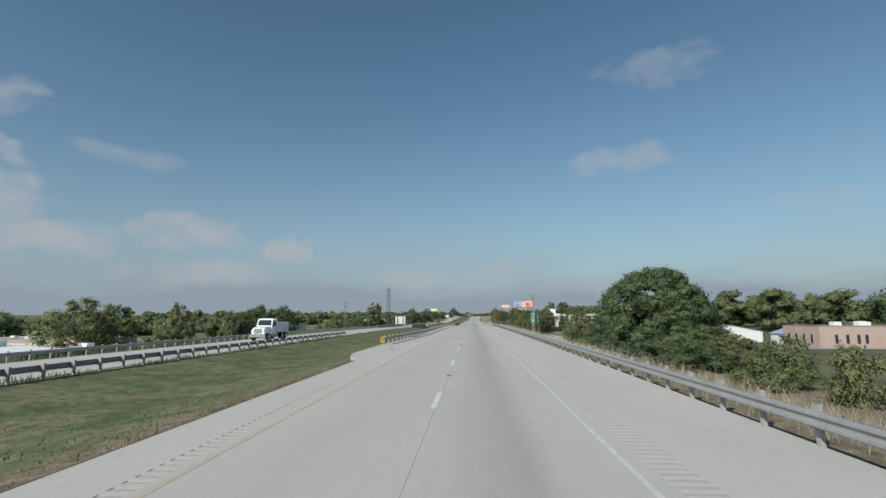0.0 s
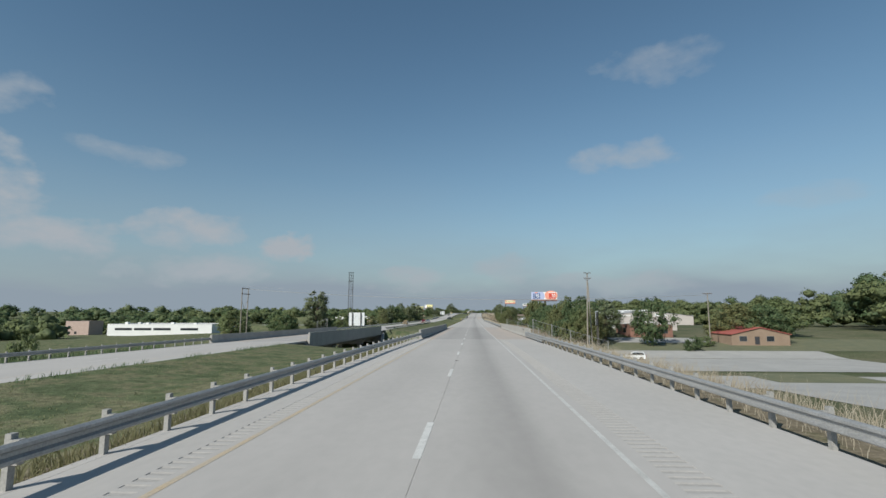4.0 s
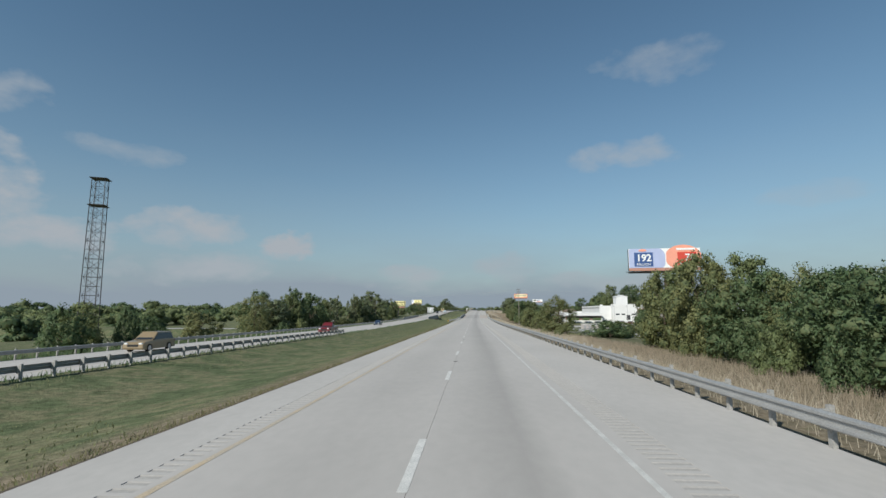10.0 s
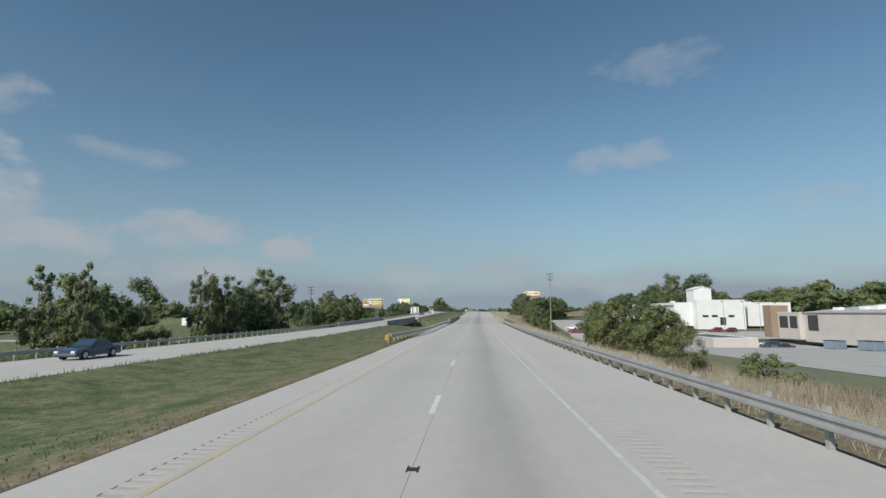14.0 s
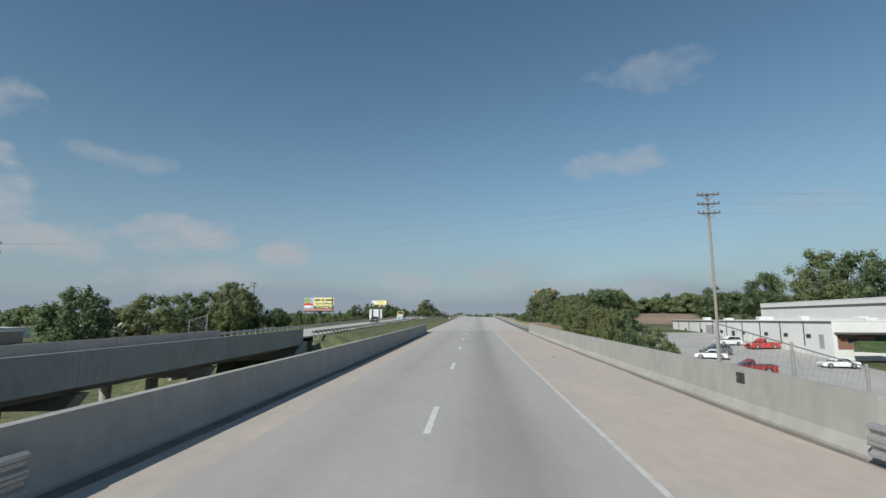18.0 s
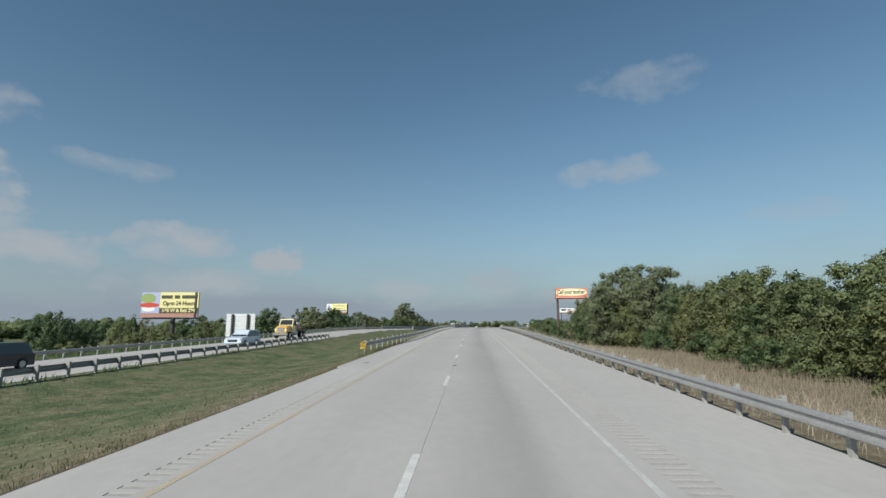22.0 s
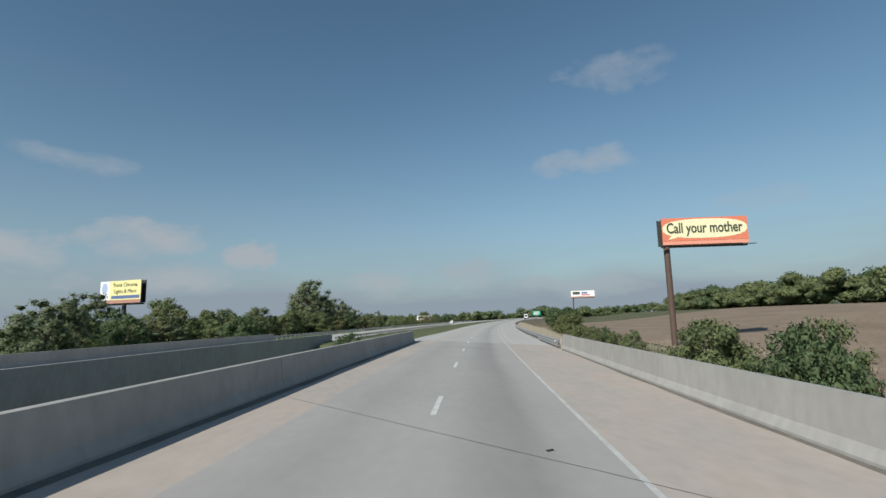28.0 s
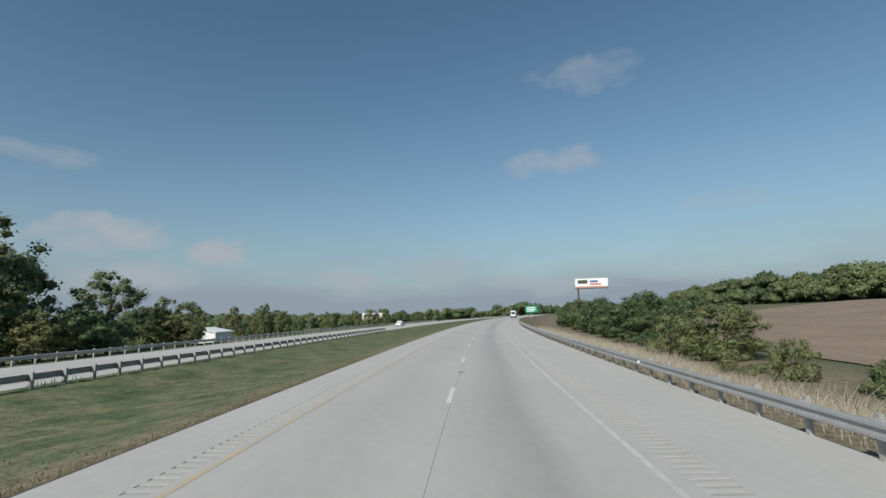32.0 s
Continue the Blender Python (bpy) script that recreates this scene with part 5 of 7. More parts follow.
M_SIGNWHITE = material("white_sign_sheeting", (0.8, 0.8, 0.78), 0.5, contrast=0.05, amount=0.2)
M_HAZY = material("hazard_yellow", (0.75, 0.5, 0.05), 0.5, contrast=0.08)
M_BLACK = material("black_sheeting", (0.02, 0.02, 0.02), 0.5)


def plain(name, col, rough=0.55):
    return material(name, col, rough, second=tuple(c * 0.9 for c in col), scale=1.0, fine=8, amount=0.5, bump=0.02, contrast=0.05)


def utility_pole(y, lat, top, arms, label, mat=M_WOODPOLE, r=0.16, lean=0.0, arm=2.4):
    """A wooden pole; arms are heights below its top."""
    g = ground_at(y, lat)
    h = road_z(y) + top - g.z
    ob = thing("utility_pole", label, "utility pole", pose(g.x, g.y, g.z, 0, lean, -8), "utility poles")
    part("pole", rod(bmesh.new(), (0, 0, -0.6), (0, 0, h), r, r * 0.68, 12), mat, ob)
    for a in arms:
        ca = part("crossarm", new_box(-arm / 2, arm / 2, -0.16 - r * 0.7, -0.04 - r * 0.7, h - a - 0.07, h - a + 0.07, 0.01), M_DARKPOLE, ob)
        for u in (-0.46, -0.25, 0.25, 0.46):
            bm = rod(bmesh.new(), (u * arm, -0.1 - r * 0.7, h - a + 0.07), (u * arm, -0.1 - r * 0.7, h - a + 0.2), 0.035, 0.06, 8)
            rod(bm, (u * arm, -0.1 - r * 0.7, h - a + 0.2), (u * arm, -0.1 - r * 0.7, h - a + 0.28), 0.06, 0.03, 8)
            part("insulator", bm, M_GLASSINS, ca)
        for s in (-1, 1):
            part("brace", rod(bmesh.new(), (s * arm * 0.3, -0.1 - r * 0.7, h - a - 0.05), (0, -r * 0.8, h - a - 0.6), 0.02, 0.02, 6), M_STEEL, ca)
    return ob


def h_frame(y, lat, top, label):
    """Two poles joined by double crossarms and braces."""
    g = ground_at(y, lat)
    h = road_z(y) + top - g.z
    ob = thing("utility_pole", label, "utility pole", pose(g.x, g.y, g.z, 0, 0, 90))
    for s in (-1, 1):
        part("pole", rod(bmesh.new(), (s * 1.95, 0, -0.6), (s * 1.95, 0, h), 0.17, 0.12, 12), M_WOODPOLE, ob)
        part("brace", rod(bmesh.new(), (s * 1.95, 0.1, h - 3.4), (s * 0.15, 0.1, h - 5.6), 0.05, 0.05, 6), M_WOODPOLE, ob)
    for a in (0.1, 1.7):
        ca = part("crossarm", new_box(-2.6, 2.6, -0.26, -0.12, h - a - 0.1, h - a + 0.1, 0.01), M_DARKPOLE, ob)
        for u in (-1.9, -0.6, 0.7, 2.0):
            bm = rod(bmesh.new(), (u, -0.19, h - a + 0.1), (u, -0.19, h - a + 0.3), 0.04, 0.07, 8)
            part("insulator", bm, M_GLASSINS, ca)
    return ob


def cable(a, b, sag, r=0.016):
    """A wire hanging between two places."""
    a, b = Vector(a), Vector(b)
    bm = bmesh.new()
    n, rings = 24, []
    side = (b - a).cross(Vector((0, 0, 1))).normalized()
    for i in range(n + 1):
        u = i / n
        p = a.lerp(b, u) - Vector((0, 0, 4 * sag * u * (1 - u)))
        rings.append([bm.verts.new(p + side * (r * math.cos(k * math.tau / 5)) + Vector((0, 0, r * math.sin(k * math.tau / 5)))) for k in range(5)])
    for c, d in zip(rings, rings[1:]):
        for k in range(5):
            bm.faces.new((c[k], c[(k + 1) % 5], d[(k + 1) % 5], d[k]))
    bm.faces.new(rings[0][::-1]), bm.faces.new(rings[-1])
    bmesh.ops.recalc_face_normals(bm, faces=bm.faces)
    return tagged(new("power_line", bm_mesh("power_line", bm, M_CABLE)), "bare overhead conductor slung across the highway", "cable", "overhead wires")


def up_at(y, lat, up):
    return Vector((P(y, lat).x, y, road_z(y) + up))


h_frame(254.5, -65.3, 10.9, "weathered wooden H-frame power line support")
utility_pole(243.0, 30.0, 14.0, (0.1, 1.5), "tall pale wooden utility pole with short dark crossarms", r=0.2, lean=1.5, arm=1.8)
utility_pole(244.6, 31.6, 11.6, (), "pale wooden pole propped against its taller neighbour", r=0.17, lean=-2.0)
utility_pole(190, 70, 8.5, (0.3,), "plain wooden utility pole beyond the lower street", M_WOODPOLE, r=0.16, arm=3.4)
for dy, dz in ((-1.9, 0.0), (-0.6, 0.0), (0.7, 0.0), (2.0, 0.0), (0.1, 0.9)):
    cable(up_at(254.5 + dy, -65.3, 10.75 + dz), up_at(251 + dy * 0.4, 64 + dy * 0.4, 8.6 + dz * 0.6), 2.1, 0.014)
utility_pole(251, 64, 9.2, (0.3,), "wooden utility pole with a transformer beside the lawn", r=0.16)
utility_pole(571, 26.0, 15.3, (0.3, 1.3, 2.3), "tall wooden utility pole with three crossarms", r=0.17, arm=2.2)
utility_pole(575, -57.5, 11.2, (0.3, 1.4, 2.5), "tall wooden utility pole with three crossarms", M_DARKPOLE, r=0.17, arm=2.6)
for k, (dl, dz) in enumerate(((-1.0, 0.0), (1.0, -0.1), (-1.0, -1.05), (-1.0, -2.1))):
    cable(up_at(575, -57.5 + dl, 11.0 + dz), up_at(571, 26 + dl * 0.8, 15.2 + dz), 1.4, 0.013)
    cable(up_at(571, 26 + dl * 0.8, 15.2 + dz), up_at(548, 116 + dl, 13.5 + dz), 1.4, 0.013)
utility_pole(660, -64, 11.0, (0.3, 1.2), "dark wooden utility pole by the tree belt", M_DARKPOLE, r=0.15)
utility_pole(468, 62, 7.0, (0.4,), "wooden yard pole in front of the warehouse", M_WOODPOLE, r=0.14, arm=1.6)


def lamp_post(y, lat, top):
    g = ground_at(y, lat)
    h = road_z(y) + top - g.z
    ob = thing("street_lamp", "slim grey yard lamp post with a flat head", "street lamp", pose(g.x, g.y, g.z, 0, 0, 20), "yard lamps")
    part("pole", rod(bmesh.new(), (0, 0, -0.3), (0, 0, h), 0.09, 0.06, 10), M_GALV, ob)
    part("lamp_head", new_box(-0.9, 0.1, -0.16, 0.16, h - 0.05, h + 0.12, 0.03), M_STEEL, ob)


for y, lat, top in ((562, 84, 5.5), (566, 96, 5.2), (558, 76, 5.6), (590, 104, 5.0)):
    lamp_post(y, lat, top)


def lattice_tower(y, lat, top, w=1.5):
    g = ground_at(y, lat)
    h = road_z(y) + top - g.z
    ob = thing("lattice_tower", "slender dark steel lattice tower with ladder and platform", "tower", pose(g.x, g.y, g.z, 0, 0, 22))
    corners = [(-w / 2, -w / 2), (w / 2, -w / 2), (w / 2, w / 2), (-w / 2, w / 2)]
    for x, yy in corners:
        part("leg", rod(bmesh.new(), (x * 1.25, yy * 1.25, -0.3), (x, yy, h), 0.075, 0.06, 6), M_STEEL, ob)
    n = int(h / 1.5)
    for i in range(n):
        z0, z1 = h * i / n, h * (i + 1) / n
        for k in range(4):
            a, b = corners[k], corners[(k + 1) % 4]
            part("strut", rod(bmesh.new(), (*a, z1), (*b, z1), 0.03, 0.03, 4), M_STEEL, ob)
            if (i + k) % 2:
                a, b = b, a
            part("brace", rod(bmesh.new(), (*a, z0), (*b, z1), 0.028, 0.028, 4), M_STEEL, ob)
    for z in (h, h - 4.6):
        bm = new_box(-w / 2 - 0.35, w / 2 + 0.35, -w / 2 - 0.35, w / 2 + 0.35, z - 0.06, z)
        part("platform", bm, M_STEEL, ob)
    bm = bmesh.new()
    for i in range(int(h / 0.6)):
        rod(bm, (-0.2, -w / 2 - 0.08, i * 0.6), (0.2, -w / 2 - 0.08, i * 0.6), 0.015, 0.015, 4)
    for x in (-0.2, 0.2):
        rod(bm, (x, -w / 2 - 0.08, 0), (x, -w / 2 - 0.08, h), 0.02, 0.02, 4)
    part("ladder", bm, M_STEEL, ob)


lattice_tower(364, -61.5, 25.2, 1.9)


def sign_back(y, lat0, lat1, z0, z1, label):
    """A wide guide sign for the other direction, seen from behind: ribbed panels on two steel posts."""
    w = lat1 - lat0
    c = (lat0 + lat1) / 2
    g = ground_at(y, c)
    ob = thing("highway_sign", label, "road sign", pose(g.x, g.y, g.z, 0, 0, -math.degrees(head(y))), "guide signs seen from behind")
    base = road_z(y) - g.z
    n = 10
    for i in range(n):
        a, b = base + z0 + (z1 - z0) * i / n, base + z0 + (z1 - z0) * (i + 1) / n - 0.015
        bm = new_box(-w / 2, w / 2, -0.02, 0.03, a, b, 0.006)
        box(bm, -w / 2, w / 2, -0.07, -0.02, a, a + 0.03)
        part("panel", bm, M_SIGNBACK, ob)
    for x in (-w * 0.27, w * 0.27):
        part("post", new_box(x - 0.15, x + 0.15, -0.42, -0.09, -0.5, base + z1 - 0.1), M_STEEL, ob)


sign_back(301, -46.2, -40.2, -0.7, 4.2, "large guide sign seen from behind, pale ribbed panels")
sign_back(718.5, -42.6, -37.4, -1.2, 3.2, "large guide sign seen from behind, pale ribbed panels")


def lettering(text, size, mat, parent, m, label="", name="lettering", bold=0.0):
    cu = bpy.data.curves.new(name, "FONT")
    cu.body, cu.size, cu.extrude, cu.offset = text, size, 0.01, bold
    cu.align_x, cu.align_y = "CENTER", "CENTER"
    tmp = bpy.data.objects.new(name, cu)
    scene.collection.objects.link(tmp)
    bpy.context.view_layer.update()
    me = bpy.data.meshes.new_from_object(tmp.evaluated_get(bpy.context.evaluated_depsgraph_get()))
    bpy.data.objects.remove(tmp)
    me.materials.clear()
    me.materials.append(mat)
    ob = child(name, me, parent, m, label)
    return ob


FACE = Matrix.Rotation(radians(90), 4, "X")


def mile_marker(y, lat):
    g = ground_at(y, lat)
    up = road_z(y) - g.z
    ob = thing("mile_marker", "green mile sign with white figures on a thin steel post", "road sign", pose(g.x, g.y, g.z, 0, 0, 4))
    part("post", new_box(-0.035, 0.035, 0.02, 0.06, -0.4, up + 3.0), M_GALV, ob)
    pl = part("plate", new_box(-0.23, 0.23, 0, 0.012, up + 1.6, up + 3.05, 0.005), M_GREEN, ob)
    for x0, x1, z0, z1 in ((-0.22, 0.22, 3.02, 3.04), (-0.22, 0.22, 1.61, 1.63), (-0.22, -0.2, 1.63, 3.02), (0.2, 0.22, 1.63, 3.02), (-0.2, 0.2, 2.78, 2.795)):
        part("border", new_box(x0, x1, -0.005, 0.0, up + z0, up + z1), M_SIGNWHITE, pl)
    for tx, z, s in (("MILE", 2.91, 0.17), ("1", 2.5, 0.5), ("4", 2.0, 0.5)):
        lettering(tx, s, M_SIGNWHITE, pl, Matrix.Translation((0, -0.008, up + z)) @ FACE)


mile_marker(66.0, 9.0)


def hazard_plate(y, lat):
    """Black and yellow striped end plate on the first post of the median rail."""
    p = P(y, lat)
    ob = thing("hazard_marker", "black and yellow striped hazard plate on a rail end", "road sign", at_road(y, lat), "hazard plates")
    part("post", new_box(-0.05, 0.05, 0.0, 0.1, -0.4, 0.78), M_POST, ob)
    bm = new_box(-0.3, 0.12, -0.06, -0.04, 0.2, 0.7, 0.005)
    part("plate", bm, M_HAZY, ob)
    for k in range(4):
        bm = bmesh.new()
        z = 0.16 + k * 0.145
        q = [(-0.3, -0.064, min(z + 0.19, 0.7)), (-0.3, -0.064, min(z + 0.265, 0.7)), (0.12, -0.064, min(z + 0.075, 0.7)), (0.12, -0.064, max(0.2, z))]
        vs = [bm.verts.new(v) for v in q]
        bm.faces.new(vs)
        part("stripe", bm, M_BLACK, ob)


for y, lat in ((45.1, -7.1), (449.8, -7.05), (669.3, -7.05)):
    hazard_plate(y, lat)


def chain_fence(y0, lat0, run, label, side=1, n=5):
    """Tall end posts of a chain-link fence with a sloping brace and mesh at a bridge's corner."""
    ob = thing("chain_link_fence", label, "fence", kind="")
    last = None
    for k in range(n):
        g = ground_at(y0 + run * k * 0.25, lat0 + side * k * 2.6)
        top = g.z + (2.6 if k else 2.9)
        top = max(top, road_z(y0) + 2.3 - k * 0.75)
        part("fence_post", rod(bmesh.new(), (g.x, g.y, g.z - 0.3), (g.x, g.y, top), 0.05, 0.05, 8), M_GALV, ob)
        if last is not None:
            a, b = last
            part("fence_rail", rod(bmesh.new(), (a.x, a.y, a.z - 0.1), (g.x, g.y, top - 0.1), 0.025, 0.025, 6), M_GALV, ob)
            bm = bmesh.new()
            for i in range(-14, 15):
                for s in (1, -1):
                    u0, u1 = i / 14, i / 14 + s * 1.0
                    lo, hi = (u0, 0.0), (u1, 1.0)
                    pts = []
                    for uu, vv in (lo, hi):
                        pts.append((uu, vv))
                    (ua, va), (ub, vb) = pts
                    if ub == ua:
                        continue
                    ts = [0.0, 1.0]
                    for lim in (0.0, 1.0):
                        tt = (lim - ua) / (ub - ua)
                        if 0 < tt < 1:
                            ts.append(tt)
                    ts = sorted(t for t in ts if -1e-6 <= ua + (ub - ua) * t <= 1 + 1e-6)
                    if len(ts) < 2:
                        continue
                    ends = []
                    for t in (ts[0], ts[-1]):
                        uu, vv = ua + (ub - ua) * t, t
                        base = Vector((a.x + (g.x - a.x) * uu, a.y + (g.y - a.y) * uu, b + (g.z - b) * uu))
                        tz = (a.z - 0.1) + (top - a.z) * uu
                        ends.append(Vector((base.x, base.y, base.z + (tz - base.z) * vv)))
                    rod(bm, ends[0], ends[1], 0.006, 0.006, 3)
            part("fence_mesh", bm, M_GALV, ob)
        last = (Vector((g.x, g.y, top)), g.z)
    return ob


FENCE_L = "galvanised chain-link fence stepping down from the bridge corner"
chain_fence(184, 9.3, 1.0, FENCE_L)
chain_fence(536, 9.3, 1.0, FENCE_L, 1, 3)
chain_fence(238, 9.4, 1.0, FENCE_L)
chain_fence(771, 9.4, 1.0, FENCE_L)
chain_fence(236, -35.2, 1.0, FENCE_L, -1, 2)
chain_fence(584, -35.2, 1.0, FENCE_L, -1, 2)
chain_fence(790, -35.2, -1.0, FENCE_L, -1, 2)


def bridge_plate(y, lat, z, parent_label="small dark inventory plate fixed to the bridge parapet"):
    m = at_road(y, lat, z)
    ob = thing("bridge_plate", parent_label, "plate", m, "parapet plates")
    part("plate", new_box(-0.012, 0.0, -0.2, 0.2, -0.14, 0.14, 0.004), M_STEEL, ob)
    part("bolt", rod(bmesh.new(), (-0.02, 0.15, 0), (0, 0.15, 0), 0.015, 0.015, 6), M_GALV, ob)


for y in (183.5, 184.3, 532.0, 773.2, 774.0):
    bridge_plate(y, 7.92, 0.86)


for y, up in ((503.0, 0.56), (522.6, 0.5), (522.6, 0.3), (698.7, 0.56), (839.4, 0.56), (926.4, 0.56)):
    ob = thing("rail_reflector", "small round white reflector on the guardrail", "reflector", at_road(y, 7.52, up), "rail reflectors")
    part("bracket", new_box(-0.01, 0.03, -0.02, 0.02, -0.06, 0.0), M_GALV, ob)
    part("disc", rod(bmesh.new(), (0, -0.012, 0), (0, 0.012, 0), 0.055, 0.055, 14), M_SIGNWHITE, ob)


# ======================= billboards =======================
def billboard(c, w, z0, z1, turn, label, post_at=0.0, post_r=0.5, back=True, back_turn=14.0, post_mat=None):
    """c: ground place; the face looks to -Y turned by turn degrees. Returns the thing and its face plane's frame."""
    ob = thing("billboard", label, "billboard", pose(c[0], c[1], c[2], 0, 0, turn), "billboards")
    part("post", rod(bmesh.new(), (post_at, 0.9, -0.6), (post_at, 0.9, z0 - 0.3), post_r, post_r, 18), post_mat or M_RUST, ob, "rust-brown steel column")
    part("beam", new_box(-w / 2, w / 2, 0.6, 1.2, z0 - 0.45, z0 - 0.1), M_STEEL, ob)
    cat = part("catwalk", new_box(-w / 2 - 0.8, w / 2 + 0.8, -1.1, -0.3, z0 - 0.32, z0 - 0.26), M_STEEL, ob)
    for k in range(6):
        x = -w / 2 - 0.4 + (w + 0.8) * k / 5
        part("bracket", rod(bmesh.new(), (x, -1.1, z0 - 0.3), (x, 0.7, z0 - 0.2), 0.05, 0.05, 6), M_STEEL, cat)
    fr = part("frame", new_box(-w / 2, w / 2, 0.12, 0.35, z0, z1), M_STEEL, ob)
    for k in range(7):
        x = -w / 2 + w * (k + 0.5) / 7
        part("upright", new_box(x - 0.06, x + 0.06, 0.35, 0.55, z0 - 0.3, z1), M_STEEL, fr)
    if back:
        bp = part("back_panel", new_box(-w / 2, w / 2, -0.1, 0.1, z0, z1), M_STEEL, ob, "dark back of the reverse face",
                  Matrix.Translation((0, 2.4, 0)) @ Matrix.Rotation(radians(back_turn), 4, "Z"))
    return ob


def panel(parent, x0, x1, z0, z1, mat, y=0.0, name="panel", depth=0.1):
    return part(name, new_box(x0, x1, y, y + depth, z0, z1), mat, parent)


def oval(parent, cx, cz, rx, rz, mat, y=-0.02, name="emblem", power=2.0, clip=None, n=40):
    bm = bmesh.new()
    vs = []
    for k in range(n):
        a = k * math.tau / n
        ca, sa = math.cos(a), math.sin(a)
        x = cx + rx * math.copysign(abs(ca) ** (2 / power), ca)
        z = cz + rz * math.copysign(abs(sa) ** (2 / power), sa)
        if clip:
            x, z = min(max(x, clip[0]), clip[1]), min(max(z, clip[2]), clip[3])
        vs.append(bm.verts.new((x, y, z)))
    bm.faces.new(vs)
    bmesh.ops.recalc_face_normals(bm, faces=bm.faces)
    if bm.faces[:][0].normal.y > 0:
        bmesh.ops.reverse_faces(bm, faces=bm.faces[:])
    return part(name, bm, mat, parent)


def text_at(parent, s, size, mat, x, z, y=-0.05, sx=1.0, bold=0.0):
    return lettering(s, size, mat, parent, Matrix.Translation((x, y, z)) @ FACE @ Matrix.Diagonal((sx, 1, 1, 1)), bold=bold)


V_ORANGE, V_CREAM, V_INK = plain("poster_orange", (0.72, 0.22, 0.13)), plain("poster_cream", (0.86, 0.80, 0.52)), plain("poster_ink", (0.07, 0.075, 0.05))
V_LAV, V_NAVY, V_RED, V_WHITE = plain("poster_lavender", (0.42, 0.47, 0.66)), plain("poster_navy", (0.05, 0.10, 0.26)), plain("poster_red", (0.58, 0.07, 0.045)), plain("poster_white", (0.82, 0.82, 0.8))
V_YELLOW, V_SKIRT, V_SAL = plain("poster_yellow", (0.84, 0.76, 0.36)), plain("poster_skirt", (0.45, 0.24, 0.18)), plain("poster_salmon", (0.80, 0.34, 0.24))
V_BLUE, V_GREENISH = plain("poster_blue", (0.12, 0.17, 0.33)), plain("poster_green", (0.30, 0.38, 0.14))


def spot(y, lat):
    g = ground_at(y, lat)
    return (g.x, g.y, g.z), road_z(y) - g.z


# the jackpot board
c, up = spot(390.2, 40.5)
b = billboard(c, 14.0, up + 11.6, up + 16.2, -6, "lottery billboard with blue and orange discs on a rusty column", post_at=0.5, back_turn=10)
panel(b, -7.0, 7.0, up + 12.2, up + 16.2, V_WHITE)
panel(b, -7.0, 7.0, up + 11.6, up + 12.18, V_SKIRT)
oval(b, -3.7, up + 14.0, 4.1, 3.4, V_LAV, clip=(-6.95, 0.2, up + 12.2, up + 16.2))
oval(b, 3.7, up + 14.3, 3.6, 2.6, V_SAL, clip=(0.4, 7.2, up + 12.2, up + 17.2))
panel(b, -5.9, -2.2, up + 12.5, up + 15.4, V_NAVY, -0.08, "digit_window", 0.05)
panel(b, 2.6, 6.2, up + 12.5, up + 15.4, V_RED, -0.08, "digit_window", 0.05)
text_at(b, "192", 2.0, V_WHITE, -4.0, up + 14.2, -0.1, 1.0, 0.05), text_at(b, "MILLION", 0.72, V_WHITE, -4.05, up + 12.9, -0.1)
text_at(b, "70", 2.0, V_WHITE, 5.0, up + 14.2, -0.1, 1.0, 0.05), text_at(b, "MILLION", 0.72, V_WHITE, 4.4, up + 12.9, -0.1)
panel(b, 2.4, 6.0, up + 15.8, up + 16.2, V_WHITE, -0.08, "logo_bar", 0.04)
oval(b, -4.2, up + 15.85, 0.8, 0.26, V_SAL, -0.09, "logo_disc")

# the speech bubble board
c, up = spot(888.9, 43.3)
b = billboard(c, 15.8, up + 15.2, up + 20.3, -4, "orange billboard with a cream speech bubble on a tall rusty column", post_at=-7.0, post_r=0.55, back_turn=0)
panel(b, -7.9, 7.9, up + 15.9, up + 20.3, V_ORANGE)
panel(b, -7.9, 7.9, up + 15.2, up + 15.86, V_SAL)
oval(b, 0.0, up + 18.2, 7.8, 1.85, V_CREAM, -0.02, "speech_bubble", 2.5)
bm = bmesh.new()
bm.faces.new([bm.verts.new(v) for v in ((-6.9, -0.025, up + 16.15), (-4.6, -0.025, up + 16.7), (-6.2, -0.025, up + 16.9))])
part("bubble_tail", bm, V_CREAM, b)
text_at(b, "Call your mother", 2.75, V_INK, -0.1, up + 18.25, -0.06, 0.72, 0.055)

# the diner board
c, up = spot(753.2, -75.3)
b = billboard(c, 14.6, up + 2.9, up + 9.1, 0, "yellow diner billboard on a single steel column", post_at=0.6, post_r=0.55, back_turn=-20, post_mat=M_STEEL)
panel(b, -7.3, 7.3, up + 3.9, up + 9.1, V_YELLOW)
panel(b, -7.3, 7.3, up + 2.9, up + 3.86, V_SKIRT)
panel(b, -7.3, -2.6, up + 3.9, up + 9.1, V_LAV, -0.03, "picture", 0.02)
oval(b, -5.6, up + 7.6, 1.9, 1.2, V_GREENISH, -0.05, "picture_disc"), oval(b, -5.2, up + 5.9, 2.5, 0.6, V_RED, -0.06, "picture_disc"), oval(b, -5.4, up + 5.0, 1.7, 0.7, V_WHITE, -0.055, "picture_disc")
for x0, x1 in ((-2.2, 0.6), (1.1, 2.5), (3.0, 7.0)):
    panel(b, x0, x1, up + 7.5, up + 8.35, V_INK, -0.03, "name_bar", 0.02)
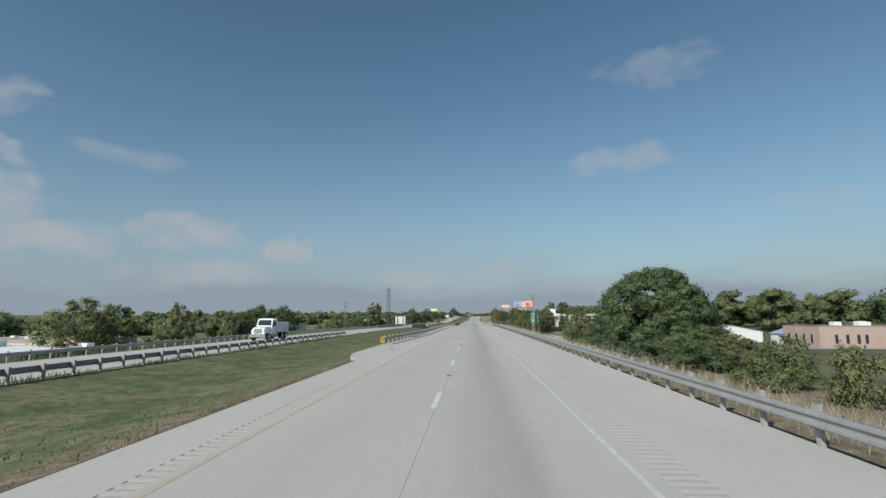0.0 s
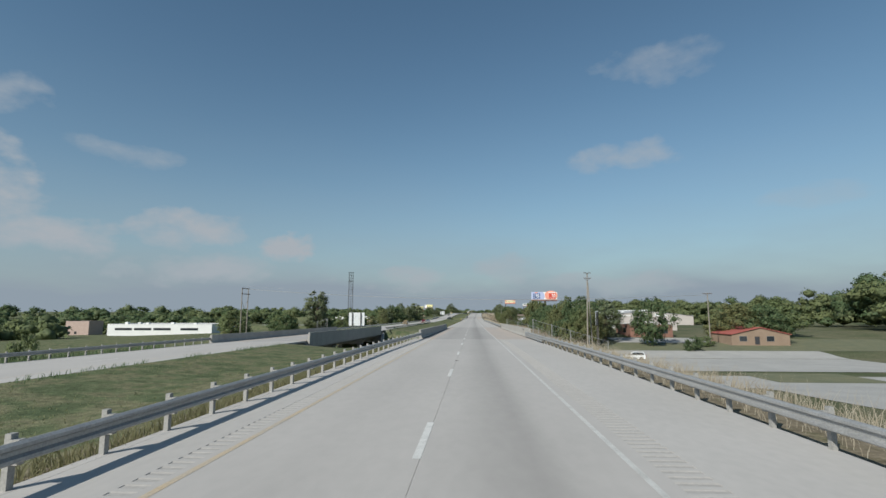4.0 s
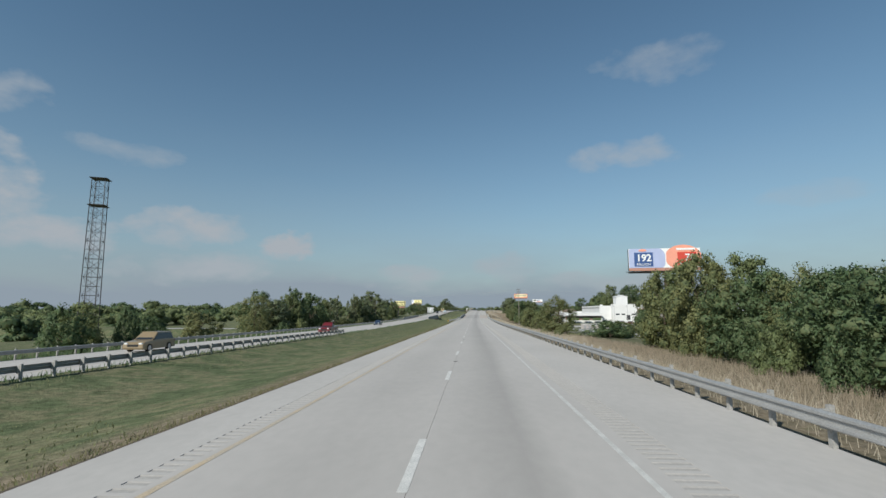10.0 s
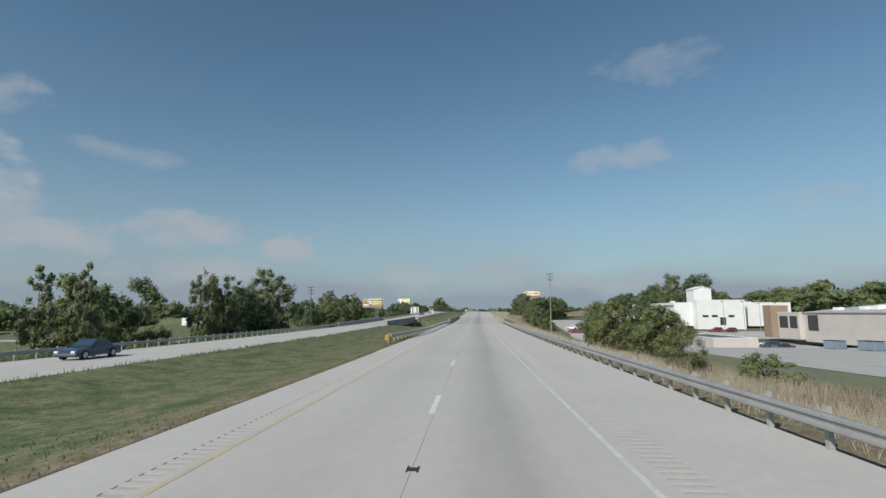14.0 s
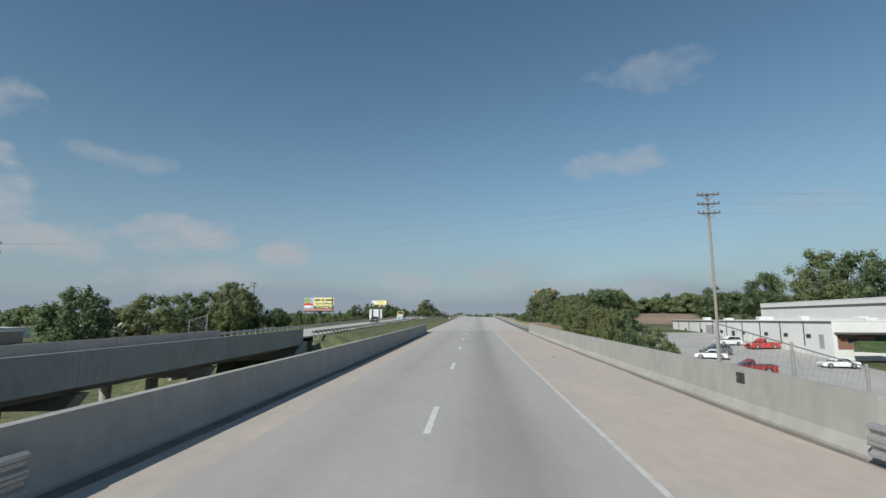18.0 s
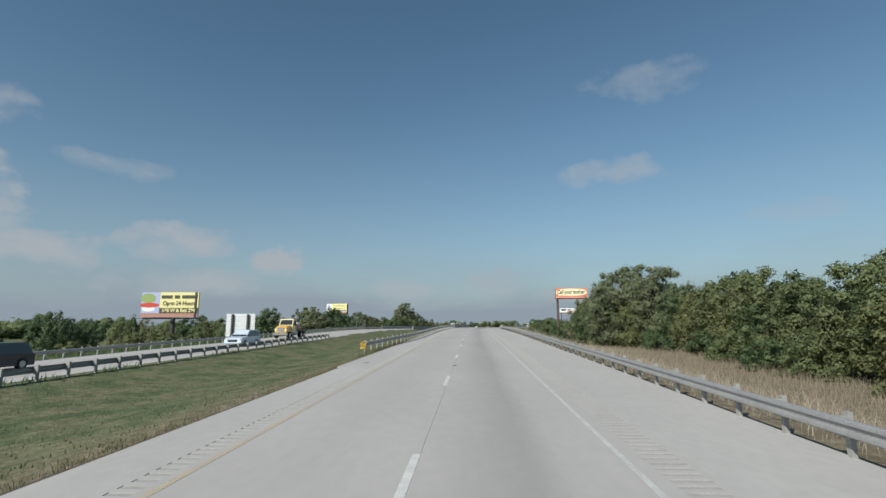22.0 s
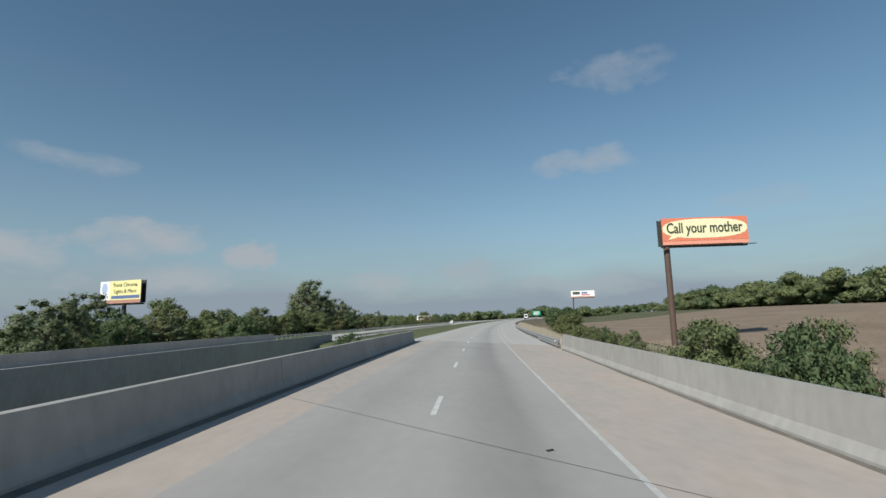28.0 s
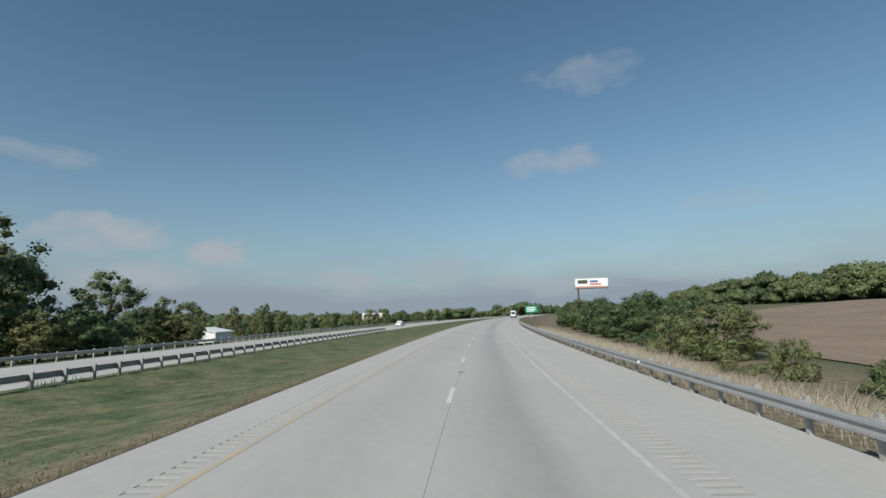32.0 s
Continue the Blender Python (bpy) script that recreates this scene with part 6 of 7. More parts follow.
panel(b, -2.6, 7.3, up + 3.9, up + 5.2, V_INK, -0.03, "caption_band", 0.02)
text_at(b, "Open 24 Hours", 1.45, V_INK, 2.4, up + 6.3, -0.05, 0.9, 0.04), text_at(b, "I-80 W & Exit 284", 1.25, V_YELLOW, 2.35, up + 4.55, -0.05, 0.9, 0.035)

# the truck parts board
c, up = spot(921, -90)
b = billboard(c, 14.0, up + 8.4, up + 14.0, -20, "yellow truck parts billboard above the trees", post_at=0.5, post_r=0.5, back_turn=-8, post_mat=M_STEEL)
panel(b, -7.0, 7.0, up + 9.2, up + 14.0, V_YELLOW)
panel(b, -7.0, 7.0, up + 8.4, up + 9.16, V_SKIRT)
panel(b, -7.0, -3.6, up + 9.2, up + 14.0, V_WHITE, -0.03, "picture", 0.02)
oval(b, -5.4, up + 12.2, 1.0, 1.4, V_LAV, -0.05, "picture_disc")
text_at(b, "Truck Chrome,", 1.35, V_INK, 1.7, up + 12.9), text_at(b, "Lights & More", 1.35, V_INK, 1.7, up + 11.3)
panel(b, -3.0, 6.6, up + 9.5, up + 10.3, V_BLUE, -0.03, "caption_bar", 0.02)

# far boards on the bend, unreadable
for (y, lat, w, z0, z1, pa) in ((1164, 44, 17.0, 15.0, 20.0, -7.0), (1199, -80.5, 12.0, 0.6, 4.8, 0.0)):
    c, up = spot(y, lat)
    b = billboard(c, w, up + z0, up + z1, -12 if lat > 0 else 6, "distant white billboard with dark lettering bars", post_at=pa, post_r=0.45, back=False)
    panel(b, -w / 2, w / 2, up + z0 + 0.8, up + z1, V_WHITE)
    panel(b, -w / 2, w / 2, up + z0, up + z0 + 0.76, V_SKIRT)
    for x0, x1, za, zb, mt in ((-0.42, -0.12, 0.45, 0.85, V_INK), (-0.05, 0.2, 0.55, 0.8, V_BLUE), (-0.05, 0.3, 0.3, 0.45, V_RED)):
        panel(b, x0 * w, x1 * w, up + z0 + (z1 - z0) * za, up + z0 + (z1 - z0) * zb, mt, -0.04, "caption_bar", 0.03)

# far green guide sign on the bend
g = ground_at(1130, 12.5)
up = road_z(1130) - g.z
ob = thing("guide_sign", "green highway guide sign on two posts on the bend", "road sign", pose(g.x, g.y, g.z, 0, 0, -14))
for x in (-1.6, 1.6):
    part("post", new_box(x - 0.1, x + 0.1, 0.06, 0.3, -0.4, up + 5.4), M_STEEL, ob)
pl = part("panel", new_box(-2.7, 2.7, 0, 0.06, up + 2.6, up + 5.6, 0.02), M_GREEN, ob)
for za, zb, x1 in ((4.7, 5.1, 1.8), (3.9, 4.3, 2.1), (3.1, 3.5, 1.2)):
    part("legend_bar", new_box(-2.1, x1, -0.02, 0.0, up + za, up + zb), M_SIGNWHITE, pl)
# ======================= yards, streets and buildings =======================
M_STREET = material("street_concrete", (0.40, 0.385, 0.36), 0.9, second=(0.33, 0.32, 0.30), scale=0.3, fine=4, amount=0.7, contrast=0.1)
M_ASPH = material("asphalt", (0.09, 0.09, 0.09), 0.9, second=(0.13, 0.13, 0.128), scale=0.4, fine=12, amount=0.7)
M_LAWN = material("lawn_grass", (0.13, 0.14, 0.08), 0.95, second=(0.19, 0.178, 0.10), scale=0.4, fine=10, amount=0.8, bump=0.4)
M_BEIGE = material("beige_metal_siding", (0.52, 0.47, 0.44), 0.7, second=(0.45, 0.41, 0.38), scale=0.3, fine=6, amount=0.6, contrast=0.08)
M_WHITEWALL = material("white_metal_siding", (0.72, 0.715, 0.70), 0.65, second=(0.63, 0.625, 0.61), scale=0.3, fine=6, amount=0.6, contrast=0.07)
M_PINK = material("pinkish_brick_wall", (0.46, 0.35, 0.30), 0.85, second=(0.40, 0.30, 0.26), scale=0.5, fine=14, amount=0.7)
M_REDBRICK = material("red_brick_wall", (0.25, 0.135, 0.10), 0.85, second=(0.20, 0.11, 0.085), scale=0.5, fine=14, amount=0.7)
M_TANBRICK = material("tan_brick_wall", (0.30, 0.22, 0.16), 0.85, second=(0.25, 0.18, 0.13), scale=0.5, fine=14, amount=0.7)
M_ROOFGREY = material("grey_flat_roof", (0.42, 0.42, 0.42), 0.9, second=(0.33, 0.33, 0.33), scale=0.15, fine=3, amount=0.8)
M_ROOFDARK = material("dark_shingle_roof", (0.13, 0.12, 0.12), 0.9, scale=0.5, fine=8)
M_ROOFRED = material("red_metal_roof", (0.40, 0.12, 0.10), 0.6, scale=0.4, fine=6)
M_ROOFBLUE = material("blue_metal_roof", (0.20, 0.25, 0.31), 0.55, scale=0.4, fine=6)
M_DARKWALL = material("dark_siding", (0.055, 0.055, 0.06), 0.7, scale=0.4, fine=8)
M_FRAME = plain("window_frame_grey", (0.22, 0.22, 0.22))
M_PANE = bpy.data.materials.new("window_glass_dark")
M_PANE.use_nodes = True
q = M_PANE.node_tree.nodes["Principled BSDF"]
q.inputs["Base Color"].default_value, q.inputs["Roughness"].default_value = (0.03, 0.035, 0.04, 1), 0.06


def patch(name, y0, y1, lat0, lat1, mat, label, lift=0.06, ny=None, nl=None, cat="pavement"):
    """A sheet of paving or lawn laid over the ground."""
    ny, nl = ny or max(2, int((y1 - y0) / 3)), nl or max(2, int((lat1 - lat0) / 3))
    verts = []
    for y in np.linspace(y0, y1, ny):
        for a in np.linspace(lat0, lat1, nl):
            g = ground_at(y, a)
            verts.append((g.x, g.y, g.z + lift))
    faces = [(i * nl + j, i * nl + j + 1, i * nl + nl + j + 1, i * nl + nl + j) for i in range(ny - 1) for j in range(nl - 1)]
    return tagged(new(name, mesh_of(name, verts, faces, mat, True)), label, cat, kind="structure")


patch("street_1", 203, 213, -190, 190, M_STREET, "pale concrete street passing under the highway bridge")
patch("street_2", 548, 557, -190, 190, M_STREET, "pale concrete street passing under the second bridge")
patch("street_apron", 178, 203, 27, 36, M_STREET, "pale concrete apron beside the lower street", 0.055)
patch("street_apron_2", 213, 240, 27, 84, M_STREET, "pale concrete turning area beside the lower street", 0.055)
patch("lawn_3", 188, 200, 44, 60, M_LAWN, "small grass island in the concrete lot", 0.09)
patch("lawn_1", 240, 268, 36, 120, M_LAWN, "mown lawn beside the lower street", 0.05)
patch("driveway", 258, 271, 42, 68, M_STREET, "pale concrete forecourt in front of the brick building", 0.07)
patch("parking_lot_1", 148, 196, 36, 76, M_STREET, "pale concrete lot below the embankment")
patch("parking_lot_2", 562, 640, 34, 55.6, M_STREET, "concrete parking lot beside the white factory")
patch("parking_lot_5", 572, 592, 82, 110, M_STREET, "concrete lot before the factory front block", 0.08)
patch("driveway_2", 575, 581, 55.6, 82, M_STREET, "concrete drive curving past the factory lawn", 0.08)
patch("parking_lot_3", 405, 546, 37, 92, M_STREET, "concrete yard in front of the warehouse", 0.1)
patch("lawn_2", 395, 520, 28, 37, M_LAWN, "green grass strip between verge and yard", 0.05)
patch("parking_lot_4", 98, 104, 52, 120, M_STREET, "pale paved strip before the pinkish building")


def building(y, lat, wl, dy, h, wall, roof, label, wins=(), doors=(), gable=0.0, turn=0.0, units=0, sink=0.5, base=None, eave=0.35, cat="building"):
    """A block whose near corner towards the road stands at (y, lat); it runs wl across and dy along.
    wins: face, from, to, low, high. Faces: 'n' looks to the near end, 'r' to the highway side."""
    sgn = 1 if lat > 0 else -1
    g = ground_at(y + dy / 2, lat + sgn * wl / 2)
    z0 = g.z if base is None else road_z(y) + base
    p = P(y, lat)
    ob = thing("building", label, cat, pose(p.x, p.y, z0, 0, 0, turn - math.degrees(head(y))))
    x0, x1 = (0, wl) if sgn > 0 else (-wl, 0)
    t = 0.25
    part("wall", new_box(x0, x1, 0, t, -sink, h), wall, ob)
    part("wall", new_box(x0, x1, dy - t, dy, -sink, h), wall, ob)
    part("wall", new_box(x0, x0 + t, t, dy - t, -sink, h), wall, ob)
    part("wall", new_box(x1 - t, x1, t, dy - t, -sink, h), wall, ob)
    if gable:
        bm = bmesh.new()
        xm = (x0 + x1) / 2
        e = eave
        a = [bm.verts.new(v) for v in ((x0 - e, -e, h - 0.05), (xm, -e, h + gable), (x1 + e, -e, h - 0.05), (x0 - e, dy + e, h - 0.05), (xm, dy + e, h + gable), (x1 + e, dy + e, h - 0.05))]
        lo = [bm.verts.new(v.co - Vector((0, 0, 0.18))) for v in a]
        for q in ((0, 3, 4, 1), (1, 4, 5, 2)):
            bm.faces.new([a[i] for i in q])
            bm.faces.new([lo[i] for i in q[::-1]])
        for i, j in ((0, 1), (1, 2), (2, 5), (5, 4), (4, 3), (3, 0)):
            bm.faces.new((a[i], a[j], lo[j], lo[i]))
        bmesh.ops.recalc_face_normals(bm, faces=bm.faces)
        part("roof", bm, roof, ob)
        for yy in (0.0, dy - t):
            bm = bmesh.new()
            f = [bm.verts.new(v) for v in ((x0, yy, h), (x1, yy, h), (xm, yy, h + gable - 0.1))]
            k = [bm.verts.new((v.co.x, yy + t, v.co.z)) for v in f]
            bm.faces.new(f), bm.faces.new(k[::-1])
            for i in range(3):
                bm.faces.new((f[i], f[(i + 1) % 3], k[(i + 1) % 3], k[i]))
            bmesh.ops.recalc_face_normals(bm, faces=bm.faces)
            part("gable", bm, wall, ob)
    else:
        part("roof", new_box(x0 + t, x1 - t, t, dy - t, h - 0.35, h - 0.12), roof, ob)
        for q in ((x0 - 0.06, x1 + 0.06, -0.06, t + 0.04), (x0 - 0.06, x1 + 0.06, dy - t - 0.04, dy + 0.06)):
            part("coping", new_box(*q, h, h + 0.12), M_SIGNWHITE if wall is not M_PINK else M_ROOFDARK, ob)
        for q in ((x0 - 0.06, x0 + t + 0.04), (x1 - t - 0.04, x1 + 0.06)):
            part("coping", new_box(*q, t + 0.04, dy - t - 0.04, h, h + 0.12), M_SIGNWHITE if wall is not M_PINK else M_ROOFDARK, ob)
        rr = random.Random(int(y * 7 + wl))
        for k in range(units):
            ux, uy = rr.uniform(x0 + 2, x1 - 3), rr.uniform(2, dy - 3)
            part("roof_unit", new_box(ux, ux + 1.6, uy, uy + 1.6, h - 0.12, h + rr.uniform(0.5, 1.0), 0.05), M_SIGNWHITE, ob)
    for face, a, b, c, d in wins:
        if face == "n":
            w = part("window", new_box(x0 + a, x0 + b, -0.05, 0.02, c, d), M_FRAME, ob)
            part("pane", new_box(x0 + a + 0.07, x0 + b - 0.07, -0.065, -0.045, c + 0.07, d - 0.07), M_PANE, w)
        else:
            xx = x0 if sgn > 0 else x1
            w = part("window", new_box(xx - 0.05, xx + 0.05, a, b, c, d), M_FRAME, ob)
            part("pane", new_box(xx - sgn * 0.065 - 0.01, xx - sgn * 0.065 + 0.01, a + 0.07, b - 0.07, c + 0.07, d - 0.07), M_PANE, w)
    for face, a, b, d, mt in doors:
        if face == "n":
            part("door", new_box(x0 + a, x0 + b, -0.06, 0.02, 0.02, d), mt, ob)
        else:
            xx = x0 if sgn > 0 else x1
            part("door", new_box(xx - 0.06, xx + 0.06, a, b, 0.02, d), mt, ob)
    return ob


M_DOORGREY, M_DOORDARK = plain("door_grey", (0.33, 0.33, 0.34)), plain("door_dark", (0.05, 0.05, 0.055))
slots = [("n", x, x + 0.7, 1.1, 3.0) for x in (3, 5.2, 7.4, 9, 16, 18.2)] + [("r", x, x + 0.7, 1.1, 3.0) for x in (2, 4.5, 7, 9.5)]
building(108, 73, 30, 12, 4.7, M_PINK, M_ROOFDARK, "long single-storey pinkish brick building with narrow windows", slots, (("n", 22, 25.5, 3.0, M_SIGNWHITE),), units=6)
building(148, 92, 15, 10, 3.2, M_WHITEWALL, plain("slate_blue_roof", (0.30, 0.36, 0.46)), "white house with a slate-blue gable roof", [("n", 2, 3.2, 1, 2.2), ("n", 7, 8.2, 1, 2.2), ("r", 3, 4.2, 1, 2.2)], gable=2.6)
for k, (y, lat, rf) in enumerate(((170, 118, M_ROOFDARK), (196, 132, M_ROOFGREY), (140, 126, M_ROOFDARK), (226, 138, M_ROOFDARK))):
    building(y, lat, 12, 9, 3.0, M_WHITEWALL, rf, "small white house with a dark gable roof among trees", [("n", 2, 3.2, 1, 2.2), ("n", 6, 7.2, 1, 2.2)], gable=2.2)
building(205, 92, 24, 16, 4.5, M_WHITEWALL, M_ROOFBLUE, "white shed with a blue metal roof", [("n", 4, 6, 1, 2.4)], (("n", 10, 14, 3.5, M_DOORGREY),), gable=2.4)
building(273, 50, 13, 15, 3.6, M_REDBRICK, M_REDBRICK, "low red-brick building with a brown mansard edge", [("n", 1.5, 4, 0.8, 2.4), ("n", 9, 11.5, 0.8, 2.4), ("r", 4, 7, 0.8, 2.4)], (("n", 5.5, 7.3, 2.3, M_DOORDARK),), units=2)
building(252, 70, 15, 12, 2.8, M_TANBRICK, M_ROOFRED, "low brown brick building with a dull red hipped roof", [("n", 2, 4, 0.8, 2.2), ("n", 9, 11, 0.8, 2.2)], (("n", 6, 7.2, 2.1, M_DOORDARK),), gable=1.8)
building(312, 60, 20, 14, 5.6, M_BEIGE, M_ROOFGREY, "beige flat-roofed commercial building", [("n", 4, 8, 1, 2.6), ("n", 12, 16, 1, 2.6)], units=4)
building(350, 60, 20, 12, 5.0, M_WHITEWALL, M_ROOFGREY, "white flat-roofed building beyond the trees", [("n", 3, 6, 1, 2.4)], units=2)
# warehouse: lower front and higher rear hall
wh = building(474, 92, 64, 72, 5.0, M_BEIGE, M_ROOFGREY, "large beige warehouse with a shallow grey metal roof", [("r", 40, 43, 1, 2.4)], (("r", 12, 16, 3.6, M_DOORGREY), ("r", 30, 32, 2.2, M_DOORDARK), ("r", 66.5, 70.5, 4.2, M_DOORDARK)), gable=3.4, base=-2.0, sink=3)
part("ridge_cap", new_box(30.6, 33.4, -0.3, 72.3, 8.3, 9.1, 0.05), M_SIGNWHITE, wh, "raised white ridge vent")
rr = random.Random(77)
for k in range(20):
    ux, uy = rr.uniform(4, 26), rr.uniform(3, 68)
    zr = 5.0 + 3.4 * ux / 32
    part("roof_unit", new_box(ux, ux + 1.5, uy, uy + 2.2, zr - 0.2, zr + 0.75, 0.05), M_SIGNWHITE, wh)
building(546.3, 90.5, 8, 9.6, 4.4, M_BEIGE, M_ROOFGREY, "glazed entrance bay beside the warehouse", doors=(("r", 0.8, 4.0, 3.4, M_DOORDARK), ("r", 5.0, 8.8, 3.4, M_DOORDARK)), base=-2.0, sink=3)
building(556, 88.6, 5, 4, 6.4, M_TANBRICK, M_ROOFGREY, "brick entrance pier beside the warehouse", base=-2.0, sink=3)
building(522, 56, 10, 26, 3.2, M_BEIGE, M_ROOFDARK, "long low pale storage shed", doors=(("r", 4, 8, 2.6, M_DOORGREY), ("r", 14, 18, 2.6, M_DOORGREY)))
building(566, 108, 60, 16, 4.2, M_WHITEWALL, M_ROOFRED, "low building with a red metal roof and pale pilasters", [("n", x, x + 1.6, 1, 2.6) for x in (3, 9, 15, 21, 27)], gable=1.8)
# factory: low wing, upper hall, front block and tower
fw = [("r", x, x + 1.2, 1.5, 2.2) for x in (5, 11, 17, 25, 34, 44, 53)] + [("n", x, x + 1.5, 0.9, 1.9) for x in (2, 6, 10, 14)]
fac = building(598, 56, 23, 62, 4.3, M_WHITEWALL, M_ROOFDARK, "long low white factory wing with small windows and brick front", fw, (("r", 2, 3.1, 2.2, M_DOORGREY), ("r", 29, 30.2, 2.2, M_DOORDARK), ("r", 38, 42, 3.2, M_DOORGREY)), units=7, base=-3.2, sink=2.5)
part("brick_front", new_box(0.6, 22.4, -0.04, 0.01, 0.0, 2.2), M_REDBRICK, fac, "brown brick lower front")
part("window_recess", new_box(6.0, 19.0, -0.07, -0.04, 0.9, 2.0), M_DOORDARK, fac, "flat dark panel for the window band and its recess's shade")
part("canopy", new_box(0.2, 22.8, -1.4, 0.0, 2.35, 2.6, 0.02), M_ROOFDARK, fac, "dark canopy over the front windows")
for k in range(9):
    part("downpipe", new_box(-0.1, 0.0, 6.6 + k * 6.4, 6.75 + k * 6.4, 0.2, 4.2), M_STEEL, fac)
part("roof_edge", new_box(-0.14, -0.07, 0.0, 62.0, 4.02, 4.3), M_ROOFDARK, fac, "dark eaves band")
for x0, x1 in ((1.0, 8.2), (10.4, 14.6), (16.5, 21.5)):
    p = P(594.5, 56 + (x0 + x1) / 2)
    bm = bmesh.new()
    bmesh.ops.create_cube(bm, size=1.0)
    bmesh.ops.subdivide_edges(bm, edges=bm.edges, cuts=7, use_grid_fill=True)
    for v in bm.verts:
        v.co = Vector((v.co.x * (x1 - x0), v.co.y * 1.5, (v.co.z + 0.5) * 1.5))
        v.co += 0.2 * noise.noise_vector(v.co * 1.7 + Vector((x0, 0, 0)))
    ob = thing("hedge", "clipped dark green hedge before the factory front", "hedge", pose(p.x, p.y, road_z(594.5) - 3.3, 0, 0, -math.degrees(head(594.5))), "factory hedges")
    part("foliage", bm, M_LEAF[1], ob)
hall = building(604, 79, 44, 54, 8.6, M_WHITEWALL, M_ROOFGREY, "upper hall of the white factory with a stepped roof", units=5, base=-3.2)
part("roof_edge", new_box(-0.14, -0.07, 0.0, 54.0, 7.2, 7.6), M_ROOFDARK, hall, "dark eaves band")
building(600, 86, 18, 3.8, 9.6, M_WHITEWALL, M_ROOFGREY, "white front block of the factory with a plain gable wall", [("n", x, x + 2.2, 3.0, 3.9) for x in (2, 5.4, 11.6)], (("n", 8.4, 10.6, 3.0, M_DOORDARK),), base=-3.2, sink=2)
building(622, 94.3, 7.4, 7.5, 14.6, M_WHITEWALL, M_SIGNWHITE, "tall white factory tower with a shallow gable roof", gable=1.2, base=-3.2)
for y, lat in ((512, 76), (497, 72)):
    g = ground_at(y, lat)
    ob = thing("dumpster", "blue steel rubbish container standing in the warehouse yard", "container", pose(g.x, g.y, g.z + 0.1, 0, 0, 14), "yard containers")
    part("bin", new_box(-1.1, 1.1, -1.6, 1.6, 0.12, 1.7, 0.06), M_ROOFBLUE, ob)
    part("lid", new_box(-1.15, 1.15, -1.65, 1.65, 1.7, 1.82, 0.03), M_DARKWALL, ob)
    for yy in (-0.9, 0.0, 0.9):
        part("rib", new_box(-1.16, -1.1, yy - 0.06, yy + 0.06, 0.2, 1.6), M_ROOFBLUE, ob)
# left side
building(62, -58, 44, 20, 3.3, M_DARKWALL, M_SIGNWHITE, "long low dark-sided building with a white roof", doors=(("r", 4, 8, 2.4, M_DOORGREY),), units=5)
building(150, -118, 46, 20, 4.6, M_PINK, M_ROOFGREY, "brick and white commercial block across the highway", [("n", 4, 8, 1, 2.6), ("n", 14, 18, 1, 2.6)], units=6)
building(353, -128, 54, 24, 5.2, M_WHITEWALL, M_ROOFGREY, "long low white commercial building with dark window band", [("n", x, x + 9, 2.2, 3.4) for x in (4, 14, 24, 38)], units=5)
building(462, -280, 18, 14, 10.5, M_PINK, M_ROOFGREY, "pale pinkish three-storey block on the low land", [("n", 2, 4, 1, 3), ("n", 7, 9, 1, 3), ("n", 2, 4, 5, 7)])
for y, lat, wl, wall, h in ((594, -79, 9, M_PINK, 3.2), (596, -89, 9, M_DARKWALL, 3.2), (600, -99, 8, M_PINK, 3.6), (632, -118, 12, M_PINK, 3.0), (664, -146, 14, M_WHITEWALL, 3.4), (700, -128, 22, M_WHITEWALL, 3.0)):
    building(y, lat, wl, 12, h, wall, M_ROOFGREY, "low pale brick storage unit across the highway", (), (("n", wl * 0.2, wl * 0.8, 2.5, M_DOORDARK if wall is M_PINK else M_DOORGREY),), units=1)
building(672, -92, 9, 8, 3.0, M_TANBRICK, M_ROOFDARK, "small brick house with a steep gable among trees", [("n", 2, 3, 1, 2.2), ("n", 6, 7, 1, 2.2)], gable=3.0)
building(960, -84, 26, 14, 3.6, M_PINK, M_SIGNWHITE, "low brick house with a pale roof behind trees", gable=1.6)
building(1010, -98, 30, 14, 3.6, M_WHITEWALL, M_ROOFDARK, "low white house behind trees", gable=2.0)
building(1020, -60, 10, 7, 2.6, M_WHITEWALL, M_SIGNWHITE, "small white shed among bushes", gable=1.0)

# panels between the two poles by the bridge
g = ground_at(246, 33.4)
up = road_z(246) - g.z
ob = thing("sign_assembly", "stack of grey sign panels seen edge-on between posts", "road sign", pose(g.x, g.y, g.z, 0, 0, 66))
for x in (-0.9, 0.9):
    part("post", new_box(x - 0.09, x + 0.09, -0.1, 0.1, -0.4, up + 4.0), M_STEEL, ob)
for za, zb in ((0.6, 2.2), (2.4, 4.2)):
    for x in (-1.5, 0.05):
        part("panel", new_box(x, x + 1.4, 0.12, 0.18, up + za, up + zb, 0.01), M_SIGNBACK, ob)

# ======================= vehicles =======================
M_TYRE = material("tyre_rubber", (0.02, 0.02, 0.02), 0.85)
M_RIM = material("wheel_rim", (0.5, 0.5, 0.51), 0.35, 0.8)
M_HEAD = plain("headlamp_glass", (0.75, 0.75, 0.72), 0.15)
M_TAIL = plain("tail_lamp_red", (0.35, 0.02, 0.02), 0.2)


def paint_of(name, col):
    return material(name, col, 0.35, 0.0, second=tuple(c * 0.93 for c in col), scale=0.6, fine=4, amount=0.4, bump=0.0, contrast=0.03, coat=0.6)


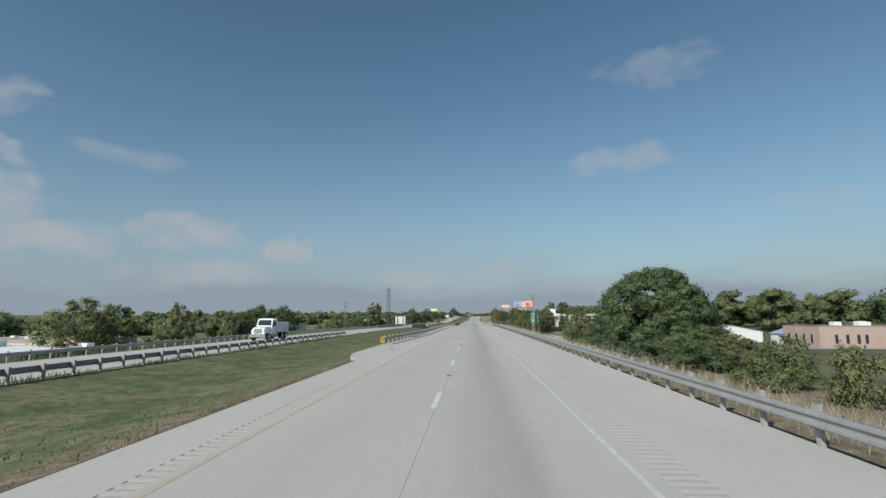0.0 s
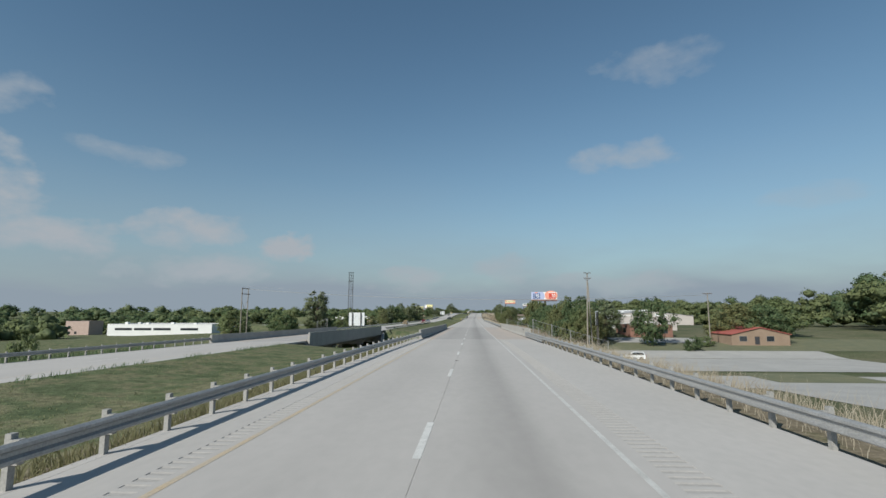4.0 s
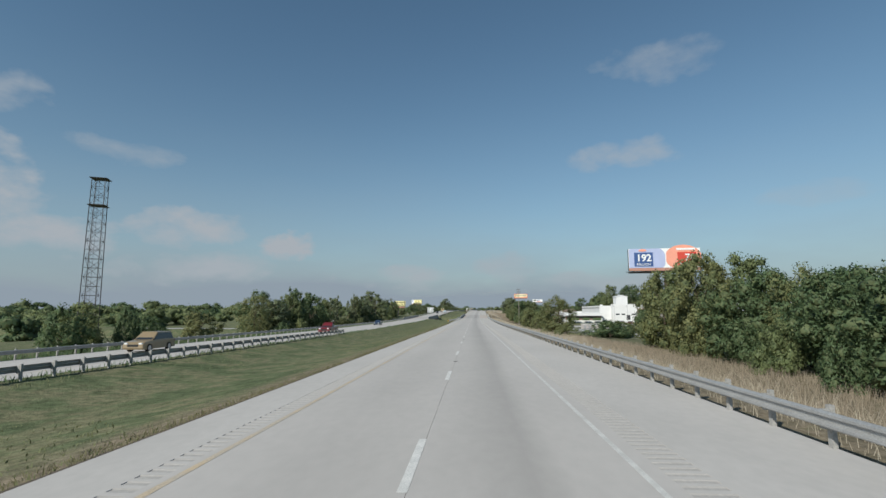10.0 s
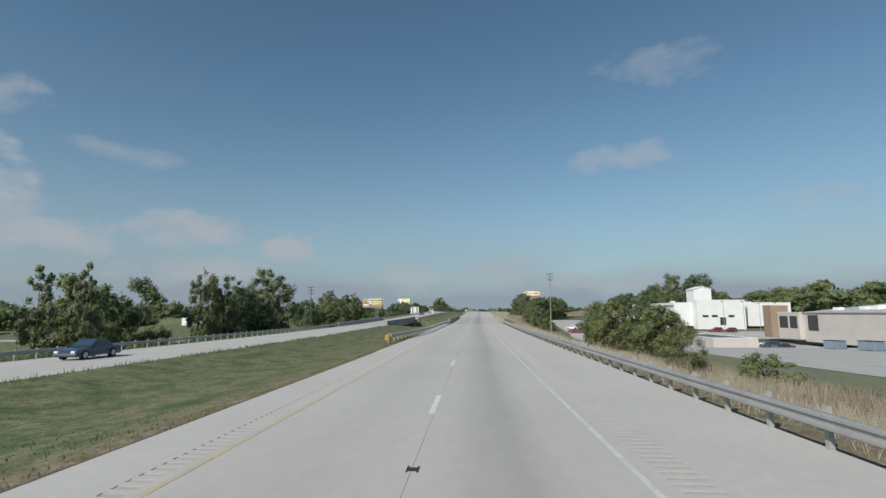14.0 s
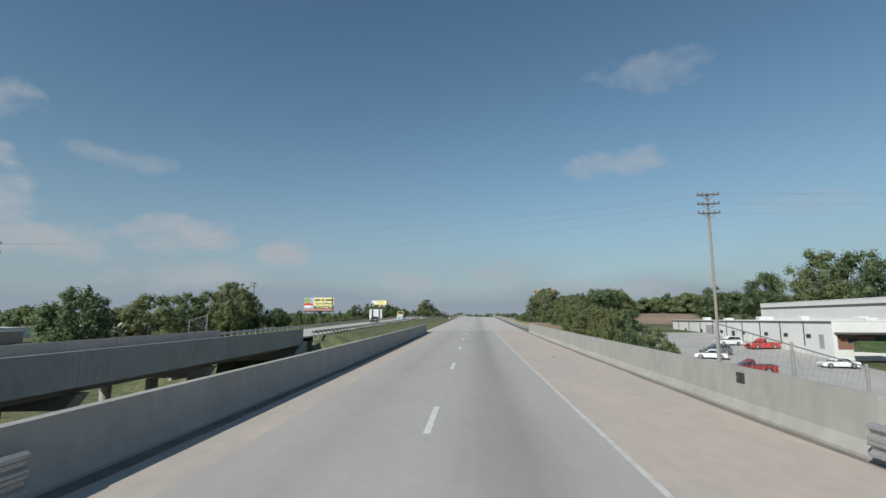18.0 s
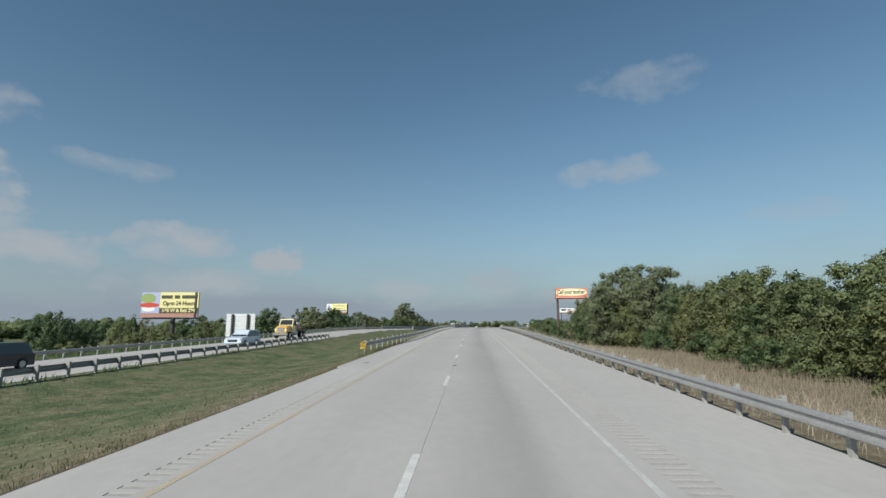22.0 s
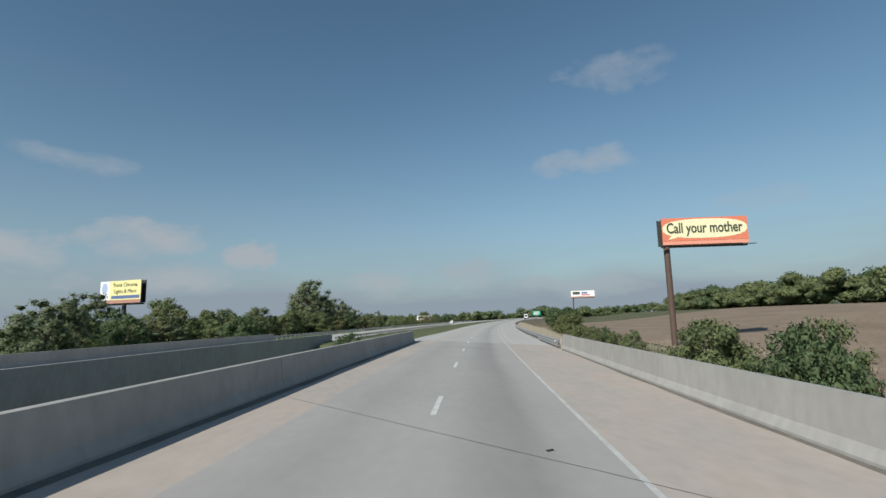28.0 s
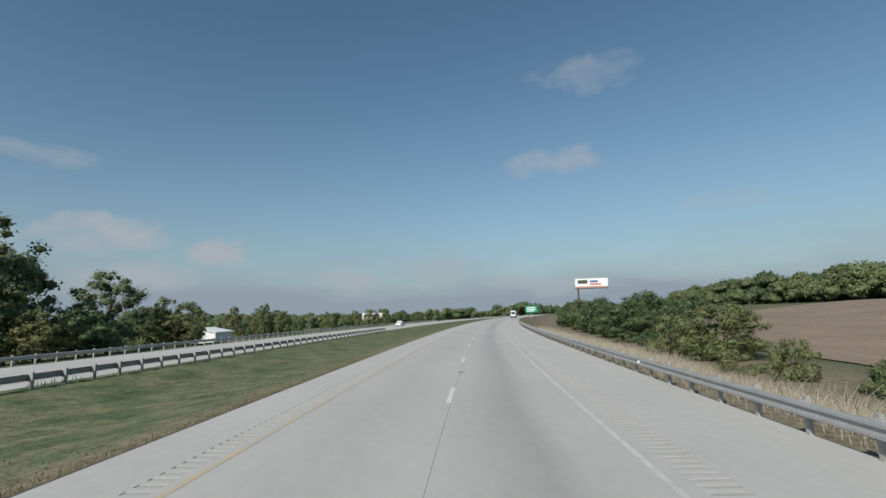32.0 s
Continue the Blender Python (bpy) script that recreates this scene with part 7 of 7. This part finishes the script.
def wheel(parent, x, y, r, w):
    bm = rod(bmesh.new(), (x - w / 2, y, r), (x + w / 2, y, r), r, r, 20)
    ty = part("tyre", bm, M_TYRE, parent)
    part("rim", rod(bmesh.new(), (x - w / 2 - 0.01, y, r), (x + w / 2 + 0.01, y, r), r * 0.62, r * 0.62, 16), M_RIM, ty)


def loft(prof, w, inset_top=0.0, ztop=1.0):
    """A side outline (y, z) made w wide, drawn in towards its top, with rounded shoulders."""
    bm = bmesh.new()
    zmin, zmax = min(z for _, z in prof), max(z for _, z in prof)
    rows = []
    for x in (-1.0, -0.9, 0.9, 1.0):
        row = []
        for yy, z in prof:
            u = (z - zmin) / (zmax - zmin)
            half = w / 2 * (1 - inset_top * u * u)
            shrink = 0.04 if abs(x) == 1.0 else 0.0
            row.append(bm.verts.new((x * half, yy * (1 - shrink * 0.3), z - (shrink if u > 0.6 else 0))))
        rows.append(row)
    n = len(prof)
    for a, b in zip(rows, rows[1:]):
        for i in range(n):
            bm.faces.new((a[i], a[(i + 1) % n], b[(i + 1) % n], b[i]))
    bm.faces.new(rows[0]), bm.faces.new(rows[-1][::-1])
    bmesh.ops.recalc_face_normals(bm, faces=bm.faces)
    return bm


def car(kind, col, m, label, name="car"):
    """Nose towards +Y."""
    ob = thing(name, label, "truck" if kind == "pickup" else "car", m)
    L, W, H = {"sedan": (4.7, 1.8, 1.45), "suv": (4.7, 1.86, 1.72), "van": (5.0, 1.95, 1.8), "pickup": (5.7, 1.98, 1.85)}[kind]
    h = L / 2
    belt_z = H * 0.58
    body = [(-h, 0.35), (-h + 0.05, belt_z), (-h + 0.2, belt_z + 0.04), (h * 0.45, belt_z + 0.03), (h - 0.35, belt_z - 0.08), (h - 0.05, belt_z - 0.28), (h, 0.4), (h - 0.1, 0.25), (-h + 0.1, 0.25)]
    part("body", loft(body, W, 0.06), paint_of(kind + "_paint", col), ob)
    rear = {"sedan": -h + 0.75, "suv": -h + 0.12, "van": -h + 0.1, "pickup": -0.35}[kind]
    roof_r = rear + {"sedan": 0.75, "suv": 0.35, "van": 0.25, "pickup": 0.15}[kind]
    cab = [(rear, belt_z), (roof_r, H - 0.02), (h * 0.05, H), (h * 0.42, belt_z + 0.02)]
    cb = part("cabin", loft(cab, W * 0.94, 0.16), paint_of(kind + "_roof_paint", col), ob)
    wz0, wz1 = belt_z + 0.06, H - 0.12
    for s in (-1, 1):
        bm = bmesh.new()
        u0, u1 = rear + 0.18, h * 0.34
        pts = [(u0, wz0), (roof_r + 0.12, wz1), (h * 0.03, wz1), (u1, wz0)]
        vs = []
        for yy, z in pts:
            u = (z - belt_z) / (H - belt_z)
            vs.append(bm.verts.new((s * (W * 0.47 * (1 - 0.16 * u * u) + 0.012), yy, z)))
        bm.faces.new(vs)
        part("side_window", bm, M_PANE, cb)
        part("mirror", new_box(s * W * 0.5 - 0.02, s * W * 0.5 + s * 0.0 + 0.1, h * 0.32, h * 0.4, belt_z + 0.02, belt_z + 0.16, 0.02), M_BLACK, ob)
        part("headlight", new_box(s * W * 0.36 - 0.16, s * W * 0.36 + 0.16, h - 0.28, h - 0.02, belt_z - 0.32, belt_z - 0.16, 0.03), M_HEAD, ob)
        part("tail_light", new_box(s * W * 0.42 - 0.1, s * W * 0.42 + 0.1, -h - 0.02, -h + 0.1, belt_z - 0.25, belt_z - 0.02, 0.02), M_TAIL, ob)
        for yy in (-h * 0.6, h * 0.6):
            wheel(ob, s * (W / 2 - 0.1), yy, 0.35 if kind != "pickup" else 0.4, 0.24)
    for nm, ya, za, yb, zb in (("windshield", h * 0.40, wz0, h * 0.07, wz1), ("rear_window", rear + 0.08, wz0, roof_r - 0.02, wz1)):
        bm = bmesh.new()
        off = 0.03 if nm == "windshield" else -0.03
        vs = [bm.verts.new(v) for v in ((-W * 0.42, ya + off, za), (W * 0.42, ya + off, za), (W * 0.36, yb + off, zb), (-W * 0.36, yb + off, zb))]
        bm.faces.new(vs)
        part(nm, bm, M_PANE, cb)
    part("grille", new_box(-W * 0.26, W * 0.26, h - 0.1, h + 0.005, 0.5, belt_z - 0.3, 0.01), M_BLACK, ob)
    if kind == "pickup":
        part("cargo_bed", new_box(-W * 0.42, W * 0.42, -h + 0.15, -0.5, belt_z + 0.02, belt_z + 0.05), M_BLACK, ob)
    return ob


def truck(m, label, cab_col, hood_col, bed, col2):
    """A long-nosed work truck, nose towards +Y; bed: dump or flat."""
    ob = thing("truck", label, "truck", m)
    pc, ph, p2 = paint_of("truck_cab_paint", cab_col), paint_of("truck_hood_paint", hood_col), paint_of("truck_bed_paint", col2)
    part("chassis", new_box(-0.45, 0.45, -4.2, 4.0, 0.6, 0.9), M_STEEL, ob)
    part("hood", loft([(1.9, 0.9), (1.9, 2.0), (3.5, 1.85), (3.95, 1.6), (4.0, 0.9)], 1.9, 0.12), ph, ob)
    part("cab", loft([(0.3, 0.85), (0.3, 2.95), (1.5, 3.0), (1.95, 2.05), (1.95, 0.85)], 2.3, 0.06), pc, ob)
    for s in (-1, 1):
        bm = bmesh.new()
        bm.faces.new([bm.verts.new((s * 1.15, yy, z)) for yy, z in ((0.6, 1.95), (0.6, 2.7), (1.5, 2.7), (1.8, 2.05))])
        part("side_window", bm, M_PANE, ob)
        part("headlight", new_box(s * 0.8 - 0.14, s * 0.8 + 0.14, 3.85, 4.02, 1.15, 1.4, 0.03), M_HEAD, ob)
        part("fuel_tank", rod(bmesh.new(), (s * 1.0, 0.2, 0.75), (s * 1.0, 1.4, 0.75), 0.3, 0.3, 14), M_RIM, ob)
        part("mirror", new_box(s * 1.35 - 0.1, s * 1.35 + 0.1, 1.9, 1.98, 2.0, 2.6, 0.02), M_BLACK, ob)
        part("exhaust", rod(bmesh.new(), (s * 1.0, 0.15, 0.9), (s * 1.0, 0.15, 3.3), 0.07, 0.07, 8), M_RIM, ob)
        wheel(ob, s * 1.0, 3.0, 0.52, 0.3)
        for yy in (-1.9, -3.2):
            wheel(ob, s * 0.95, yy, 0.52, 0.5)
    bm = bmesh.new()
    bm.faces.new([bm.verts.new(v) for v in ((-0.98, 1.97, 2.1), (0.98, 1.97, 2.1), (0.9, 1.6, 2.85), (-0.9, 1.6, 2.85))])
    part("windshield", bm, M_PANE, ob)
    part("grille", new_box(-0.55, 0.55, 3.95, 4.03, 1.0, 1.65, 0.02), M_RIM, ob)
    part("bumper", new_box(-1.15, 1.15, 3.98, 4.2, 0.5, 0.82, 0.04), M_RIM, ob)
    if bed == "dump":
        part("dump_body", loft([(-4.3, 1.05), (-4.3, 2.5), (0.1, 2.6), (0.45, 3.05), (0.9, 3.05), (0.05, 1.05)], 2.4, -0.03), p2, ob)
        for k in range(5):
            yy = -3.9 + k * 0.9
            for s in (-1, 1):
                part("rib", new_box(s * 1.24 - 0.05, s * 1.24 + 0.05, yy, yy + 0.12, 1.1, 2.45), p2, ob)
    else:
        part("flatbed", new_box(-1.2, 1.2, -4.4, 0.15, 1.0, 1.2, 0.02), M_STEEL, ob)
        part("headboard", new_box(-1.2, 1.2, 0.05, 0.15, 1.2, 2.2), p2, ob)
        part("tool_box", new_box(-0.8, 0.8, -2.6, -1.2, 1.2, 2.0, 0.03), paint_of("load_red", (0.4, 0.08, 0.06)), ob)
        part("tool_rack", new_box(-0.6, 0.6, -2.4, -1.5, 2.0, 2.5, 0.03), M_SIGNWHITE, ob)
        part("mast", rod(bmesh.new(), (0, -2.9, 1.2), (0.1, -2.9, 3.3), 0.06, 0.04, 8), M_RIM, ob)
    return ob


def opp_spot(y, lat):
    return at_road(y, lat, opp_z(y, lat) + 0.01, 180)


NEAR_LANE, FAR_LANE = -25.0, -28.6
truck(opp_spot(71, FAR_LANE), "white dump truck driving on the opposite carriageway", (0.78, 0.78, 0.78), (0.78, 0.78, 0.78), "dump", (0.72, 0.73, 0.74))
truck(opp_spot(712, FAR_LANE), "yellow and white flatbed work truck on the opposite carriageway", (0.66, 0.56, 0.30), (0.72, 0.44, 0.08), "flat", (0.05, 0.05, 0.05))
car("suv", (0.24, 0.18, 0.10), opp_spot(331, FAR_LANE), "tan off-road car on the opposite carriageway")
car("pickup", (0.13, 0.014, 0.016), opp_spot(375, NEAR_LANE), "dark red pickup truck on the opposite carriageway")
car("sedan", (0.03, 0.05, 0.09), opp_spot(440, FAR_LANE), "dark blue car on the opposite carriageway")
car("suv", (0.03, 0.03, 0.035), opp_spot(662, FAR_LANE), "black off-road car on the opposite carriageway")
car("van", (0.55, 0.62, 0.70), opp_spot(688, NEAR_LANE), "pale blue minivan on the opposite carriageway")
car("sedan", (0.75, 0.75, 0.75), opp_spot(1060, FAR_LANE), "white car far along the opposite carriageway")


def yard_car(kind, col, y, lat, turn, label):
    g = ground_at(y, lat)
    return car(kind, col, pose(g.x, g.y, g.z + 0.07, 0, 0, turn), label)


yard_car("suv", (0.78, 0.78, 0.78), 226, 36, 80, "white sport utility car on the lower street")
yard_car("pickup", (0.45, 0.04, 0.03), 611, 52.5, 100, "bright red pickup truck parked by the factory wall")
yard_car("suv", (0.75, 0.75, 0.75), 616, 49, 95, "white estate car parked by the factory wall")
yard_car("sedan", (0.78, 0.78, 0.78), 591, 51.5, 82, "white low coupe parked before the factory lawn")
yard_car("sedan", (0.75, 0.75, 0.75), 599, 38, 60, "white car parked on the lot near the highway")
yard_car("suv", (0.10, 0.11, 0.12), 604, 41, 80, "dark grey car parked on the lot")
yard_car("pickup", (0.22, 0.03, 0.03), 586, 37, 80, "dark red pickup truck parked on the lot near the highway")
yard_car("suv", (0.16, 0.02, 0.025), 590, 88, 80, "dark red car parked before the factory block")
yard_car("suv", (0.12, 0.02, 0.02), 589, 92.5, 80, "dark red car parked before the factory block")
yard_car("sedan", (0.03, 0.03, 0.04), 533, 78, 90, "black car parked by the warehouse entrance")
yard_car("suv", (0.05, 0.06, 0.1), 537, 77, 90, "dark blue car parked by the warehouse entrance")
yard_car("sedan", (0.7, 0.7, 0.7), 541, 75, 90, "white car parked by the warehouse entrance")

# the box truck far ahead in the same lane
ob = thing("box_truck", "white box truck far ahead on the same carriageway", "truck", at_road(1168, 1.9, 0.01, 0, True))
wh = paint_of("box_white", (0.74, 0.75, 0.74))
part("cargo_box", new_box(-1.25, 1.25, 0, 8.5, 1.0, 3.9, 0.05), wh, ob)
part("rear_door", new_box(-0.95, 0.95, -0.04, 0.02, 1.9, 3.3, 0.02), M_PANE, ob, "dark rear door panel")
part("cab", new_box(-1.1, 1.1, 8.8, 11.0, 0.7, 2.8, 0.12), wh, ob)
part("bumper", new_box(-1.2, 1.2, -0.15, 0.05, 0.5, 0.75, 0.03), M_BLACK, ob)
for s in (-1, 1):
    part("tail_light", new_box(s * 1.0 - 0.15, s * 1.0 + 0.15, -0.05, 0.0, 0.85, 1.0), M_TAIL, ob)
    for yy in (1.6, 2.8, 9.8):
        wheel(ob, s * 0.95, yy, 0.5, 0.4)
